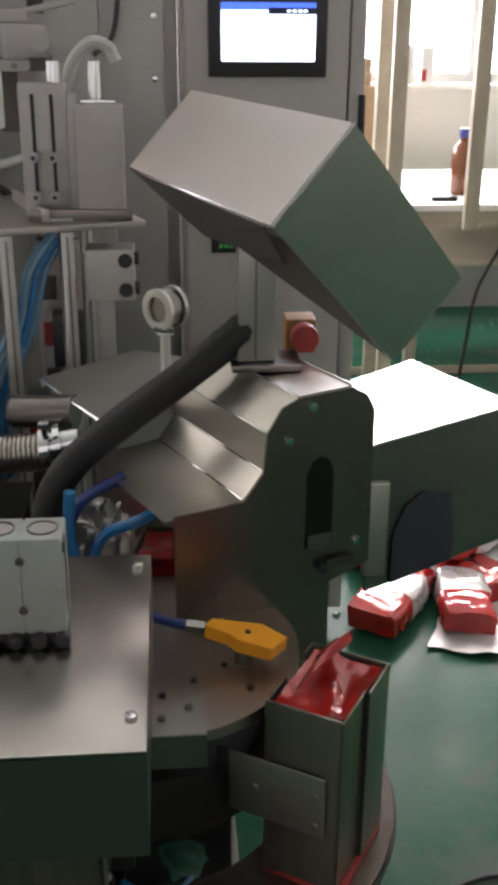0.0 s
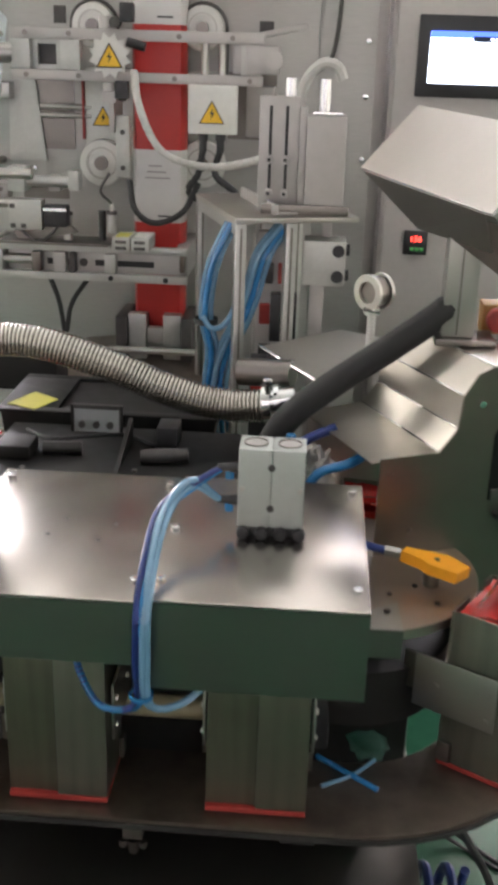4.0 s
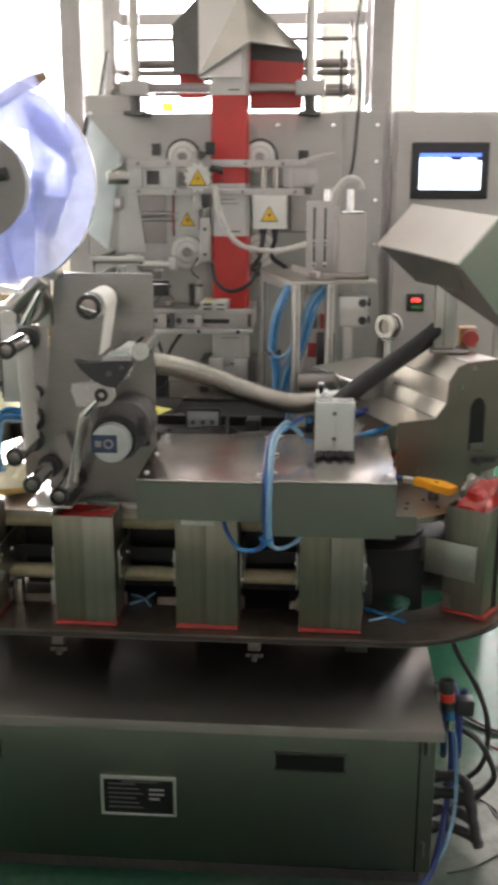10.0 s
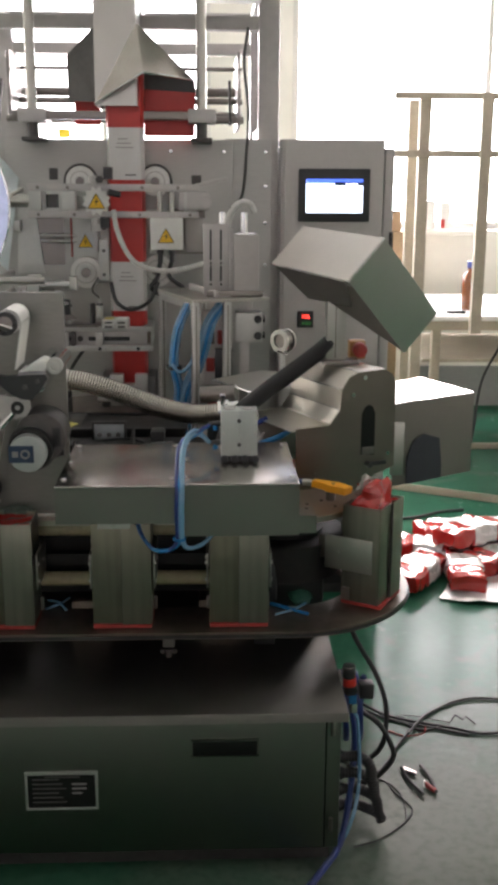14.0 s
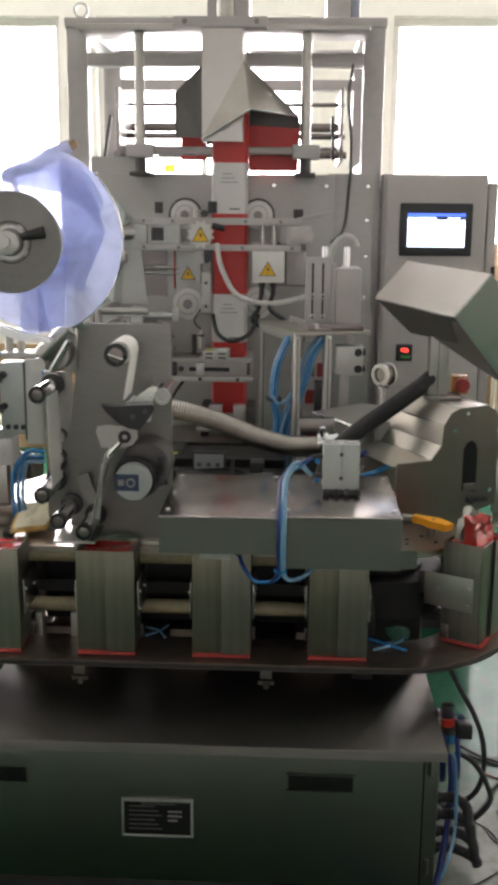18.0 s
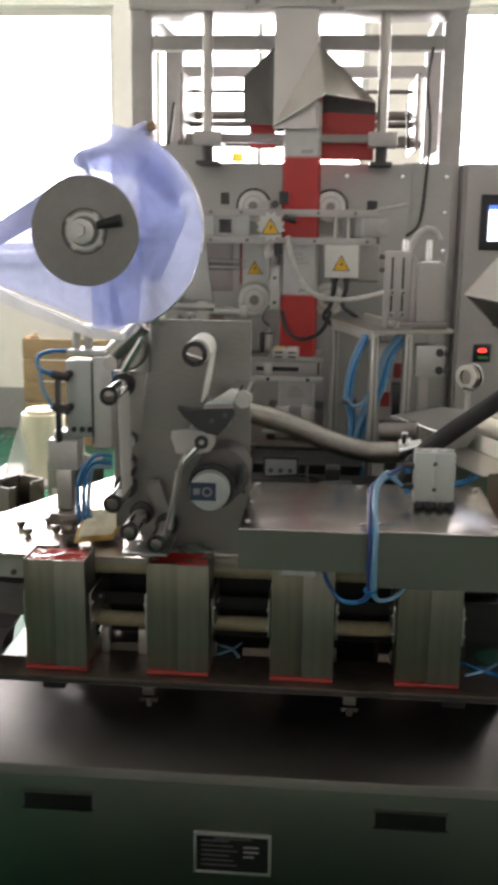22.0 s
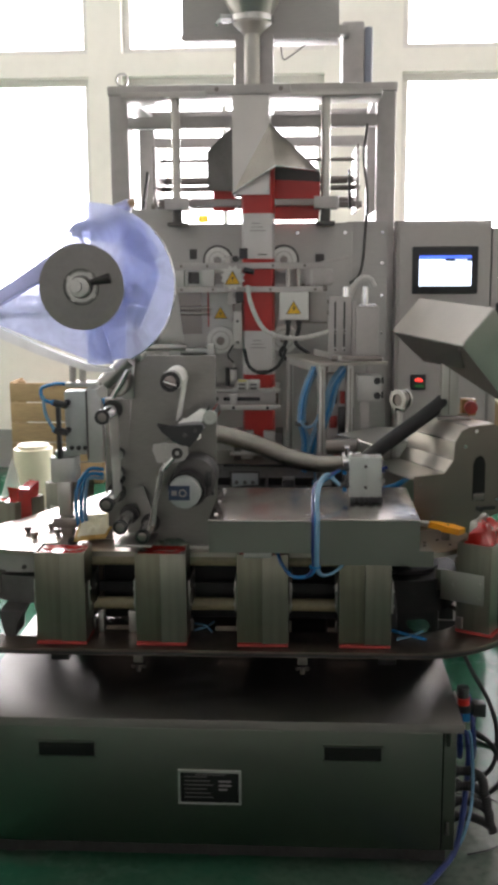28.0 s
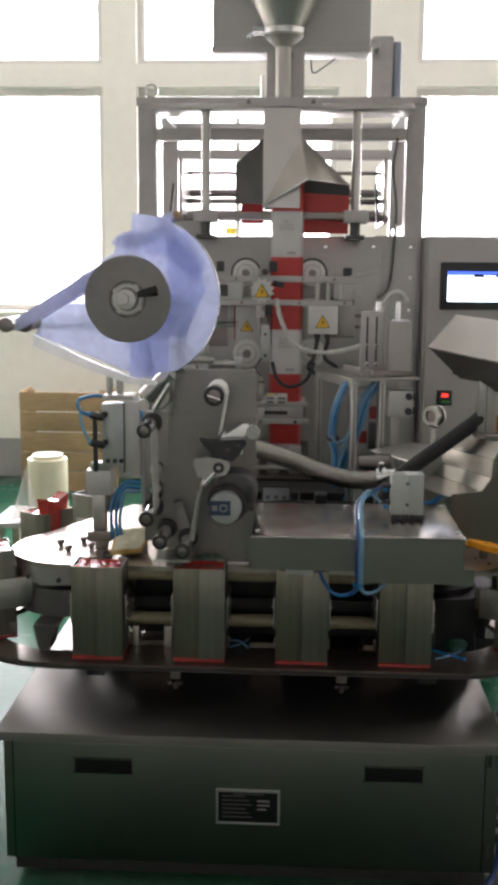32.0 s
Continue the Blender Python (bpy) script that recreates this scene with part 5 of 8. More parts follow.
# the plate is uncut; a black sheet paints the slot's dark inside
part("slot_opening", Shape().prism(slot, "y", -0.0012, -0.0004, PL), NAMEPLATE, dis, "black sheet painted as the shade of a tall slot")
part("slot_block", Shape().box(0.197, 0.233, -0.006, -0.0015, 0.872, 0.892, 0.001, PL), STEEL_DARK, dis)


LEANING = Matrix(((1, -0.11, 0, 0), (0, 1, 0, 0), (0, 0, 1, 0), (0, 0, 0, 1)))


def strip(a, b, y0, y1, mtl, name="folded_sheet", t=0.002):
    du, dz = b[0] - a[0], b[1] - a[1]
    ln = math.hypot(du, dz)
    nu, nz = dz / ln * t, -du / ln * t
    part(name, Shape().prism([a, b, (b[0] + nu, b[1] + nz), (a[0] + nu, a[1] + nz)], "y", y0, y1, PL @ LEANING), mtl, dis, smooth=0)


prof = [(-0.012, 0.952), (0.10, 0.963), (0.129, 1.0), (0.133, 1.055), (0.18, 1.1), (0.262, 1.105), (0.298, 1.068)]
for a, b in zip(prof, prof[1:]):
    strip(a, b, 0.0035, 0.262, STEEL_STEP)
# thin chrome tubes added as the bright highlights on the creases
for u, z in prof[1:-1]:
    part("crease", Shape().tube([PL @ LEANING @ Vector((u, y, z + 0.0008)) for y in (0.004, 0.13, 0.261)], 0.0016, 6), CHROME, dis)
part("flat_sheet", Shape().prism([(-0.215, 1.635), (-0.105, 1.432), (-0.002, 1.494), (0.035, 1.53), (0.05, 1.72), (-0.06, 1.79)], "z", 1.012, 1.016), HOOD_STEEL, dis, "flat stainless infeed sheet")
part("sheet_lip", Shape().tube([(-0.217, 1.637, 1.013), (-0.16, 1.53, 1.013), (-0.104, 1.43, 1.013)], 0.0035, 8), CHROME, dis)
part("back_wall", Shape().box(0.0, 0.295, 0.264, 0.268, 0.80, 0.95, 0, PL @ LEANING), STEEL, dis)
for u, z in ((0.165, 1.04), (0.2, 1.085), (0.277, 0.87), (0.25, 0.75)):
    part("screw", Shape().cyl(PL @ Vector((u, -0.005, z)), PL @ Vector((u, 0, z)), 0.006, n=10), CHROME, dis)
part("slot_knob", Shape().cyl(PL @ Vector((0.215, -0.02, 0.845)), PL @ Vector((0.215, -0.001, 0.845)), 0.008, n=14).box(0.225, 0.27, -0.012, -0.004, 0.84, 0.852, 0.003, PL), BLACK_PLASTIC, dis, "black clamping knob")
for u, z in ((0.29, 0.92), (0.29, 0.95), (0.02, 0.93), (0.06, 0.83)):
    part("rivet", Shape().cyl(PL @ Vector((u, -0.003, z)), PL @ Vector((u, 0, z)), 0.0045, n=8), STEEL_DARK, dis)
post = thing("hood_post", (0.125, 1.4, 1.1), "square steel post on a bolted flange", "post")
part("flange", Shape().box(0.085, 0.185, 1.37, 1.45, 1.104, 1.114, 0.002), STEEL_DARK, post)
part("post", Shape().box(0.095, 0.148, 1.385, 1.435, 1.115, 1.37, 0.003), STEEL, post)
part("seam", Shape().box(0.118, 0.121, 1.383, 1.3846, 1.12, 1.36), STEEL_DARK, post)
HF, HA, HP, HQ = Vector((0.11, 1.087, 1.358)), Vector((0.09, 0.032, 0.101)), Vector((-0.16, 0.406, 0.012)), Vector((0.173, 0.156, -0.2))
hood = thing("hood", (0.12, 1.3, 1.2), "folded stainless hood over the discharge", "hood")
part("top_panel", Shape().sheet((HF, HF + HA, HF + HA + HP, HF + HP), -0.003), HOOD_STEEL, hood)
part("side_panel", Shape().sheet((HF, HF + HQ, HF + HQ + HA, HF + HA), -0.003), STEEL, hood)
HN = HA.cross(HP).normalized() * -0.022
part("rim", Shape().sheet((HF + HP * 0.01, HF + HP * 0.99, HF + HP * 0.99 + HN, HF + HP * 0.01 + HN), 0.002), STEEL_H, hood)
# chrome tubes draw the highlights along the hood's folds
for a, b in ((HF, HF + HP), (HF, HF + HA), (HF + HA, HF + HA + HP)):
    part("folded_edge", Shape().tube([a, (a + b) / 2, b], 0.0022, 6), CHROME, hood)
# underside panels coloured half as bright as the top, for the hood's shade
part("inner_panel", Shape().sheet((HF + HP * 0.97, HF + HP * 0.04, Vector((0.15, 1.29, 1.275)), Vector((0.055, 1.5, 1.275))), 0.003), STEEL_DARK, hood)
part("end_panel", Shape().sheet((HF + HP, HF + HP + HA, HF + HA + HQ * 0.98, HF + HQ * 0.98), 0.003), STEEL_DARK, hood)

hose = thing("black_hose", (-0.18, 1.41, 0.79), "thick black ribbed rubber hose", "hose")
part("hose", Shape().tube([(0.105, 1.405, 1.16), (0.085, 1.405, 1.142), (0.01, 1.4, 1.085), (-0.079, 1.4, 1.018), (-0.15, 1.4, 0.955), (-0.185, 1.4, 0.89), (-0.19, 1.4, 0.80)], 0.0235, 18, ribs=150, depth=0.0007), BLACK_RUBBER, hose)
part("cap", Shape().cyl((0.1015, 1.405, 1.157), (0.1115, 1.405, 1.166), 0.0238, 0.021, 18), BLACK_RUBBER, hose)
sh = thing("steel_hose", (-0.45, 1.5, 0.9), "flexible corrugated stainless steel hose", "hose")
part("hose", Shape().tube([(-0.90, 1.42, 0.90), (-0.86, 1.45, 0.975), (-0.78, 1.48, 1.027), (-0.69, 1.5, 1.042), (-0.60, 1.5, 1.036), (-0.483, 1.5, 1.002), (-0.38, 1.5, 0.962), (-0.28, 1.5, 0.938), (-0.19, 1.495, 0.942)], 0.0268, 30, ribs=104, depth=0.0046, smooth=14), HOSE_STEEL, sh)
cp = part("coupling", Shape().ring((-0.20, 1.495, 0.948), (-0.185, 1.494, 0.95), 0.02, 0.036).cyl((-0.186, 1.494, 0.95), (-0.14, 1.49, 0.962), 0.026, 0.022).ring((-0.178, 1.493, 0.952), (-0.168, 1.493, 0.954), 0.022, 0.034), CHROME, sh, "clamped chrome coupling")
part("wing_nut", Shape().cyl((-0.192, 1.47, 0.975), (-0.192, 1.455, 1.0), 0.006, n=10).box(-0.2, -0.184, 1.445, 1.46, 0.995, 1.008, 0.002), CHROME, cp)
part("coupling_pipe", Shape().cyl((-0.142, 1.49, 0.962), (-0.09, 1.48, 0.94), 0.02).cyl((-0.25, 1.56, 0.985), (-0.15, 1.53, 0.995), 0.026), STEEL_DARK, sh)
ga = thing("gauge_fitting", (-0.008, 1.625, 1.016), "round chrome clamp fitting on a white stem", "gauge")
part("stem", Shape().cyl((-0.008, 1.625, 1.017), (-0.008, 1.625, 1.1), 0.008, n=14).cyl((-0.008, 1.625, 1.09), (-0.008, 1.625, 1.103), 0.014, n=14), WHITE_PLASTIC, ga)
gd = Vector((-0.72, -0.69, 0)).normalized()
gc = Vector((-0.006, 1.625, 1.134))
for a, b, r in ((-0.02, -0.012, 0.034), (-0.010, 0.012, 0.029), (0.013, 0.02, 0.034)):
    part("ring", Shape().ring(gc + gd * a, gc + gd * b, 0.021, r), STEEL if r > 0.03 else STEEL_DARK, ga)
part("glass", Shape().cyl(gc + gd * 0.008, gc + gd * 0.014, 0.0208), STEEL_DARK, ga)
part("clamp_screw", Shape().cyl(gc + Vector((-0.02, -0.02, -0.03)), gc + Vector((0.012, -0.02, -0.036)), 0.005, n=10), CHROME, ga)

yl = thing("yellow_air_gun", (0.045, 1.18, 0.79), "yellow plastic tab switch on a steel stub", "switch")
part("stub", Shape().cyl((0.085, 1.13, 0.79), (0.085, 1.13, 0.815), 0.013, n=14), STEEL_DARK, yl)
YM = Matrix.Translation((0.085, 1.13, 0.825)) @ Matrix.Rotation(radians(-14), 4, "Z") @ Matrix.Rotation(radians(8), 4, "Y")
part("tab", Shape().prism([(-0.05, -0.006), (-0.045, 0.014), (-0.012, 0.02), (0.02, 0.026), (0.056, 0.008), (0.04, -0.026), (-0.005, -0.022), (-0.018, -0.012)], "z", -0.009, 0.009, YM), YELLOW, yl)
part("screw", Shape().cyl(YM @ Vector((0.005, 0, 0.009)), YM @ Vector((0.005, 0, 0.011)), 0.004, n=8), STEEL_DARK, yl)
part("nut", Shape().cyl((0.037, 1.144, 0.832), (0.013, 1.15, 0.833), 0.009, n=6), STEEL, yl)
part("hose", Shape().tube([(0.013, 1.15, 0.833), (-0.02, 1.158, 0.838), (-0.055, 1.19, 0.835), (-0.09, 1.25, 0.83)], 0.0065, 10), DEEP_BLUE, yl)

gb = thing("discharge_box", (0.42, 1.55, 0.75), "stainless sheet discharge box with an eight-sided dark opening", "sheet box")
GB = [(0.285, 1.345), (0.305, 1.64), (0.435, 1.75), (0.548, 1.505)]
part("top_sheet", Shape().prism(GB, "z", 0.997, 1.0), STEEL_TOP, gb)
gz0, gz1 = 0.74, 0.9965
p, q = Vector((*GB[0], 0)), Vector((*GB[3], 0))


def upright(a, b, mtl, z0, z1, name):
    a, b = Vector((*a, 0)), Vector((*b, 0))
    part(name, Shape().sheet((a + Vector((0, 0, z0)), b + Vector((0, 0, z0)), b + Vector((0, 0, z1)), a + Vector((0, 0, z1))), 0.003), mtl, gb)


# front and end in darker steel, their dimmer light put into the colour
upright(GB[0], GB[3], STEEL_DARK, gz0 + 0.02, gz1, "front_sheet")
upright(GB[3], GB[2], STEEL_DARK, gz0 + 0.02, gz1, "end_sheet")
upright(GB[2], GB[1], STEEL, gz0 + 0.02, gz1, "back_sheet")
d = (q - p)
nrm = Vector((d.y, -d.x, 0)).normalized()
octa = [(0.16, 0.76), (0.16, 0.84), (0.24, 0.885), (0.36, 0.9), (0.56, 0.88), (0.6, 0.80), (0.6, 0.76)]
# no hole is cut; this sheet paints the opening's shade on the front
part("opening", Shape().sheet([p + d * u + nrm * 0.002 + Vector((0, 0, z)) for u, z in octa], 0.0015), SLATE, gb, "dark sheet painted as the shade of an eight-sided opening")
part("bracket", Shape().box(0.275, 0.31, 1.32, 1.335, 0.80, 0.95, 0.002), STEEL, gb)

for k, pts in enumerate(([(-0.143, 1.3, 0.96), (-0.147, 1.3, 0.9), (-0.139, 1.3, 0.85), (-0.13, 1.32, 0.79)], [(-0.12, 1.3, 0.80), (-0.115, 1.3, 0.855), (-0.093, 1.3, 0.895), (-0.041, 1.3, 0.916), (0.0, 1.34, 0.93)],
                         [(-0.165, 1.34, 0.79), (-0.16, 1.33, 0.86), (-0.13, 1.33, 0.93), (-0.07, 1.36, 0.955)])):
    t = thing("blue_hose", pts[0], "thick dark blue air hose under the chute", "hose", "hoses under the chute")
    part("hose", Shape().tube(pts, 0.0085, 10), BLUE_TUBE if k < 2 else DEEP_BLUE, t)
tg = thing("sheet_bracket", (0.0, 1.0, 0.789), "small grey sheet bracket on the carousel plate", "bracket")
part("sheet", Shape().prism([(-0.034, 1.007), (0.029, 1.05), (0.032, 0.97), (-0.034, 0.97)], "z", 0.7975, 0.80), STEEL, tg)
part("face", Shape().box(-0.034, 0.032, 0.967, 0.9698, 0.755, 0.80), STEEL_H, tg)
part("spacer", Shape().box(-0.02, 0.02, 0.985, 1.01, 0.7895, 0.797), STEEL_DARK, tg)
for x, y in ((-0.02, 1.0), (0.012, 1.02)):
    hex_bolt(tg, (x, y, 0.80), "z", 0.005, 0.004, "screw", STEEL_DARK)
for x, y in ((0.02, 1.09), (0.06, 1.12), (-0.02, 1.06), (0.09, 1.07)):
    hex_bolt(tg, (x, y, 0.7895), "z", 0.0045, 0.003, "washer", BLACK_STEEL)
cb = thing("clear_bag", (-0.03, 0.985, 0.551), "crumpled clear greenish plastic bag on the lower plate", "plastic bag")
q = Shape()
bmesh.ops.create_icosphere(q.bm, subdivisions=4, radius=1)
for v in q.bm.verts:
    k_ = 1 + 0.5 * noise.noise(v.co * 1.9 + Vector((3, 1, 0))) + 0.45 * abs(noise.noise(v.co * 3.7)) + 0.12 * noise.noise(v.co * 9)
    v.co = Vector((0.0 + v.co.x * 0.026 * k_, 1.03 + v.co.y * 0.024 * k_, max(0.5515, 0.56 + v.co.z * 0.016 * k_)))
part("film", q, BAG_CLEAR, cb, smooth=12)


for a, b, mt in (((-0.076, 1.0), (0.012, 0.934), BLUE_TUBE), ((-0.069, 0.933), (0.011, 1.001), PALE_TUBE), ((-0.639, 0.984), (-0.59, 1.055), PALE_TUBE), ((-0.643, 1.04), (-0.588, 0.977), PALE_TUBE)):
    t = thing("loose_tube", (*a, 0.551), "thin cut end of blue plastic tube lying on the lower plate", "air tube", "cut tube ends")
    m_ = ((a[0] + b[0]) / 2 + 0.006, (a[1] + b[1]) / 2 - 0.004)
    up = 0.0557 if mt is BLUE_TUBE or a[1] < 1.0 else 0.0635
    part("tube", Shape().tube([(*a, 0.5557), (*m_, 0.5 + up), (*b, 0.5557)], 0.0045 if mt is BLUE_TUBE else 0.0033, 8), mt, t)
fo = thing("foil_scrap", (-0.1, 1.34, 0.789), "crumpled silver foil under the chute", "foil")
q = Shape()
bmesh.ops.create_icosphere(q.bm, subdivisions=4, radius=1)
for v in q.bm.verts:
    k_ = 1 + 0.4 * noise.noise(v.co * 2.4) + 0.3 * noise.noise(v.co * 5)
    v.co = Vector((-0.1 + v.co.x * 0.035 * k_, 1.345 + v.co.y * 0.025 * k_, max(0.7895, 0.855 + v.co.z * 0.065 * k_)))
part("foil", q, STEEL, fo, smooth=30)

tt = thing("transfer_tray", (-0.5, 1.45, 0.432), "black sheet metal tray over the back of the carousel", "tray")
part("sheet", Shape().box(-0.70, -0.235, 1.335, 1.60, 0.84, 0.845, 0.001), BLACK_MATT, tt)
part("lip", Shape().box(-0.70, -0.235, 1.33, 1.3345, 0.80, 0.845), BLACK_MATT, tt)
for x in (-0.69, -0.25):
    part("leg", Shape().box(x - 0.01, x + 0.01, 1.57, 1.59, 0.4325, 0.8395, 0.001), DARK_GREY, tt)
for x, y in ((-0.62, 1.37), (-0.42, 1.38)):
    hex_bolt(tt, (x, y, 0.845), "z", 0.005, 0.003, "screw", STEEL_DARK)
part("bracket", Shape().box(-0.68, -0.615, 1.40, 1.47, 0.8455, 0.872, 0.006), BLACK_MATT, tt)
part("bracket", Shape().prism([(1.36, 0.8455), (1.52, 0.8455), (1.52, 0.895), (1.47, 0.88)], "x", -0.455, -0.447), BLACK_STEEL, tt)
part("pivot", Shape().cyl((-0.60, 1.44, 0.857), (-0.53, 1.45, 0.857), 0.012, n=14), BLACK_STEEL, tt)
part("pivot", Shape().cyl((-0.415, 1.42, 0.858), (-0.33, 1.43, 0.862), 0.013, n=14), DARK_GREY, tt)
part("clip", Shape().box(-0.40, -0.36, 1.50, 1.56, 0.8455, 0.885, 0.004), BLACK_PLASTIC, tt)
part("loose_cable", Shape().tube([(-0.66, 1.55, 0.85), (-0.60, 1.50, 0.853), (-0.52, 1.5, 0.862), (-0.46, 1.53, 0.856), (-0.40, 1.49, 0.852)], 0.004, 6), BLACK_RUBBER, tt)


# ---- forming and filling machine ----
vf = thing("filling_machine", (-0.53, 2.5, 0), "tall stainless vertical bag forming and filling machine", "machine")
part("front_plate", Shape().box(-0.95, -0.14, 2.40, 2.415, 0.75, 1.74, 0.002), PLATE_GREY, vf)
part("left_plate", Shape().box(-1.03, -0.845, 2.417, 2.43, 0.72, 1.80, 0.002), PLATE_GREY, vf)
part("right_plate", Shape().box(-0.165, 0.0, 2.417, 2.43, 0.72, 1.745, 0.002), PLATE_GREY, vf)
part("lower_panel", Shape().box(-1.05, 0.0, 2.44, 2.46, 0.05, 0.74, 0.002), PLATE_GREY, vf)
for x in (-1.12, -0.045):
    for y in (2.47, 3.2):
        part("frame_post", Shape().box(x, x + 0.075, y, y + 0.075, 0.0, 2.25, 0.004), PLATE_MAUVE, vf)
for y in (2.47, 3.2):
    part("top_beam", Shape().box(-1.125, 0.035, y - 0.003, y + 0.078, 2.251, 2.285, 0.004), PLATE_MAUVE, vf)
    part("lower_beam", Shape().box(-1.044, -0.046, y, y + 0.06, 2.12, 2.165, 0.003), PLATE_MAUVE, vf)
for x in (-1.115, -0.045):
    part("side_beam", Shape().box(x, x + 0.065, 2.55, 3.198, 2.252, 2.284, 0.003), PLATE_MAUVE, vf)
    part("side_rail", Shape().box(x + 0.01, x + 0.06, 2.55, 3.198, 1.75, 1.80, 0.003), PLATE_MAUVE, vf)
part("top_shelf", Shape().box(-1.03, -0.04, 2.24, 2.468, 2.205, 2.225, 0.003), STEEL, vf)
part("bar_plate", Shape().box(-0.90, -0.2, 2.27, 2.30, 1.80, 1.828, 0.003), STEEL_DARK, vf)
for x in (-0.83, -0.25):
    part("column", Shape().cyl((x, 2.30, 1.74), (x, 2.30, 2.205), 0.0175, n=20), STEEL, vf)
    # black feet coloured grey, as if seen through window haze
    part("column_foot", Shape().box(x - 0.036, x + 0.036, 2.27, 2.40, 1.728, 1.742, 0.002).cyl((x, 2.30, 1.742), (x, 2.30, 1.80), 0.02, n=18), DARK_GREY, vf)
    part("bar_clamp", Shape().box(x - 0.045, x + 0.05, 2.262, 2.40, 1.79, 1.836, 0.003), PLATE_MAUVE, vf)
part("side_wall", Shape().box(-1.045, -1.035, 2.55, 3.19, 0.3, 1.72, 0.0), PLATE_GREY, vf)
part("side_wall", Shape().box(-0.04, -0.03, 2.55, 3.19, 0.3, 1.72, 0.0), PLATE_GREY, vf)
part("back_panel", Shape().box(-1.03, -0.05, 3.15, 3.16, 0.05, 1.70), PLATE_GREY, vf)
# feed tube, shoulder and hopper
part("feed_tube", Shape().box(-0.604, -0.601, 2.2, 2.42, 1.84, 2.204).box(-0.467, -0.464, 2.2, 2.42, 1.84, 2.204).box(-0.6005, -0.4675, 2.2, 2.203, 1.84, 2.204), STEEL, vf)
part("tube_clamp", Shape().box(-0.70, -0.385, 2.19, 2.45, 2.206, 2.24, 0.003), PLATE_MAUVE, vf)
for x in (-0.66, -0.42):
    part("clamp_screw", Shape().cyl((x, 2.186, 2.223), (x, 2.191, 2.223), 0.009, n=10), STEEL_DARK, vf)
PK = [(-0.462, 2.19, 2.10), (-0.276, 2.31, 1.935), (-0.438, 2.12, 1.938), (-0.603, 2.18, 1.845)]
part("shoulder_right", Shape().sheet((PK[0], PK[2], PK[1]), 0.003), STEEL_TOP, vf, "bright folded forming shoulder")
part("shoulder_right", Shape().sheet((PK[0], PK[3], PK[2]), 0.003), STEEL_TOP, vf)
part("shoulder_lip", Shape().tube([PK[3], PK[2]], 0.004, 8).tube([PK[2], PK[1]], 0.004, 8), CHROME, vf)
# left and back facets coloured darker than the right, their shade painted in
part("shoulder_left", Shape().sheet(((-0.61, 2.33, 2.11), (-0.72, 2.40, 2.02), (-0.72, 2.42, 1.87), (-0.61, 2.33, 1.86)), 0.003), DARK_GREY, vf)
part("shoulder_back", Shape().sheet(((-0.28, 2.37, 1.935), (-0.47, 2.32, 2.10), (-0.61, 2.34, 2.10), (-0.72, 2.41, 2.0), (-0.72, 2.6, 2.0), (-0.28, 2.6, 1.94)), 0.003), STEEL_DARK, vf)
# dark panel that paints the shaded inside of the shoulder
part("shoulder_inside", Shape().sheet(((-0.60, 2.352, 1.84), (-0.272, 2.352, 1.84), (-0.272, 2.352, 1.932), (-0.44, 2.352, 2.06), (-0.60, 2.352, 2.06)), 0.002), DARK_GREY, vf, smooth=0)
part("film_feed", Shape().sheet(((-0.45, 2.346, 1.905), (-0.272, 2.346, 1.895), (-0.275, 2.35, 1.75), (-0.45, 2.35, 1.75)), 0.002), WEB_RED, vf, "red film fed from the back", smooth=0)
part("film_feed", Shape().sheet(((-0.70, 2.43, 1.88), (-0.61, 2.43, 1.88), (-0.61, 2.44, 1.79), (-0.70, 2.44, 1.79)), 0.002), WEB_RED, vf, "red film fed from the back", smooth=0)
part("funnel", Shape().lathe([(0.031, 2.241), (0.031, 2.45), (0.075, 2.49), (0.075, 2.51), (0.078, 2.52), (0.15, 2.66), (0.2, 2.8)], (-0.535, 2.37, 0), 28), STEEL, vf, "polished funnel")
part("neck_box", Shape().box(-0.602, -0.57, 2.40, 2.46, 2.241, 2.46).box(-0.50, -0.455, 2.40, 2.46, 2.241, 2.46), PLATE_MAUVE, vf)
cl = part("clamp_ring", Shape().ring((-0.535, 2.37, 2.495), (-0.535, 2.37, 2.515), 0.072, 0.086), CHROME, vf)
part("clamp_latch", Shape().box(-0.655, -0.61, 2.33, 2.36, 2.49, 2.52, 0.004).cyl((-0.655, 2.34, 2.5), (-0.67, 2.33, 2.48), 0.007), CHROME, cl)
wb = part("hopper_box", Shape().box(-0.82, -0.198, 2.48, 2.62, 2.455, 3.1, 0.004), PLATE_GREY, vf, "grey weigher box")
part("box_lip", Shape().box(-0.825, -0.193, 2.474, 2.479, 2.455, 2.475, 0.001), PLATE_MAUVE, wb)
part("box_support", Shape().box(-0.70, -0.32, 2.621, 3.2, 2.62, 2.66, 0.003), PLATE_MAUVE, vf)
part("hopper_leg", Shape().box(-0.60, -0.47, 2.6, 2.9, 2.2, 2.4545), PLATE_MAUVE, vf)
fd = part("feeder_duct", Shape().box(-0.178, -0.085, 2.72, 2.95, 2.286, 2.57, 0.012), PLATE_MAUVE, vf)
part("duct_side", Shape().box(-0.084, -0.05, 2.73, 2.93, 2.286, 2.55, 0.012), SLATE_PALE, fd, "blue grey side of the duct")
part("duct_bracket", Shape().box(-0.197, -0.15, 2.62, 2.719, 2.50, 2.535, 0.003), STEEL, fd)
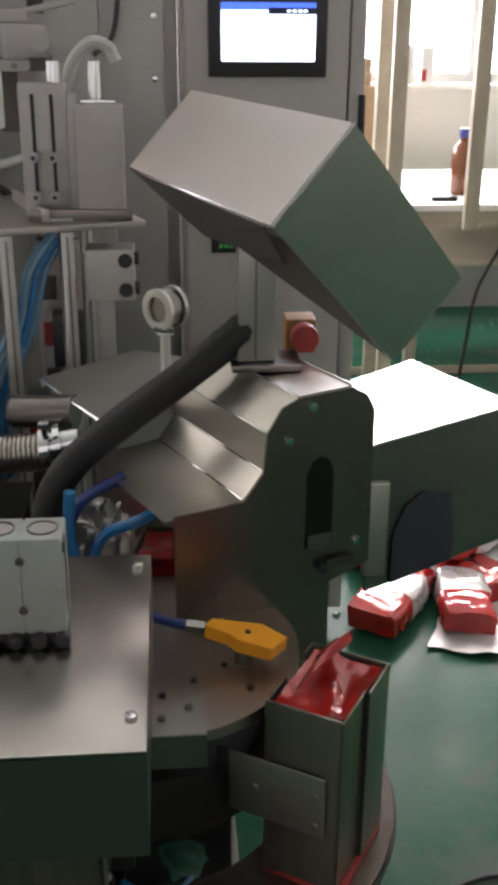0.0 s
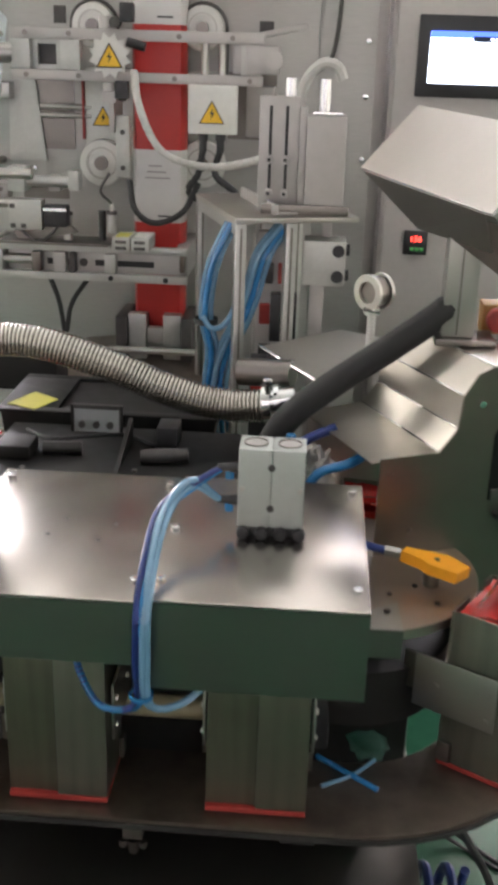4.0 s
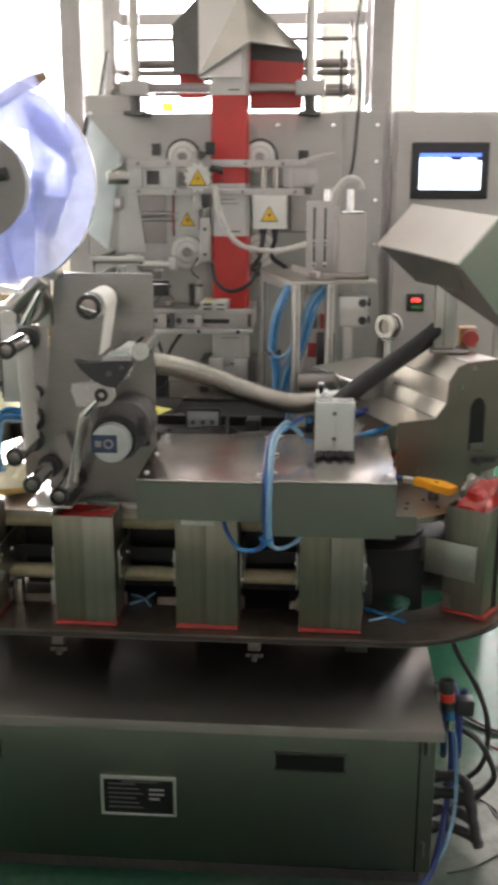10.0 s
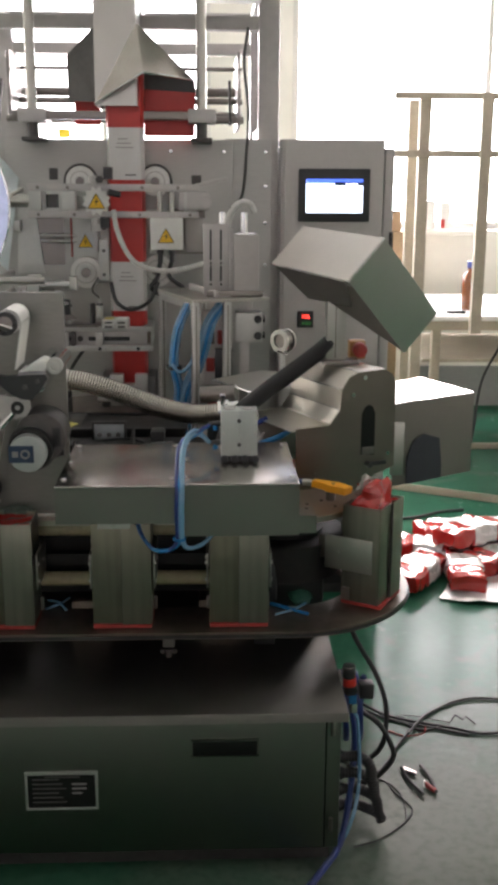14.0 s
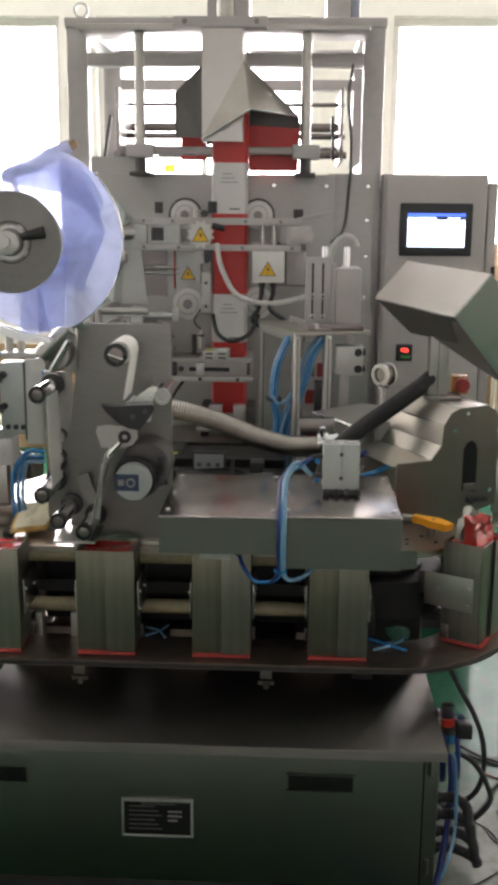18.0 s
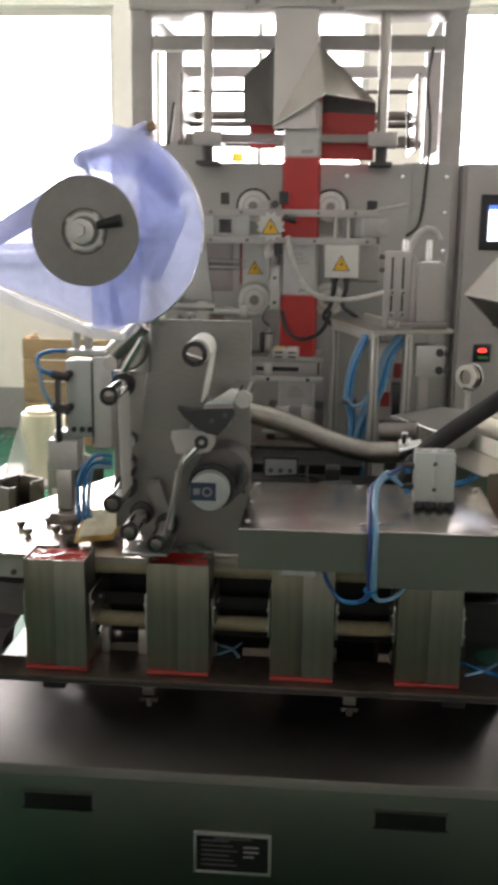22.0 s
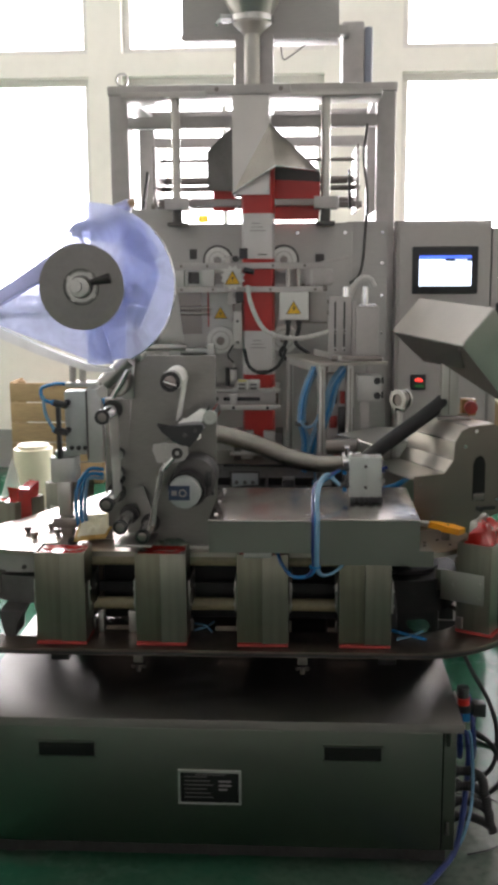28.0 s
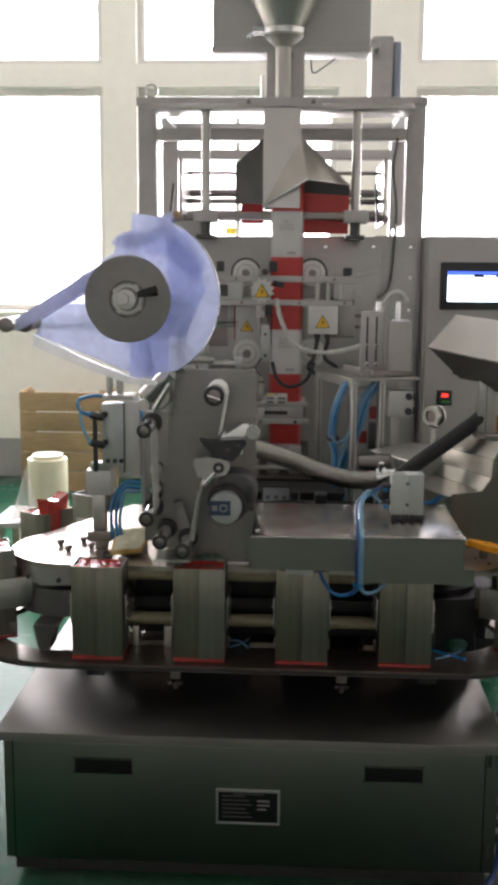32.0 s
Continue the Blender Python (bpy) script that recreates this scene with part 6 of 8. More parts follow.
part("loose_wire", Shape().tube([(-0.43, 2.6, 2.45), (-0.42, 2.6, 2.40), (-0.38, 2.6, 2.42), (-0.33, 2.6, 2.455)], 0.003, 6), DARK_GREY, vf)
part("duct_pipe", Shape().cyl((-0.63, 3.0, 2.286), (-0.63, 3.0, 2.46), 0.02), STEEL, vf)
part("lifting_eye", Shape().ring((-1.07, 2.505, 2.315), (-1.07, 2.515, 2.315), 0.02, 0.028, 20).cyl((-1.07, 2.51, 2.284), (-1.07, 2.51, 2.292), 0.014), STEEL, vf)
for k, (y, z, r) in enumerate(((2.95, 1.85, 0.022), (2.85, 1.905, 0.012), (3.0, 1.95, 0.018), (2.9, 2.03, 0.008), (2.7, 1.825, 0.014))):
    part("film_roller", Shape().cyl((-0.99, y, z), (-0.09, y, z), r, n=14), STEEL_DARK, vf)
for x in (-0.97, -0.11):
    part("roller_bracket", Shape().box(x - 0.006, x + 0.006, 2.66, 3.1, 1.80, 2.07, 0.002), STEEL_DARK, vf)
    part("tension_arm", Shape().prism([(2.55, 1.80), (2.6, 1.80), (2.72, 1.95), (2.7, 1.97)], "x", x - 0.04, x - 0.03), BLACK_STEEL, vf)
part("hanging_cable", Shape().tube([(-0.085, 2.42, 2.12), (-0.10, 2.4, 2.0), (-0.085, 2.39, 1.85), (-0.09, 2.395, 1.70), (-0.105, 2.39, 1.55), (-0.15, 2.37, 1.5)], 0.0055, 8), DARK_GREY, vf)
part("yellow_sensor", Shape().box(-0.76, -0.72, 2.41, 2.44, 1.745, 1.775, 0.006), YELLOW_CLEAR, vf)
for x, z in ((-0.93, 1.70), (-0.17, 1.70), (-0.02, 1.70), (-0.02, 1.58), (-0.02, 1.45), (-0.02, 1.3), (-0.86, 1.05), (-0.86, 1.25), (-1.01, 1.74), (-0.36, 1.70)):
    hex_bolt(vf, (x, 2.40 if -0.9 < x < -0.15 else 2.416, z), "y", 0.007, 0.004)
for x, z, w, h in ((-0.80, 1.40, 0.10, 0.20), (-0.30, 1.42, 0.12, 0.16), (-0.83, 1.2, 0.12, 0.05), (-0.78, 1.62, 0.03, 0.04), (-0.27, 1.60, 0.035, 0.035)):
    part("window_cutout", Shape().box(x - w / 2, x + w / 2, 2.397, 2.3995, z - h / 2, z + h / 2), DARK_GREY if w < 0.06 else STEEL_DARK, vf)
for z in (1.405, 1.385):
    part("slide_rod", Shape().cyl((-0.83, 2.37, z), (-0.70, 2.37, z), 0.007, n=12), STEEL, vf)
for z in (1.43, 1.385):
    part("slide_rod", Shape().cyl((-0.31, 2.37, z), (-0.2, 2.37, z), 0.008, n=12), STEEL_DARK, vf)
part("gear_box", Shape().box(-0.31, -0.24, 2.33, 2.39, 1.35, 1.47, 0.006), PLATE_MAUVE, vf)


def pull_wheel(x, z, y, r):
    w = part("pull_wheel", Shape().cyl((x, y, z), (x, y + 0.03, z), r, n=32, bevel=0.004), WHITE_PLASTIC, vf)
    part("groove", Shape().ring((x, y - 0.002, z), (x, y + 0.001, z), r * 0.62, r * 0.7), STEEL, w)
    part("hub", Shape().cyl((x, y - 0.012, z), (x, y, z), r * 0.3, n=16), STEEL_DARK, w)
    part("shaft", Shape().cyl((x, y + 0.03, z), (x, 2.40, z), r * 0.25, n=12), STEEL, w)


for x in (-0.671, -0.412):
    pull_wheel(x, 1.595, 2.27, 0.05)
    arch = [(x - 0.056, 2.29, 1.47), (x - 0.056, 2.29, 1.59)] + [(x + 0.056 * math.cos(radians(a)), 2.29, 1.595 + 0.056 * math.sin(radians(a))) for a in (150, 120, 90, 60, 30)] + [(x + 0.056, 2.29, 1.59), (x + 0.056, 2.29, 1.47)]
    # black belt coloured grey to paint in the haze
    part("belt", Shape().tube(arch, 0.004, 8, smooth=4), DARK_GREY, vf)
pull_wheel(-0.667, 1.277, 2.32, 0.056)
pull_wheel(-0.412, 1.285, 2.3, 0.056)
bpl = part("belt_plate", Shape().box(-0.715, -0.585, 2.365, 2.385, 1.24, 1.50, 0.004), ALU_PALE, vf)
part("red_strip", Shape().box(-0.722, -0.717, 2.36, 2.375, 1.33, 1.48), RED_STRIP, vf)
part("belt_plate", Shape().box(-0.455, -0.38, 2.365, 2.385, 1.3, 1.50, 0.004), ALU_PALE, vf)
# sealing carriage in front of the film
sc = thing("sealing_carriage", (-0.53, 2.16, 1.25), "pale aluminium sealing carriage with warning signs", "sealing unit")
part("upper_bar", Shape().box(-0.835, -0.26, 2.15, 2.165, 1.562, 1.586, 0.002), PLATE_MAUVE, sc)
part("lower_bar", Shape().box(-0.835, -0.26, 2.15, 2.165, 1.474, 1.496, 0.002), PLATE_MAUVE, sc)
for x in (-0.835, -0.72, -0.31):
    part("end_block", Shape().box(x, x + 0.045, 2.148, 2.18, 1.497, 1.561, 0.002), ALU_PALE, sc)
for x in (-0.82, -0.29):
    part("carriage_arm", Shape().box(x, x + 0.03, 2.181, 2.399, 1.5, 1.555, 0.002), PLATE_MAUVE, sc)
for x, z in ((-0.80, 1.574), (-0.70, 1.574), (-0.45, 1.574), (-0.33, 1.574), (-0.80, 1.485), (-0.68, 1.485), (-0.46, 1.485), (-0.29, 1.485)):
    part("cap_screw", Shape().cyl((x, 2.1465, z), (x, 2.1498, z), 0.006, n=10), STEEL_DARK, sc)
part("window_plate", Shape().box(-0.785, -0.725, 2.185, 2.19, 1.497, 1.561), DARK_GREY, sc)
part("toothed_plate", Shape().prism([(-0.602 + (0.049 if k % 2 else 0.037) * math.cos(2 * math.pi * k / 24), 1.53 + (0.049 if k % 2 else 0.037) * math.sin(2 * math.pi * k / 24)) for k in range(24)], "y", 2.121, 2.1265), WHITE_PLASTIC, sc, "white toothed sign backing", smooth=0)
part("right_block", Shape().box(-0.33, -0.262, 2.166, 2.22, 1.50, 1.56, 0.004), PLATE_MAUVE, sc)
part("window_frame", Shape().box(-0.789, -0.777, 2.168, 2.184, 1.497, 1.561, 0.001).box(-0.734, -0.721, 2.168, 2.184, 1.497, 1.561, 0.001).box(-0.7768, -0.7342, 2.168, 2.184, 1.497, 1.507).box(-0.7768, -0.7342, 2.168, 2.184, 1.551, 1.561), ALU_PALE, sc, "pale square frame round an opening")
part("side_knob", Shape().cyl((-0.835, 2.16, 1.53), (-0.90, 2.14, 1.53), 0.022, n=16).cyl((-0.88, 2.12, 1.55), (-0.84, 2.11, 1.57), 0.006, n=8), STEEL, sc)
part("lever", Shape().box(-0.27, -0.16, 2.16, 2.175, 1.575, 1.588, 0.003, Matrix.Translation((-0.27, 0, 1.57)) @ Matrix.Rotation(radians(-12), 4, "Y") @ Matrix.Translation((0.27, 0, -1.57))), PLATE_MAUVE, sc)
part("corner_block", Shape().box(-0.30, -0.225, 2.14, 2.2, 1.50, 1.56, 0.004).cyl((-0.235, 2.14, 1.53), (-0.235, 2.12, 1.53), 0.02, n=14), PLATE_MAUVE, sc)


def warning_sign(cx, cz, y, size, parent):
    h = size * 0.87
    part("warning_triangle", Shape().prism([(cx - size / 2, cz - h / 2), (cx + size / 2, cz - h / 2), (cx, cz + h / 2)], "y", y - 0.0012, y), SIGN_YELLOW, parent, "yellow electric warning triangle")
    e = Shape()
    tri = [Vector((cx - size / 2, y, cz - h / 2)), Vector((cx + size / 2, y, cz - h / 2)), Vector((cx, y, cz + h / 2))]
    c = sum(tri, Vector()) / 3
    for a, b in zip(tri, tri[1:] + tri[:1]):
        e.sheet((a + Vector((0, -0.0022, 0)), b + Vector((0, -0.0022, 0)), b.lerp(c, 0.13) + Vector((0, -0.0022, 0)), a.lerp(c, 0.13) + Vector((0, -0.0022, 0))), 0.0008)
    part("sign_border", e, INK, parent, smooth=0)
    z = cz - h * 0.08
    part("bolt_mark", Shape().prism([(cx + size * 0.05, z + size * 0.2), (cx - size * 0.09, z - size * 0.01), (cx, z - size * 0.01), (cx - size * 0.05, z - size * 0.22), (cx + size * 0.1, z + size * 0.05), (cx + size * 0.01, z + size * 0.05)], "y", y - 0.0024, y - 0.0013), INK, parent)


warning_sign(-0.67, 1.387, 2.364, 0.055, bpl)
hb = part("heater_box", Shape().box(-0.425, -0.315, 2.12, 2.149, 1.37, 1.475, 0.003), WHITE_PLASTIC, sc, "white terminal box")
warning_sign(-0.371, 1.418, 2.119, 0.058, hb)
h2 = part("heater_plate", Shape().box(-0.622, -0.58, 2.127, 2.149, 1.498, 1.562, 0.003), STEEL_DARK, sc)
warning_sign(-0.602, 1.531, 2.119, 0.06, h2)
part("heater_knob", Shape().cyl((-0.612, 2.135, 1.587), (-0.612, 2.135, 1.612), 0.016), PLATE_MAUVE, h2)
part("heater_knob", Shape().cyl((-0.59, 2.12, 1.60), (-0.59, 2.145, 1.60), 0.012), DARK_GREY, h2)
part("heater_stem", Shape().cyl((-0.605, 2.14, 1.455), (-0.605, 2.14, 1.473), 0.017).box(-0.622, -0.588, 2.125, 2.149, 1.43, 1.455, 0.003), PLATE_MAUVE, h2)
h3 = part("heater_block", Shape().box(-0.607, -0.574, 2.2, 2.225, 1.258, 1.40, 0.003), ALU_PALE, sc)
for z in (1.28, 1.362):
    part("screw", Shape().cyl((-0.59, 2.196, z), (-0.59, 2.2, z), 0.006, n=10), DARK_GREY, h3)
part("heater_arm", Shape().box(-0.62, -0.608, 2.19, 2.30, 1.36, 1.43, 0.002), PLATE_MAUVE, sc)
part("clamp", Shape().cyl((-0.62, 2.19, 1.445), (-0.58, 2.19, 1.445), 0.014, n=14), DARK_GREY, sc)
part("sensor", Shape().box(-0.59, -0.56, 2.11, 2.129, 1.44, 1.478, 0.002), BLACK_PLASTIC, sc)
part("sensor", Shape().box(-0.575, -0.545, 2.10, 2.13, 1.60, 1.64, 0.003), BLACK_PLASTIC, sc)
part("sensor", Shape().cyl((-0.56, 2.11, 1.56), (-0.52, 2.11, 1.55), 0.01), BLACK_PLASTIC, sc)
for x in (-0.392, -0.352):
    part("cable_gland", Shape().cyl((x, 2.135, 1.355), (x, 2.135, 1.37), 0.012).cyl((x, 2.135, 1.33), (x, 2.135, 1.355), 0.009), BLACK_PLASTIC, sc)
    part("cable", Shape().tube([(x, 2.135, 1.335), (x - 0.01, 2.13, 1.28), (x + (0.04 if x > -0.37 else -0.03), 2.12, 1.24), (x + 0.03, 2.15, 1.2)], 0.008, 8), BLACK_RUBBER, sc)
    part("rod", Shape().cyl((x, 2.16, 1.475), (x, 2.16, 1.56), 0.009, n=12), STEEL, sc)
part("milky_tube", Shape().tube([(-0.545, 2.11, 1.50), (-0.53, 2.08, 1.43), (-0.49, 2.06, 1.35), (-0.44, 2.06, 1.315), (-0.36, 2.05, 1.305), (-0.29, 2.0, 1.32), (-0.225, 1.92, 1.345)], 0.0085, 10), CLEAR_TUBE, sc)
part("black_cable", Shape().tube([(-0.56, 2.12, 1.26), (-0.54, 2.08, 1.2), (-0.49, 2.06, 1.175), (-0.43, 2.08, 1.20), (-0.40, 2.12, 1.26)], 0.007, 8), BLACK_RUBBER, sc)
# cross-seal jaws lower down
jw = thing("jaw_unit", (-0.68, 2.12, 0.75), "aluminium cross sealing jaw unit with guide bars", "sealing unit")
part("bar", Shape().box(-0.945, -0.42, 2.08, 2.10, 1.098, 1.114, 0.002), ALU_PALE, jw)
part("bar", Shape().box(-0.945, -0.42, 2.08, 2.10, 1.03, 1.048, 0.002), ALU_PALE, jw)
part("end_plate", Shape().box(-0.96, -0.944, 2.06, 2.12, 1.01, 1.285, 0.003), PLATE_MAUVE, jw)
for z in (1.27, 1.205, 1.075):
    part("side_tube", Shape().cyl((-0.955, 2.09, z), (-0.78, 2.09, z), 0.012, n=14).cyl((-0.945, 2.09, z), (-0.945, 2.399, z), 0.011, n=12), STEEL, jw)
part("carrier", Shape().box(-0.85, -0.52, 2.10, 2.15, 1.05, 1.097, 0.003), PLATE_MAUVE, jw)
part("jaw", Shape().box(-0.66, -0.43, 2.12, 2.17, 1.05, 1.095, 0.003), BROWN_STEEL, jw)
for x0, x1 in ((-0.584, -0.543), (-0.541, -0.50)):
    va = part("valve", Shape().box(x0, x1, 2.02, 2.12, 1.1145, 1.145, 0.003), ALU_PALE, jw)
    part("valve_label", Shape().box(x0 + 0.006, x1 - 0.006, 2.035, 2.09, 1.1452, 1.1462), TAPE_YELLOW if x0 < -0.55 else PAPER, va)
    for z in (1.122, 1.136):
        part("valve_port", Shape().box(x0 + 0.008, x1 - 0.008, 2.0185, 2.0202, z - 0.0035, z + 0.0035), DARK_GREY, va)
part("motor", Shape().box(-0.752, -0.697, 2.065, 2.10, 1.156, 1.205, 0.004), BLACK_PLASTIC, jw)
part("motor_band", Shape().box(-0.752, -0.697, 2.062, 2.0648, 1.192, 1.199), CHROME, jw)
part("end_housing", Shape().box(-0.835, -0.757, 2.07, 2.11, 1.145, 1.215, 0.004), ALU_PALE, jw)
for x, z in ((-0.825, 1.155), (-0.80, 1.155), (-0.825, 1.20)):
    part("housing_hole", Shape().box(x - 0.006, x + 0.006, 2.0685, 2.0698, z - 0.005, z + 0.005), DARK_GREY, jw)
part("drip_tray", Shape().box(-0.86, -0.60, 2.055, 2.16, 1.116, 1.122, 0.001), STEEL_DARK, jw)
part("slot_plate", Shape().box(-0.78, -0.44, 2.0985, 2.1035, 1.0485, 1.0975, 0.001), PLATE_MAUVE, jw)
for x0, x1 in ((-0.755, -0.70), (-0.64, -0.50)):
    part("slot", Shape().box(x0, x1, 2.0972, 2.0984, 1.064, 1.078), INK, jw)
part("slot_hole", Shape().cyl((-0.668, 2.0972, 1.071), (-0.668, 2.0984, 1.071), 0.01, n=14), DARK_GREY, jw)
part("cylinder", Shape().cyl((-0.82, 2.12, 1.252), (-0.70, 2.12, 1.252), 0.013, n=18), ALU, jw)
part("cylinder_end", Shape().box(-0.84, -0.80, 2.09, 2.15, 1.23, 1.285, 0.003), ALU_PALE, jw)
part("cylinder_end", Shape().box(-0.70, -0.675, 2.1, 2.14, 1.235, 1.28, 0.003), ALU_PALE, jw)
part("link_arm", Shape().prism([(-0.83, 1.14), (-0.70, 1.16), (-0.68, 1.14), (-0.82, 1.115)], "y", 2.09, 2.11), STEEL_DARK, jw)
part("spring_post", Shape().cyl((-0.625, 2.115, 1.122), (-0.625, 2.115, 1.19), 0.009, n=12), BLACK_STEEL, jw)
part("cable", Shape().tube([(-0.75, 2.1, 1.03), (-0.73, 2.1, 0.97), (-0.72, 2.1, 0.9)], 0.006, 8), BLACK_RUBBER, jw)
part("cable", Shape().tube([(-0.66, 2.1, 1.03), (-0.70, 2.1, 0.97), (-0.715, 2.1, 0.9)], 0.006, 8), BLACK_RUBBER, jw)
part("yellow_tape", Shape().box(-0.925, -0.865, 2.0785, 2.0797, 1.1, 1.112), TAPE_YELLOW, jw, "strip of yellow tape")
for x in (-0.905, -0.60, -0.47):
    part("bar_hole", Shape().cyl((x, 2.0785, 1.039), (x, 2.0797, 1.039), 0.0065, n=12), INK, jw)
for x, w_, mt in ((-0.87, 0.03, ALU_PALE), (-0.775, 0.022, STEEL_DARK), (-0.72, 0.03, PLATE_MAUVE), (-0.69, 0.014, DARK_GREY), (-0.60, 0.026, ALU)):
    part("guide_block", Shape().box(x - w_ / 2, x + w_ / 2, 2.072, 2.0985, 1.05, 1.096, 0.002), mt, jw)
for x, z0, z1 in ((-0.80, 1.115, 1.17), (-0.705, 1.115, 1.185), (-0.60, 1.143, 1.19)):
    part("small_cylinder", Shape().cyl((x, 2.105, z0), (x, 2.105, z1), 0.011, n=14).cyl((x, 2.105, z1), (x, 2.105, z1 + 0.02), 0.005, n=10), ALU, jw)
    part("cylinder_cap", Shape().cyl((x, 2.105, z1 - 0.006), (x, 2.105, z1 + 0.002), 0.0125, n=14), DARK_GREY, jw)
for x, z in ((-0.865, 1.23), (-0.79, 1.19), (-0.74, 1.25)):
    part("bracket", Shape().box(x - 0.012, x + 0.016, 2.12, 2.16, z - 0.02, z + 0.015, 0.002), PLATE_MAUVE, jw)
    part("screw", Shape().cyl((x, 2.116, z), (x, 2.12, z), 0.006, n=8), STEEL_DARK, jw)
part("thin_cable", Shape().tube([(-0.80, 2.1, 1.19), (-0.81, 2.08, 1.15), (-0.77, 2.07, 1.12), (-0.73, 2.07, 1.145), (-0.705, 2.09, 1.2)], 0.0035, 6), DARK_GREY, jw)
part("thin_cable", Shape().tube([(-0.60, 2.1, 1.21), (-0.62, 2.08, 1.24), (-0.60, 2.09, 1.28)], 0.0035, 6), DARK_GREY, jw)
part("mount", Shape().box(-0.90, -0.86, 2.11, 2.399, 1.03, 1.10, 0.003), PLATE_MAUVE, jw)
part("mount", Shape().box(-0.46, -0.43, 2.17, 2.399, 1.03, 1.10, 0.003), PLATE_MAUVE, jw)
pg = thing("clear_guard", (-0.96, 2.32, 1.28), "pale milky plastic side guard with a dark edge", "guard")
GP = [Vector(v) for v in ((-0.985, 2.29, 1.722), (-0.895, 2.34, 1.605), (-0.95, 2.35, 1.28), (-1.055, 2.27, 1.392))]
part("pane", Shape().sheet(GP, 0.006), MILKY_PANE, pg, "pale milky guard pane", smooth=0)
ev = (GP[3] - GP[0]).normalized().cross(Vector((0, -1, 0))) * 0.012
part("edge_strip", Shape().sheet((GP[0] + Vector((0, -0.004, 0)), GP[3] + Vector((0, -0.004, 0)), GP[3] + ev + Vector((0, -0.004, 0)), GP[0] + ev + Vector((0, -0.004, 0))), 0.012), BLACK_PLASTIC, pg, smooth=0)
part("wing_plate", Shape().sheet(((-0.905, 2.39, 1.59), (-0.845, 2.39, 1.46), (-0.822, 2.39, 1.27), (-0.92, 2.39, 1.27)), 0.004), ALU_PALE, pg, smooth=0)
part("hinge_block", Shape().box(-0.945, -0.90, 2.345, 2.416, 1.42, 1.46, 0.003), STEEL, pg)

# film tube: pieces of bag film, drawn from the back through the shoulder and down
FX, FY, FW, BAG = -0.511, 2.235, 0.063, 0.45
forming = thing("forming_tube", (FX, FY + 0.05, 0.9), "steel forming tube inside the film", "tube")
part("tube", Shape().box(FX - FW + 0.006, FX + FW - 0.006, FY + 0.014, FY + 0.09, 1.16, 1.838, 0.012), STEEL, forming)
FILM_PARTS = ((0.0, 0.139, WEB_RED, "red"), (0.139, 0.278, WEB_RED, "red"), (0.278, BAG, WEB_SILVER, "white"))


def film_piece(length, material, white):
    t = thing("film_length", (0, 0, 0), "silver white length of printed bag film" if white else "glossy red length of bag film", "bag film", "lengths of bag film")
    o = [(-FW, 0.06), (-FW, 0.02), (-FW + 0.009, -0.003), (-0.02, -0.006), (0.02, -0.006), (FW - 0.009, -0.003), (FW, 0.02), (FW, 0.06)]
    i = [(u * 0.985, v + 0.0025) for u, v in o]
    part("web", Shape().prism(o + i[::-1], "z", 0.0, length), material, t)
    if white:
        part("print_line", Shape().box(0.0, 0.036, -0.0078, -0.0062, 0.014, 0.018), INK, t)
        for k in range(3):
            part("print_bar", Shape().box(-0.03 + 0.004 * k, 0.03 - 0.01 * k, -0.0078, -0.0062, 0.105 + 0.014 * k, 0.108 + 0.014 * k), GREY_CORE, t)
    return t


first = [film_piece(b - a, m_, n_ == "white") for a, b, m_, n_ in FILM_PARTS]
films = []
for k in range(-3, 5):
    for (a, b, m_, n_), ob in zip(FILM_PARTS, first):
        films.append((k * BAG + a, ob if k == -3 else copy_thing(ob, Matrix())))

# filling turret behind the carousel
tu = thing("filling_turret", (-0.55, 2.05, 0), "dark round bag receiving turret on a black pedestal", "turret")
part("disc", Shape().cyl((-0.58, 2.13, 0.80), (-0.58, 2.13, 0.82), 0.26, n=40, bevel=0.003), BROWN_STEEL, tu)
part("drum", Shape().cyl((-0.58, 2.13, 0.48), (-0.58, 2.13, 0.799), 0.2, n=32), BLACK_STEEL, tu)
part("pedestal", Shape().box(-0.85, -0.3, 1.85, 2.38, 0.0, 0.48, 0.01), BLACK_STEEL, tu)
for x0, x1 in ((-0.606, -0.578), (-0.444, -0.416)):
    part("bag_guide", Shape().box(x0, x1, 2.15, 2.3, 0.82, 0.93, 0.004), DARK_GREY, tu)
part("gripper", Shape().box(-0.577, -0.53, 2.165, 2.2, 0.8205, 0.935, 0.005), ALU, tu, "pale clear-edged gripper block")
part("gripper", Shape().box(-0.49, -0.445, 2.165, 2.2, 0.8205, 0.935, 0.005), ALU, tu)
part("gripper_bridge", Shape().box(-0.53, -0.49, 2.17, 2.195, 0.86, 0.90, 0.003), PLATE_MAUVE, tu)
part("gripper_rail", Shape().cyl((-0.62, 2.14, 0.85), (-0.40, 2.14, 0.85), 0.009, n=12), STEEL, tu)
for x, y in ((-0.64, 2.02), (-0.72, 2.1), (-0.50, 1.95), (-0.76, 2.2)):
    part("screw", Shape().cyl((x, y, 0.82), (x, y, 0.831), 0.01, n=10, bevel=0.002), STEEL, tu)
hop = thing("receiving_hopper", (-0.6, 1.72, 0.55), "black sheet metal transfer hopper with yellow tape", "hopper")
part("body", Shape().prism([(-0.735, 0.86), (-0.30, 0.86), (-0.34, 0.60), (-0.70, 0.60)], "y", 1.62, 1.84), BLACK_MATT, hop)
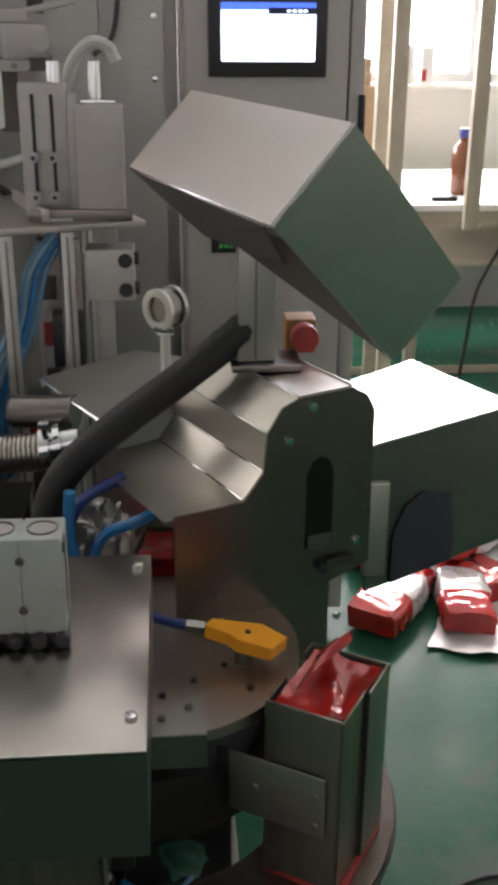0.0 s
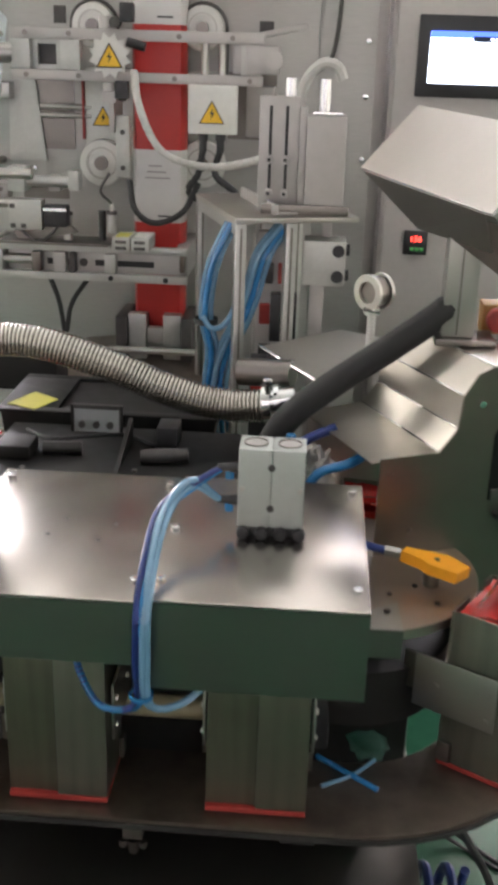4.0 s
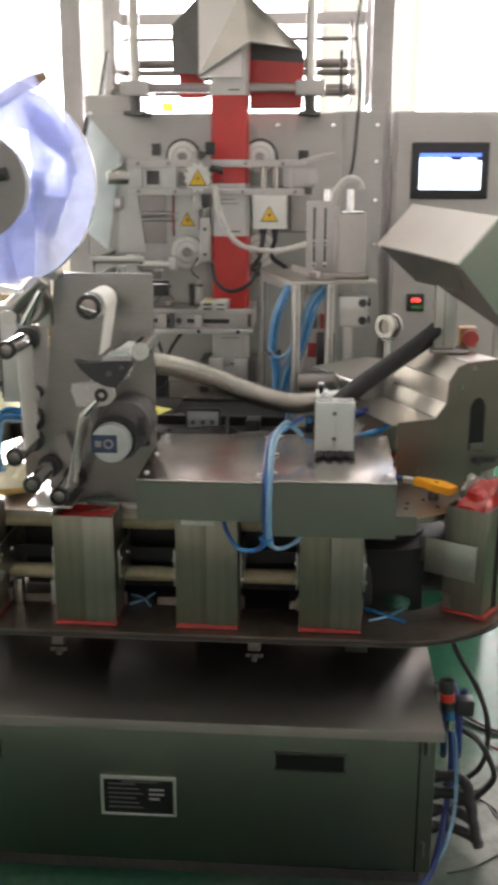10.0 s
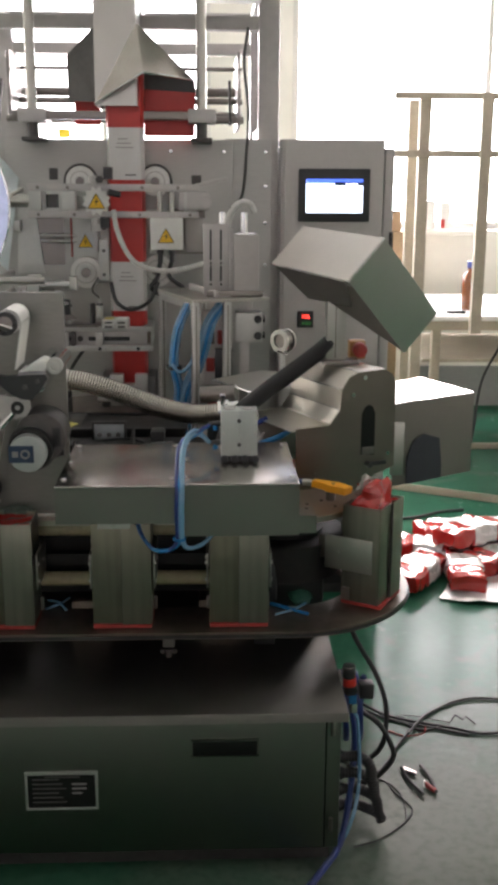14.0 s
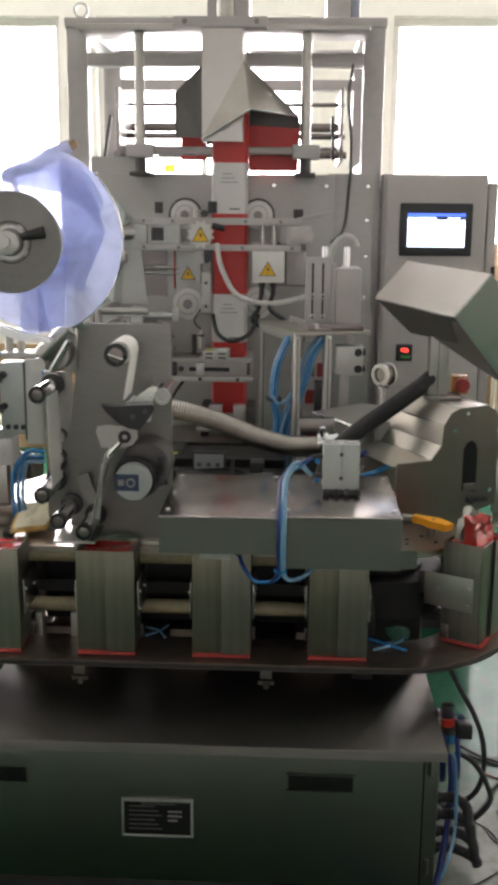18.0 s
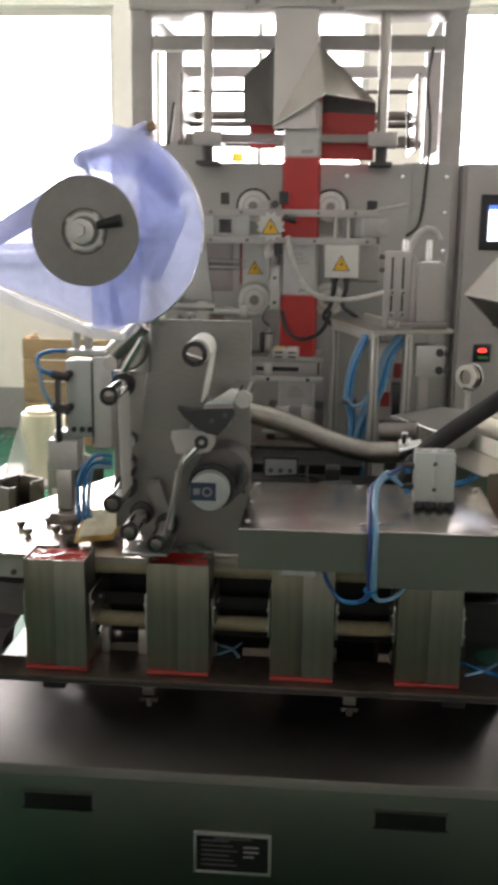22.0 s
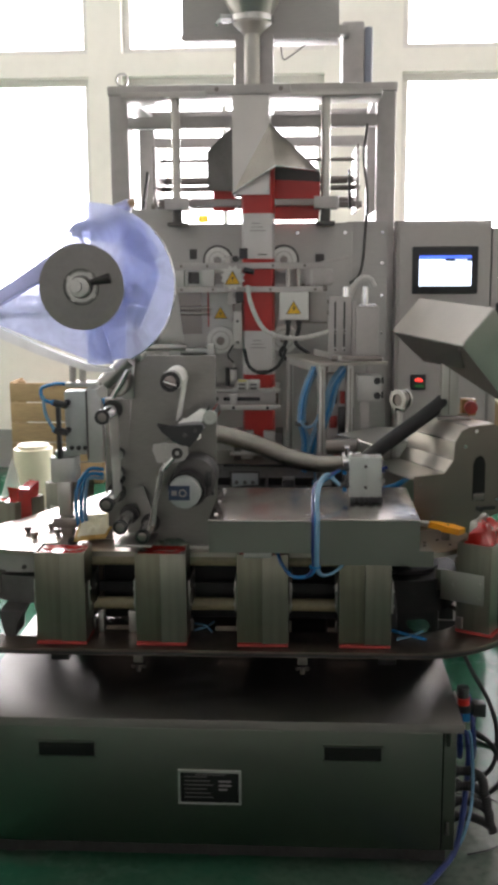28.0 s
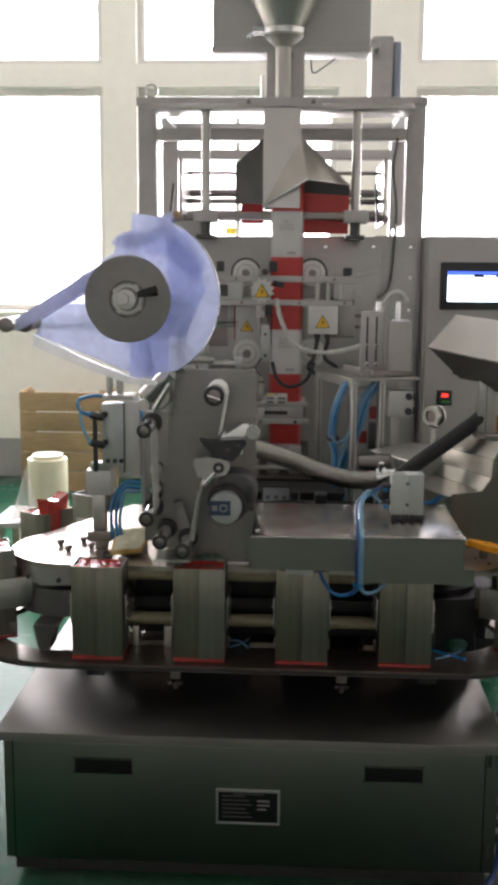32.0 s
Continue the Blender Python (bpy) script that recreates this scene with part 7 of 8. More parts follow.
part("rim", Shape().box(-0.74, -0.295, 1.61, 1.635, 0.861, 0.868, 0.002).box(-0.74, -0.295, 1.83, 1.85, 0.861, 0.868, 0.002).box(-0.74, -0.62, 1.6355, 1.8295, 0.861, 0.868, 0.002).box(-0.32, -0.295, 1.6355, 1.8295, 0.861, 0.868, 0.002), BLACK_MATT, hop)
part("upstand", Shape().box(-0.85, -0.69, 1.90, 1.906, 0.82, 0.89, 0.001).box(-0.85, -0.69, 1.994, 2.0, 0.82, 0.91, 0.001).box(-0.85, -0.844, 1.907, 1.993, 0.82, 0.9, 0.001).box(-0.696, -0.69, 1.907, 1.993, 0.82, 0.89, 0.001).box(-0.85, -0.69, 1.90, 2.0, 0.812, 0.8195), BLACK_MATT, hop)
part("tape", Shape().prism([(-0.725, 1.64), (-0.662, 1.612), (-0.632, 1.68), (-0.69, 1.72)], "z", 0.8685, 0.87), TAPE_YELLOW, hop, "strip of yellow tape")
ib = Shape().box(-0.577, -0.571, 1.56, 1.57, 0.846, 0.902, 0.001).box(-0.482, -0.476, 1.56, 1.57, 0.846, 0.902, 0.001).box(-0.5705, -0.4825, 1.56, 1.57, 0.894, 0.902, 0.001)
ib = part("window_frame", ib, BLACK_STEEL, hop, "dark steel inspection frame")
part("pane", Shape().box(-0.5705, -0.4825, 1.563, 1.567, 0.847, 0.8935), ACRYLIC, ib, "small clear pane")
for x in (-0.555, -0.527, -0.5):
    part("button", Shape().cyl((x, 1.558, 0.862), (x, 1.563, 0.862), 0.007, n=10), DARK_GREY, ib)
part("stay", Shape().box(-0.69, -0.64, 1.66, 1.8, 0.0, 0.60).box(-0.42, -0.37, 1.66, 1.8, 0.0, 0.60), BLACK_MATT, hop)

# ---- valve stand beside the filling machine ----
SHELF = 1.245
ST = pose(-0.278, 1.716, 0, 0, 0, 19)
st = thing("valve_stand", (-0.26, 1.82, 0), "aluminium profile stand with blue air tubes", "stand")
part("shelf", Shape().box(0, 0.255, 0, 0.374, SHELF - 0.011, SHELF, 0.002, ST), HOOD_STEEL, st)
for u, v, z in ((0.012, 0.012, 0), (0.012, 0.36, 0.8205), (0.115, 0.012, 0), (0.24, 0.36, 0), (0.115, 0.24, 0.8205)):
    p_ = part("post", Shape().box(u - 0.011, u + 0.011, v - 0.011, v + 0.011, z, SHELF - 0.0115, 0.002, ST), ALU, st)
    part("groove", Shape().box(u - 0.002, u + 0.002, v - 0.0118, v - 0.0112, max(z, 0.4), SHELF - 0.02, 0, ST), STEEL_DARK, p_)
    part("groove", Shape().box(u - 0.0118, u - 0.0112, v - 0.002, v + 0.002, max(z, 0.4), SHELF - 0.02, 0, ST), STEEL_DARK, p_)
part("foot_beam", Shape().box(0.024, 0.103, 0.002, 0.022, 0.45, 0.48, 0, ST), ALU, st)
part("top_rail", Shape().box(0.002, 0.022, 0.024, 0.348, SHELF - 0.034, SHELF - 0.0115, 0.002, ST), ALU, st)
part("upper_bracket", Shape().box(0.085, 0.095, 0.03, 0.30, SHELF + 0.0005, SHELF + 0.022, 0.002, ST).box(0.0955, 0.135, 0.03, 0.30, SHELF + 0.0005, SHELF + 0.006, 0.001, ST), PLATE_MAUVE, st)
for v in (0.06, 0.27):
    part("bracket_screw", Shape().cyl(ST @ Vector((0.115, v, SHELF + 0.006)), ST @ Vector((0.115, v, SHELF + 0.012)), 0.007, n=8), STEEL_DARK, st)
cy = thing("cylinder_pair", (-0.13, 1.84, 1.27), "upright slotted cylinder plate and pale cylinder body", "cylinder")
part("slotted_plate", Shape().box(-0.245, -0.165, 1.83, 1.85, SHELF + 0.0005, 1.468, 0.003), PLATE_MAUVE, cy)
for x in (-0.222, -0.19):
    part("slot", Shape().box(x - 0.003, x + 0.003, 1.828, 1.8295, 1.29, 1.45), INK, cy)
    for z in (1.285, 1.35):
        part("slot_screw", Shape().cyl((x, 1.793, z), (x, 1.812, z), 0.0085, n=12, bevel=0.0015).cyl((x, 1.812, z), (x, 1.83, z), 0.005, n=10), PLATE_MAUVE, cy)
        part("socket", Shape().cyl((x, 1.7922, z), (x, 1.7934, z), 0.004, n=6), INK, cy)
part("body", Shape().box(-0.15, -0.072, 1.80, 1.86, SHELF + 0.0005, 1.435, 0.003), CABINET, cy)
part("side_rail", Shape().box(-0.164, -0.151, 1.815, 1.86, SHELF + 0.0005, 1.45, 0.002), PLATE_MAUVE, cy)
part("foot", Shape().box(-0.235, -0.06, 1.79, 1.7995, SHELF + 0.0005, SHELF + 0.02, 0.002), STEEL_DARK, cy)
part("top_block", Shape().box(-0.14, -0.082, 1.81, 1.85, 1.4355, 1.442, 0.001), CHROME, cy)
for x, z in ((-0.118, 1.4425), (-0.185, 1.4685)):
    part("rod", Shape().cyl((x, 1.84, z), (x, 1.84, 1.502), 0.0115, n=16), CHROME, cy)
part("tube", Shape().tube([(-0.172, 1.9, 1.43), (-0.166, 1.9, 1.47), (-0.151, 1.9, 1.508), (-0.124, 1.9, 1.53), (-0.096, 1.9, 1.524), (-0.083, 1.9, 1.50)], 0.011, 8), CLEAR_TUBE, cy)
vv = thing("valve_block", (-0.1, 1.82, 1.1), "pale aluminium valve block with two ports", "valve")
part("block", Shape().box(-0.145, -0.06, 1.79, 1.86, 1.105, 1.196, 0.004), ALU_PALE, vv)
for z in (1.125, 1.177):
    part("port", Shape().cyl((-0.075, 1.785, z), (-0.075, 1.791, z), 0.0125, n=16).cyl((-0.06, 1.81, z), (-0.052, 1.81, z), 0.012, n=14), BLACK_PLASTIC, vv)
part("hanger", Shape().box(-0.13, -0.10, 1.83, 1.85, 0.75, 1.105, 0.002).box(-0.11, -0.09, 1.835, 1.85, 1.197, 1.2335, 0.002), PLATE_MAUVE, vv)
part("solenoid", Shape().box(-0.21, -0.155, 1.80, 1.84, 0.98, 1.08, 0.004), BLACK_PLASTIC, vv)
RUN_A = [(-0.29, 1.76, 1.23), (-0.321, 1.75, 1.16), (-0.334, 1.75, 1.105), (-0.339, 1.75, 1.035), (-0.325, 1.75, 0.968), (-0.329, 1.75, 0.898), (-0.32, 1.74, 0.80)]
RUN_B = [(-0.19, 1.77, 1.228), (-0.232, 1.75, 1.172), (-0.255, 1.75, 1.089), (-0.275, 1.75, 1.03), (-0.306, 1.75, 0.96), (-0.318, 1.745, 0.889), (-0.31, 1.74, 0.79)]
RUN_C = [(-0.342, 1.735, 1.045), (-0.325, 1.73, 1.022), (-0.30, 1.73, 1.028), (-0.28, 1.735, 1.06), (-0.275, 1.745, 1.10)]
for run, dx, dy, r, mt in ((RUN_A, 0, 0, 0.008, BLUE_TUBE), (RUN_A, -0.009, 0.012, 0.0075, PALE_TUBE), (RUN_A, 0.01, 0.016, 0.0075, PALE_TUBE), (RUN_B, 0, 0, 0.008, PALE_TUBE), (RUN_B, 0.012, 0.008, 0.0075, BLUE_TUBE),
                           (RUN_B, -0.008, 0.016, 0.0075, PALE_TUBE), (RUN_B, 0.024, 0.02, 0.007, PALE_TUBE), (RUN_C, 0, 0, 0.0075, PALE_TUBE)):
    tb = thing("air_tube", run[0], "blue plastic air tube hanging in the stand", "air tube", "stand air tubes")
    part("tube", Shape().tube([(x + dx, y + dy, z) for x, y, z in run], r * 0.8, 8), mt, tb)
ti = thing("tube_tie", (-0.338, 1.755, 1.03), "black cable tie round the air tubes", "cable tie")
part("band", Shape().ring((-0.338, 1.757, 1.024), (-0.338, 1.757, 1.036), 0.022, 0.025), BLACK_PLASTIC, ti)
mf = thing("valve_manifold", (-0.2, 1.93, 0.82), "grey valve manifold with red and black plugs", "valve")
part("body", Shape().box(-0.245, -0.165, 1.92, 1.95, 0.85, 1.19, 0.004), PLATE_MAUVE, mf)
part("post", Shape().box(-0.215, -0.195, 1.93, 1.945, 0.0, 0.8495, 0.002), ALU, mf)
for k in range(6):
    part("plug", Shape().box(-0.238 + 0.038 * (k % 2), -0.21 + 0.038 * (k % 2), 1.905, 1.9195, 0.90 + 0.09 * (k // 2), 0.945 + 0.09 * (k // 2), 0.003), (BLACK_PLASTIC, DARK_GREY, RED_STRIP)[k % 3], mf)
rd = thing("red_fitting", (-0.215, 1.62, 0.9), "row of black fittings with a red tag", "fitting")
part("body", Shape().box(-0.235, -0.2, 1.60, 1.64, 0.72, 1.0, 0.004), BLACK_PLASTIC, rd)
part("tag", Shape().box(-0.232, -0.205, 1.594, 1.599, 0.93, 0.985, 0.001), RED_PLASTIC, rd)

# ---- control cabinet with screen ----
cc = thing("control_cabinet", (0.22, 2.6, 0), "warm grey control cabinet with touch screen", "cabinet")
part("body", Shape().box(0.035, 0.41, 2.40, 2.85, 0.08, 1.745, 0.004), CABINET, cc)
dr = part("door", Shape().box(0.045, 0.405, 2.38, 2.399, 0.10, 1.735, 0.004), CABINET, cc)
part("side_door", Shape().box(0.411, 0.445, 2.39, 2.83, 0.10, 1.715, 0.004), CABINET, cc)
part("plinth", Shape().box(0.045, 0.40, 2.42, 2.83, 0, 0.08), BLACK_STEEL, cc)
part("hinge", Shape().cyl((0.44, 2.385, 1.33), (0.44, 2.385, 1.42), 0.008, n=10), BLACK_PLASTIC, cc)
bz = part("screen_bezel", Shape().box(0.096, 0.355, 2.366, 2.379, 1.457, 1.643, 0.005), BLACK_PLASTIC, dr, "black touch screen bezel")
scr = thing("touch_screen", (0.225, 2.365, 1.489), "lit touch screen with blue header bar", "screen")
part("display", Shape().box(0.124, 0.328, 2.3632, 2.3655, 1.489, 1.607), SCREEN_WHITE, scr)
part("header_bar", Shape().box(0.124, 0.328, 2.3618, 2.363, 1.592, 1.607), SCREEN_BLUE, scr)
part("dark_tab", Shape().box(0.225, 0.328, 2.3606, 2.3617, 1.584, 1.597), INK_BLUE, scr)
sb = Shape()
for k in range(4):
    sb.box(0.265 + 0.012 * k, 0.273 + 0.012 * k, 2.3598, 2.3605, 1.588, 1.593)
part("tab_bars", sb, SCREEN_WHITE, scr)
part("icon", Shape().box(0.215, 0.25, 2.3618, 2.363, 1.553, 1.563).box(0.13, 0.32, 2.3618, 2.363, 1.495, 1.4965), SCREEN_CYAN, scr)
tc = thing("temperature_display", (0.13, 2.379, 1.072), "small black temperature controller with red digits", "display")
part("case", Shape().box(0.1, 0.16, 2.368, 2.379, 1.072, 1.134, 0.003), BLACK_PLASTIC, tc)
ob = lettering("digits", "156", 0.021, pose(0.13, 2.3672, 1.113, 90), LED_RED, tc, 0.0004, tc["base"])
lb_ = Shape()
for k in range(3):
    lb_.box(0.118 + 0.012 * k, 0.126 + 0.012 * k, 2.3664, 2.3675, 1.084, 1.092)
part("lower_digits", lb_, LED_GREEN, tc)
# box and button take darkened colours in place of the shadow on them
es = thing("emergency_stop", (0.194, 1.46, 1.106), "red mushroom emergency stop on an ochre box", "button")
part("box", Shape().box(0.17, 0.215, 1.452, 1.50, 1.106, 1.158, 0.004), OCHRE, es, "ochre plastic switch box")
part("button", Shape().cyl((0.196, 1.425, 1.135), (0.196, 1.4515, 1.135), 0.021, n=24, bevel=0.006), RED_STRIP, es)
bp = thing("button_box", (0.2, 2.36, 0.8), "grey switch boxes low on the cabinet door", "switch box")
part("box", Shape().box(0.16, 0.21, 2.35, 2.379, 1.2, 1.24, 0.004), BLACK_PLASTIC, bp)

# ---- bench, rack and window sill things ----
be = thing("workbench", (1.4, 4.8, 0), "white topped workbench with tan steel frame", "workbench")
part("top", Shape().box(0.95, 2.3, 4.32, 5.5, 0.845, 0.875, 0.004), TABLE_WHITE, be)
part("apron", Shape().box(0.97, 2.28, 4.34, 4.36, 0.79, 0.8445), TAN_PAINT, be)
for x in (1.05, 2.2):
    for y in (4.36, 5.4):
        part("leg", Shape().box(x, x + 0.05, y, y + 0.05, 0, 0.845, 0.003), TAN_PAINT, be)
part("lower_shelf", Shape().box(1.0, 2.26, 4.38, 5.44, 0.60, 0.62), TAN_PAINT, be)
part("cable", Shape().tube([(1.5, 4.31, 0.86), (1.42, 4.29, 0.70), (1.33, 4.29, 0.50), (1.3, 4.3, 0.2), (1.28, 4.32, 0.02)], 0.008, 8), BLACK_RUBBER, be)
rk = thing("rack_frame", (1.1, 4.25, 0), "tan painted open steel rack frame", "rack")
for x, y, z1 in ((0.93, 4.25, 2.05), (1.25, 4.2, 2.05), (0.93, 4.55, 2.05), (1.6, 4.25, 2.05)):
    part("upright", Shape().box(x - 0.03, x + 0.03, y - 0.02, y + 0.02, 0 if x < 1.2 or x > 1.5 else 0.79, z1, 0.003), TAN_PAINT, rk)
for z in (2.03, 1.735):
    part("crossbar", Shape().box(0.76, 1.9, 4.205, 4.228, z, z + 0.035, 0.003), TAN_PAINT, rk)
bo = thing("bottle", (1.32, 4.62, 0.875), "brown amber glass bottle with blue cap", "bottle")
part("body", Shape().lathe([(0.048, 0.875), (0.052, 0.882), (0.052, 1.05), (0.045, 1.08), (0.02, 1.105), (0.02, 1.12)], (1.32, 4.62, 0), 24), AMBER, bo)
part("cap", Shape().cyl((1.32, 4.62, 1.12), (1.32, 4.62, 1.16), 0.025, n=20, bevel=0.003), BLUE_CAP, bo)
ph = thing("small_tool", (1.2, 4.42, 0.875), "small dark handheld tool on the bench", "tool")
part("body", Shape().box(1.14, 1.25, 4.41, 4.45, 0.875, 0.895, 0.006), BLACK_PLASTIC, ph)
for x, h, w in ((1.33, 0.2, 0.09), (1.45, 0.19, 0.07)):
    c = thing("white_box", (x, 5.96, 1.285), "white carton with a red mark on the sill", "carton", "cartons on the sill")
    part("carton", Shape().box(x - w / 2, x + w / 2, 5.92, 5.99, 1.286, 1.286 + h, 0.003), PAPER, c)
    part("mark", Shape().box(x - w / 2 + 0.005, x - w / 2 + 0.03, 5.918, 5.9195, 1.3, 1.36), RED_PLASTIC, c)
bb = thing("cardboard_box", (1.05, 5.75, 0), "tall narrow brown cardboard stack", "box")
part("carton", Shape().box(0.98, 1.12, 5.7, 5.85, 0.0, 1.28, 0.004), CARDBOARD, bb)
part("carton", Shape().box(1.03, 1.1, 5.72, 5.83, 1.281, 1.42, 0.004), CARDBOARD, bb)

# ---- bags on the floor ----


def floor_bag(x, y, z, rz, tilt, seed, ln=0.31):
    rnd = random.Random(seed)
    t = thing("coffee_bag", (x, y, z), "filled red and silver foil bag lying on the floor", "bag", "bags on the floor")
    rot = Matrix.Rotation(radians(rz), 4, "Z") @ Matrix.Rotation(radians(tilt), 4, "X")
    def slab(u0, u1, grow, mtl, name, taper0=0.0, taper1=0.0):
        s = Shape()
        n, m = 9, 28
        rows = []
        for i in range(n):
            f = i / (n - 1)
            u = u0 + (u1 - u0) * f
            k = 1 - taper0 * (1 - f) ** 2 - taper1 * f ** 2
            ring = []
            for j in range(m):
                a = 2 * math.pi * j / m
                ca, sa = math.cos(a), math.sin(a)
                p = 0.3
                yy = 0.072 * abs(ca) ** p * (1 if ca > 0 else -1)
                zz = (0.044 * k) * abs(sa) ** p * (1 if sa > 0 else -1)
                w = abs(noise.noise(Vector((u * 14 + seed * 3.1, yy * 17, zz * 17 + seed)))) * 0.02 - 0.006 + abs(noise.noise(Vector((u * 42 + seed, yy * 45, zz * 45)))) * 0.007
                v = rot @ Vector((u, yy * (1 + grow) + w, zz * (1 + grow) + w + 0.046))
                ring.append(s.bm.verts.new(v + Vector((x, y, z))))
            rows.append(ring)
        for a_, b_ in zip(rows, rows[1:]):
            for j in range(m):
                s.bm.faces.new((a_[j], a_[(j + 1) % m], b_[(j + 1) % m], b_[j]))
        s.bm.faces.new(rows[0][::-1]), s.bm.faces.new(rows[-1])
        part(name, s, mtl, t, smooth=20)
    slab(-ln / 2, -ln * 0.12, 0, RED_FILM, "red_end", 0.25, 0)
    slab(-ln * 0.12, ln * 0.28, 0.002, WHITE_FILM, "silver_band")
    slab(ln * 0.28, ln / 2, 0, RED_FILM, "red_end", 0, 0.25)
    slab(ln / 2, ln / 2 + 0.05, 0, WHITE_FILM, "end_fold", 0.3, 0.93)
    return t


for k, (x, y, z, rz, tl) in enumerate(((0.88, 3.02, 0, 14, 0), (0.70, 2.79, 0, -12, 0), (0.82, 2.52, 0, 82, 3), (0.62, 2.52, 0, 55, 0), (0.99, 2.66, 0, 35, 0), (0.96, 2.85, 0, 8, 0),
                                       (0.90, 2.74, 0.088, 28, -6), (1.16, 2.93, 0, -15, 0), (1.22, 2.66, 0, 62, 0), (0.55, 3.0, 0, 75, 0), (1.12, 2.45, 0, 12, 0))):
    floor_bag(x, y, z, rz, tl, k)
q = Shape()
for i in range(19):
    for j in range(12):
        u, v = i / 18, j / 11
        x, y = 0.68 + 0.62 * u + 0.12 * v, 2.31 - 0.17 * u + 0.3 * v
        k_ = noise.noise(Vector((x * 9, y * 9, 2.0)))
        q.bm.verts.new((x + 0.02 * noise.noise(Vector((y * 14, 3, x * 5))), y + 0.03 * noise.noise(Vector((x * 12, 7, 0))), 0.006 + 0.018 * max(0, k_ + 0.3) + 0.01 * abs(noise.noise(Vector((x * 26, y * 26, 5))))))
q.bm.verts.ensure_lookup_table()
for i in range(18):
    for j in range(11):
        q.bm.faces.new([q.bm.verts[k_] for k_ in (i * 12 + j, (i + 1) * 12 + j, (i + 1) * 12 + j + 1, i * 12 + j + 1)])
fs = single("floor_sheet", q, WEB_SILVER, "crumpled grey plastic sheet on the floor", "sheet", smooth=30)
fr = thing("floor_frame", (1.1, 3.6, 0), "tan angle iron frame lying on the floor", "frame")
for m_, ln in ((pose(0.74, 3.86, 0, 0, 0, -28), 1.5), (pose(0.6, 4.7, 0), 1.6)):
    part("bar", Shape().box(0, ln, 0, 0.04, 0.0, 0.006, 0.001, m_).box(0, ln, 0.0, 0.005, 0.0065, 0.04, 0.001, m_), TAN_PAINT, fr)

# ---- cables and service parts at the right end of the cabinet ----
fl = thing("air_filter", (0.105, 0.85, 0.335), "black and red air regulator with blue fitting", "regulator")
part("bracket", Shape().box(0.0825, 0.088, 0.83, 0.87, 0.36, 0.435, 0.001), STEEL, fl)
part("knob", Shape().cyl((0.106, 0.85, 0.425), (0.105, 0.85, 0.457), 0.016, n=16, bevel=0.003), BLACK_PLASTIC, fl)
part("red_ring", Shape().cyl((0.108, 0.85, 0.406), (0.107, 0.85, 0.4245), 0.017, n=18), RED_PLASTIC, fl)
part("bowl", Shape().cyl((0.111, 0.85, 0.385), (0.11, 0.85, 0.4055), 0.018, n=18), BLACK_PLASTIC, fl)
part("muffler", Shape().box(0.131, 0.166, 0.835, 0.868, 0.374, 0.412, 0.004), BLACK_PLASTIC, fl)
part("blue_fitting", Shape().cyl((0.117, 0.85, 0.358), (0.116, 0.85, 0.3845), 0.0105, n=12), BLUE_TUBE, fl)
part("nut", Shape().cyl((0.12, 0.85, 0.333), (0.119, 0.85, 0.3575), 0.0095, n=6), CHROME, fl)


def cable(pts, r, mtl, label, cat="cable", name="cable"):
    t = thing(name, pts[-1], label, cat)
    part("run", Shape().tube(pts, r, 8), mtl, t)
    return t


cable([(0.12, 0.85, 0.335), (0.132, 0.85, 0.30), (0.138, 0.84, 0.15), (0.115, 0.8, 0.06), (0.073, 0.757, 0.008), (0.016, 0.667, 0.007), (-0.15, 0.45, 0.007), (-0.3, 0.3, 0.007)], 0.0045, PALE_TUBE, "pale blue air tube running down to the floor", "air tube", "floor_tube")
cable([(0.10, 0.93, 0.38), (0.13, 0.9, 0.28), (0.125, 0.87, 0.15), (0.09, 0.78, 0.03), (0.03, 0.68, 0.011), (-0.12, 0.45, 0.011)], 0.0085, DEEP_BLUE, "dark blue hose running under the cabinet", "hose", "floor_hose")
cable([(0.11, 1.0, 0.53), (0.151, 1.0, 0.441), (0.199, 1.0, 0.356), (0.228, 1.0, 0.265), (0.226, 1.0, 0.166), (0.193, 1.0, 0.116), (0.13, 1.0, 0.09)], 0.0065, BLACK_RUBBER, "black hose looping down from the table")
cable([(0.083, 0.95, 0.33), (0.144, 0.95, 0.286), (0.2, 0.95, 0.245), (0.236, 0.95, 0.181), (0.241, 0.95, 0.138), (0.19, 0.95, 0.082), (0.11, 0.95, 0.06)], 0.007, BLACK_RUBBER, "black cable looping beside the cabinet end")
cable([(0.09, 1.0, 0.12), (0.216, 1.096, 0.01), (0.273, 1.156, 0.006), (0.308, 1.233, 0.006), (0.388, 1.349, 0.012), (0.449, 1.429, 0.006), (0.558, 1.504, 0.006), (0.672, 1.511, 0.006), (1.0, 1.44, 0.006), (1.6, 1.4, 0.006)], 0.0048, BLACK_RUBBER, "black power cable lying on the floor")
cable([(0.083, 1.5, 0.1), (0.236, 1.475, 0.02), (0.324, 1.409, 0.006), (0.489, 1.34, 0.006), (0.555, 1.308, 0.006), (0.616, 1.303, 0.006), (1.0, 1.32, 0.006), (1.6, 1.25, 0.006)], 0.005, BLACK_RUBBER, "black power cable lying on the floor")
cable([(0.083, 1.47, 0.09), (0.23, 1.455, 0.015), (0.32, 1.393, 0.005), (0.44, 1.34, 0.005), (0.537, 1.297, 0.005)], 0.004, BLACK_RUBBER, "short black cable end lying on the floor")
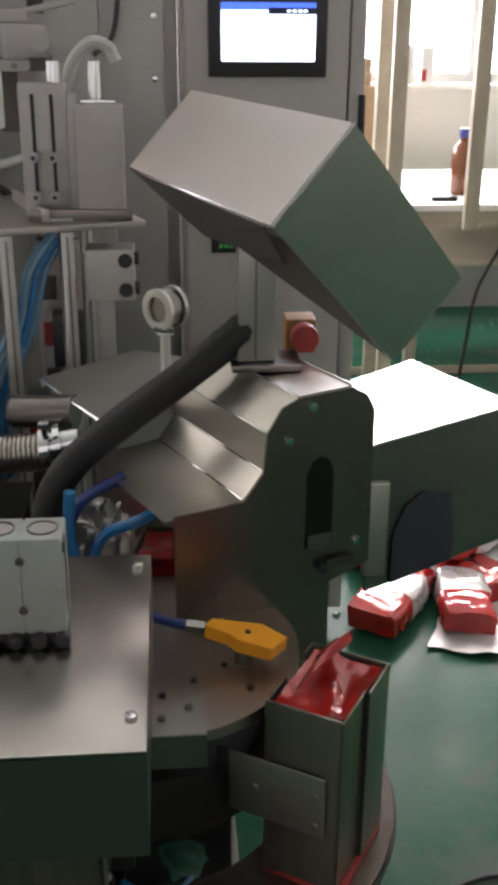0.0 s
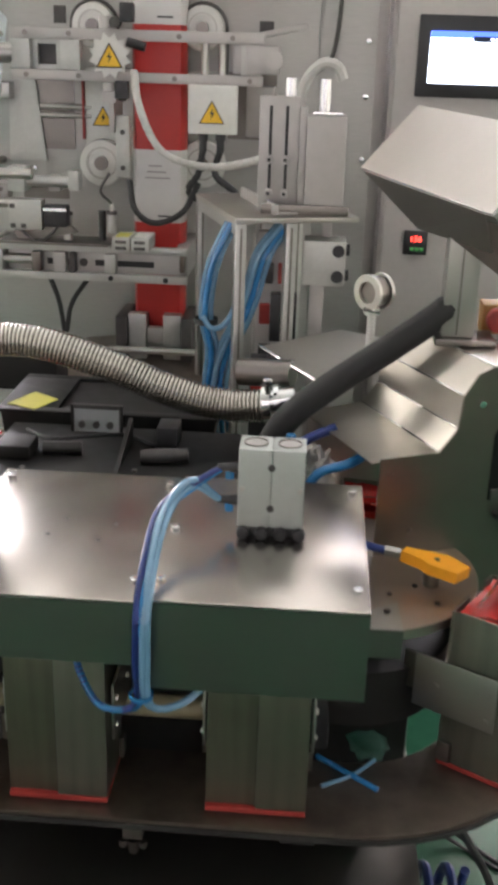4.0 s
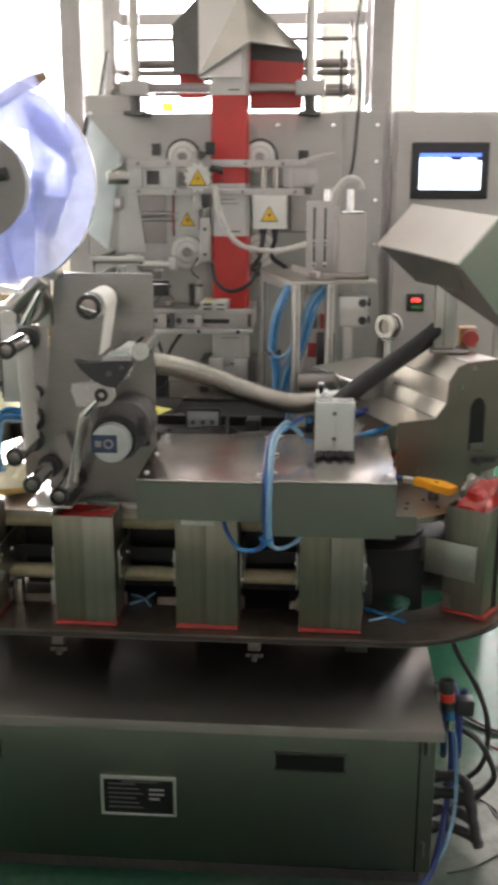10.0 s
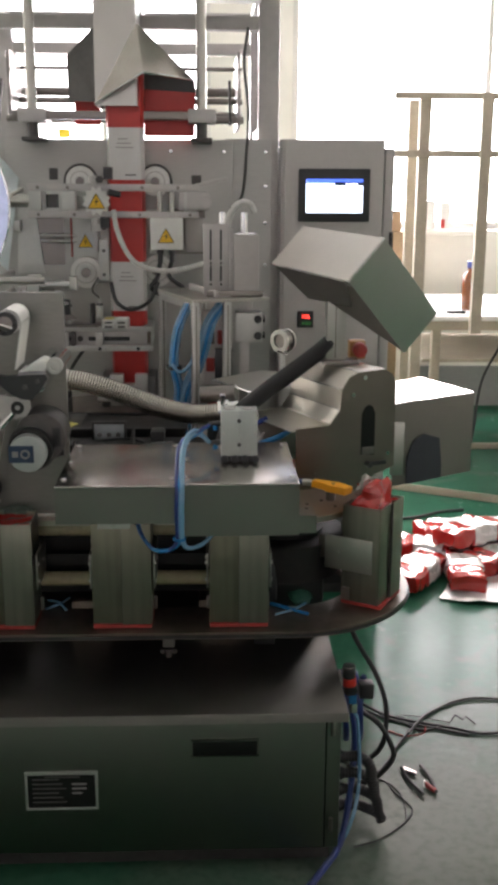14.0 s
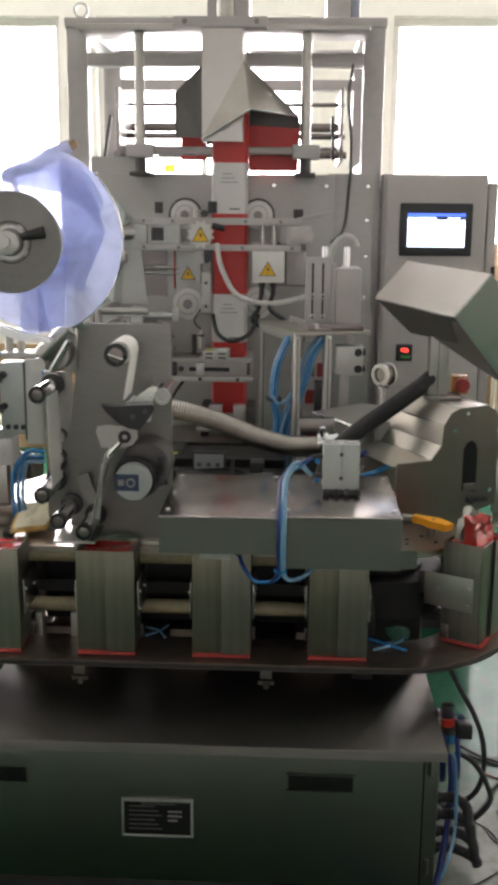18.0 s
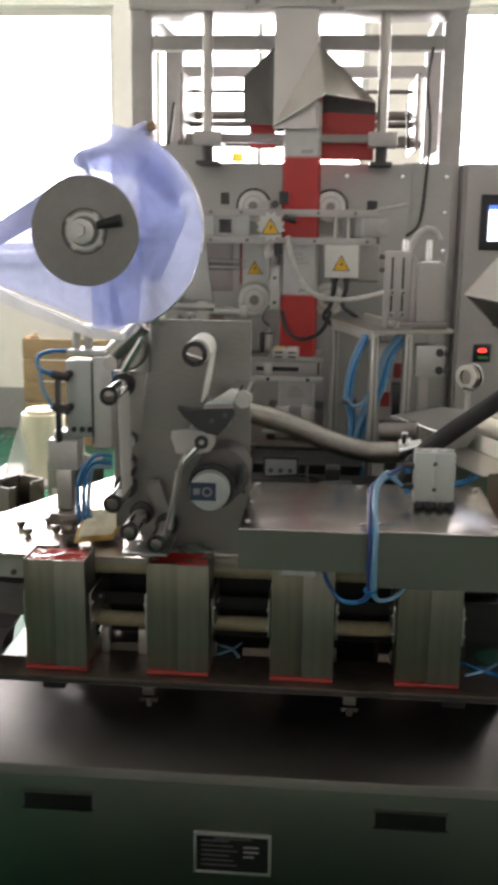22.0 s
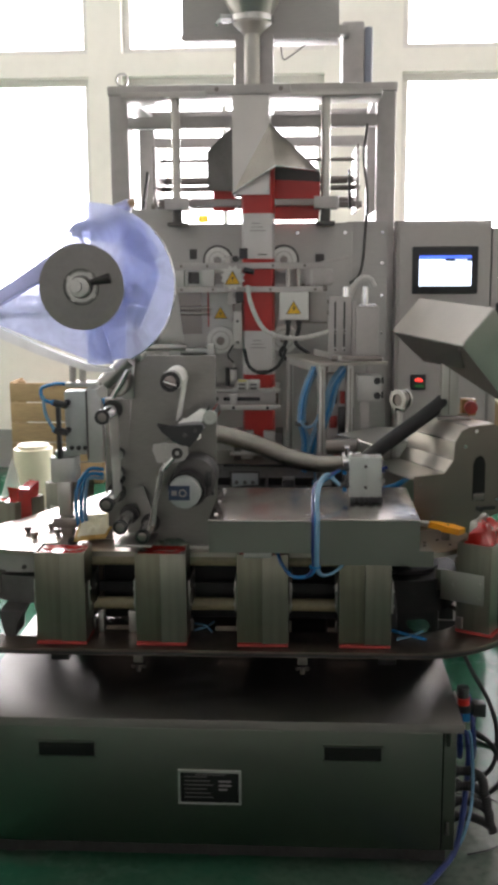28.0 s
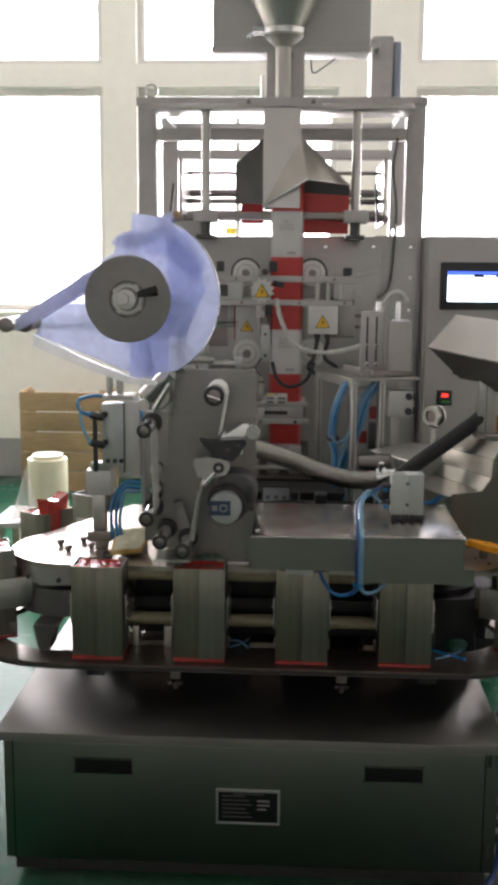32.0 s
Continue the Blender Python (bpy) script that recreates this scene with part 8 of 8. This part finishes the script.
cable([(0.12, 1.0, 0.06), (0.235, 1.071, 0.004), (0.266, 1.001, 0.003), (0.296, 0.934, 0.003), (0.262, 0.871, 0.003), (0.186, 0.807, 0.003), (0.12, 0.78, 0.003)], 0.002, BLACK_RUBBER, "thin dark wire lying on the floor", "wire", "wire")
cable([(0.12, 1.02, 0.06), (0.23, 1.075, 0.004), (0.272, 1.02, 0.003), (0.28, 0.95, 0.003), (0.27, 0.88, 0.003)], 0.0018, BLACK_RUBBER, "thin dark wire lying on the floor", "wire", "wire")
cable([(0.3, 1.41, 0.003), (0.38, 1.42, 0.003), (0.46, 1.39, 0.003), (0.5, 1.37, 0.003)], 0.0014, BLACK_RUBBER, "thin loose copper wire on the floor", "wire", "wire")
cable([(0.36, 1.37, 0.004), (0.4, 1.33, 0.004), (0.47, 1.35, 0.004)], 0.004, BLACK_RUBBER, "short black cable end lying on the floor")
cable([(0.62, 3.35, 0.006), (0.72, 3.33, 0.006), (0.84, 3.37, 0.008), (0.92, 3.43, 0.006), (1.05, 3.46, 0.006)], 0.007, BLACK_RUBBER, "short black cable lying near the bags")
cable([(0.505, 1.385, 0.003), (0.52, 1.40, 0.012), (0.535, 1.37, 0.014), (0.55, 1.39, 0.012), (0.572, 1.36, 0.004)], 0.0022, BLACK_RUBBER, "bent end of black wire on the floor", "wire", "wire")
cable([(0.30, 1.33, 0.003), (0.345, 1.30, 0.003), (0.40, 1.30, 0.01), (0.41, 1.32, 0.02)], 0.0022, RED_STRIP, "thin reddish wire end on the floor", "wire", "wire")
for k in range(4):
    z = 0.205 - 0.045 * k
    pl = thing("cable_gland_hose", (0.07, 0.86, z), "black conduit elbow out of the cabinet end", "conduit", "conduits")
    part("gland", Shape().cyl((0.0705, 0.86, z), (0.098, 0.86, z), 0.017, n=14), BLACK_PLASTIC, pl)
    part("conduit", Shape().tube([(0.098, 0.86, z), (0.14, 0.86, z - 0.002), (0.165 + 0.008 * k, 0.85, z - 0.02), (0.17 + 0.01 * k, 0.845, max(z - 0.06, 0.03))], 0.012, 12, ribs=16, depth=0.002), BLACK_RUBBER, pl)
pv = thing("coiled_hose", (0.1, 1.0, 0.25), "dark blue coiled hose beside the cabinet", "hose")
part("coil", Shape().tube([(0.095 + 0.004 * k, 0.98 + 0.055 * math.cos(k * 0.7), 0.28 + 0.09 * math.sin(k * 0.7)) for k in range(20)], 0.008, 8), DEEP_BLUE, pv)
tl = thing("pliers", (0.335, 1.06, 0), "open pair of dark pliers with worn red grips on the floor", "pliers")
for pts in ([(0.303, 1.122, 0.008), (0.312, 1.06, 0.008), (0.337, 0.992, 0.008)], [(0.358, 1.131, 0.008), (0.372, 1.06, 0.008), (0.374, 1.002, 0.008)]):
    part("handle", Shape().tube(pts, 0.0052, 8), BLACK_STEEL, tl)
part("grip", Shape().tube([(0.352, 1.04, 0.009), (0.372, 1.004, 0.009)], 0.0068, 8), RED_STRIP, tl)
part("jaw", Shape().prism([(0.306, 1.108), (0.336, 1.088), (0.340, 1.096), (0.309, 1.124)], "z", 0.004, 0.012), STEEL_DARK, tl)
part("return_spring", Shape().tube([(0.345, 1.02, 0.01), (0.352, 1.045, 0.014), (0.362, 1.02, 0.01)], 0.002, 6), STEEL, tl)

# ---- left background ----
cr = thing("wooden_crate", (-2.2, 5.5, 0), "raw pine board crate by the window wall", "crate")
for k in range(5):
    part("board", Shape().box(-2.45, -1.8, 5.4, 5.42, 0.02 + 0.145 * k, 0.155 + 0.145 * k, 0.003), WOOD, cr)
for x in (-2.4, -1.88):
    part("batten", Shape().box(x, x + 0.06, 5.421, 5.44, 0.0, 0.75, 0.003), WOOD, cr)
part("side", Shape().box(-1.82, -1.8, 5.421, 5.7, 0.0, 0.74), WOOD, cr)
part("side", Shape().box(-2.45, -2.43, 5.421, 5.7, 0.0, 0.74), WOOD, cr)
FRX, FRY = -1.83, 3.7
ft = thing("film_roll_stand", (FRX, FRY, 0), "upright cream film roll on a low table", "film roll")
part("core", Shape().cyl((FRX, FRY, 0.58), (FRX, FRY, 0.60), 0.085, n=28), CREAM_FILM, ft)
part("core_hole", Shape().cyl((FRX, FRY, 0.6), (FRX, FRY, 0.6015), 0.045, n=20), CARDBOARD, ft)
part("roll", Shape().cyl((FRX, FRY, 0.26), (FRX, FRY, 0.58), 0.108, n=36, bevel=0.004), CREAM_FILM, ft)
part("loose_film", Shape().sheet(((FRX - 0.1, FRY - 0.06, 0.55), (FRX - 0.03, FRY - 0.11, 0.3), (FRX - 0.17, FRY - 0.16, 0.26)), 0.001).sheet(((FRX - 0.1, FRY - 0.05, 0.56), (FRX - 0.17, FRY - 0.15, 0.26), (FRX - 0.18, FRY - 0.02, 0.26)), 0.001), CLEAR_FILM, ft, smooth=0)
tb2 = thing("low_table", (-1.95, 3.7, 0), "low grey table under the film roll", "table")
part("top", Shape().box(-2.1, -1.66, 3.5, 3.9, 0.23, 0.259, 0.003), CABINET, tb2)
for x in (-2.08, -1.72):
    for y in (3.52, 3.84):
        part("leg", Shape().box(x, x + 0.04, y, y + 0.04, 0, 0.23), TAN_PAINT, tb2)

# ---- what moves ----
STEPS = (5.85, 15.51, 25.15)
HALF = 0.49


def advance(t):
    """Pitches that the chain has gone by the time t."""
    total = 0.0
    for c in STEPS:
        f = min(1.0, max(0.0, (t - c + HALF) / (2 * HALF)))
        total += f * f * (3 - 2 * f)
    return total


def chain_times():
    out = [0.0]
    for c in STEPS:
        out += [c - HALF + 2 * HALF * k / 8 for k in range(9)]
    return out + [32.0]


PULL_A, PULL_B = 0.262, 0.188
FILM_Z = 1.51
PULLS = ((2.45, 3.0, PULL_B), (9.6, 9.95, PULL_A), (12.15, 12.72, PULL_B), (19.2, 19.65, PULL_A), (21.85, 22.42, PULL_B), (29.2, 29.55, PULL_A), (31.65, 32.2, PULL_B))


def drawn(t):
    """Metres of film drawn down by the time t."""
    total = 0.0
    for a, b, d in PULLS:
        f = min(1.0, max(0.0, (t - a) / (b - a)))
        total += d * f * f * (3 - 2 * f)
    return total


def film_pose(z):
    if z > 1.86:
        return pose(FX, FY + (z - 1.86) * 0.5, 1.86)
    return pose(FX, FY, max(0.12, z))


def motions():
    times = chain_times()
    for k in range(N_MOULD):
        rows = []
        for t in times:
            x, y, a = chain_pose(k - 3 + advance(t))
            rows.append((t, pose(x, y, 0, 0, 0, math.degrees(a))))
        walk(moulds[k], rows)
        if bags[k]:
            walk(bags[k], rows)
    # the bag mouth stands up as the mould swings round the wheel and is then pushed down
    for k, c in ((1, 0), (0, 1), (10, 2)):
        mid = STEPS[c]
        walk(mouths[k], [(0.0, pose(0, 0, -0.12)), (mid - HALF, pose(0, 0, -0.12)), (mid - 0.12, Matrix()), (mid + 0.2, Matrix()), (mid + HALF + 0.05, pose(0, 0, -0.024)), (32.0, pose(0, 0, -0.024))])
    walk(mouths[5], [(0.0, pose(0, 0, -0.075)), (STEPS[2] - 0.2, pose(0, 0, -0.075)), (STEPS[2] + 0.15, Matrix()), (32.0, Matrix())])
    walk(fins[0], [(0.0, Matrix()), (STEPS[0] - 0.2, Matrix()), (STEPS[0] + HALF, pose(0, 0, -0.1)), (32.0, pose(0, 0, -0.1))])
    film_times = [0.0]
    for a, b, d in PULLS:
        film_times += [a + (b - a) * k / 5 for k in range(6) if a + (b - a) * k / 5 < 31.95]
    film_times.append(32.0)
    for z, f in films:
        walk(f, [(t, film_pose(FILM_Z + z - drawn(t))) for t in film_times])


motions()
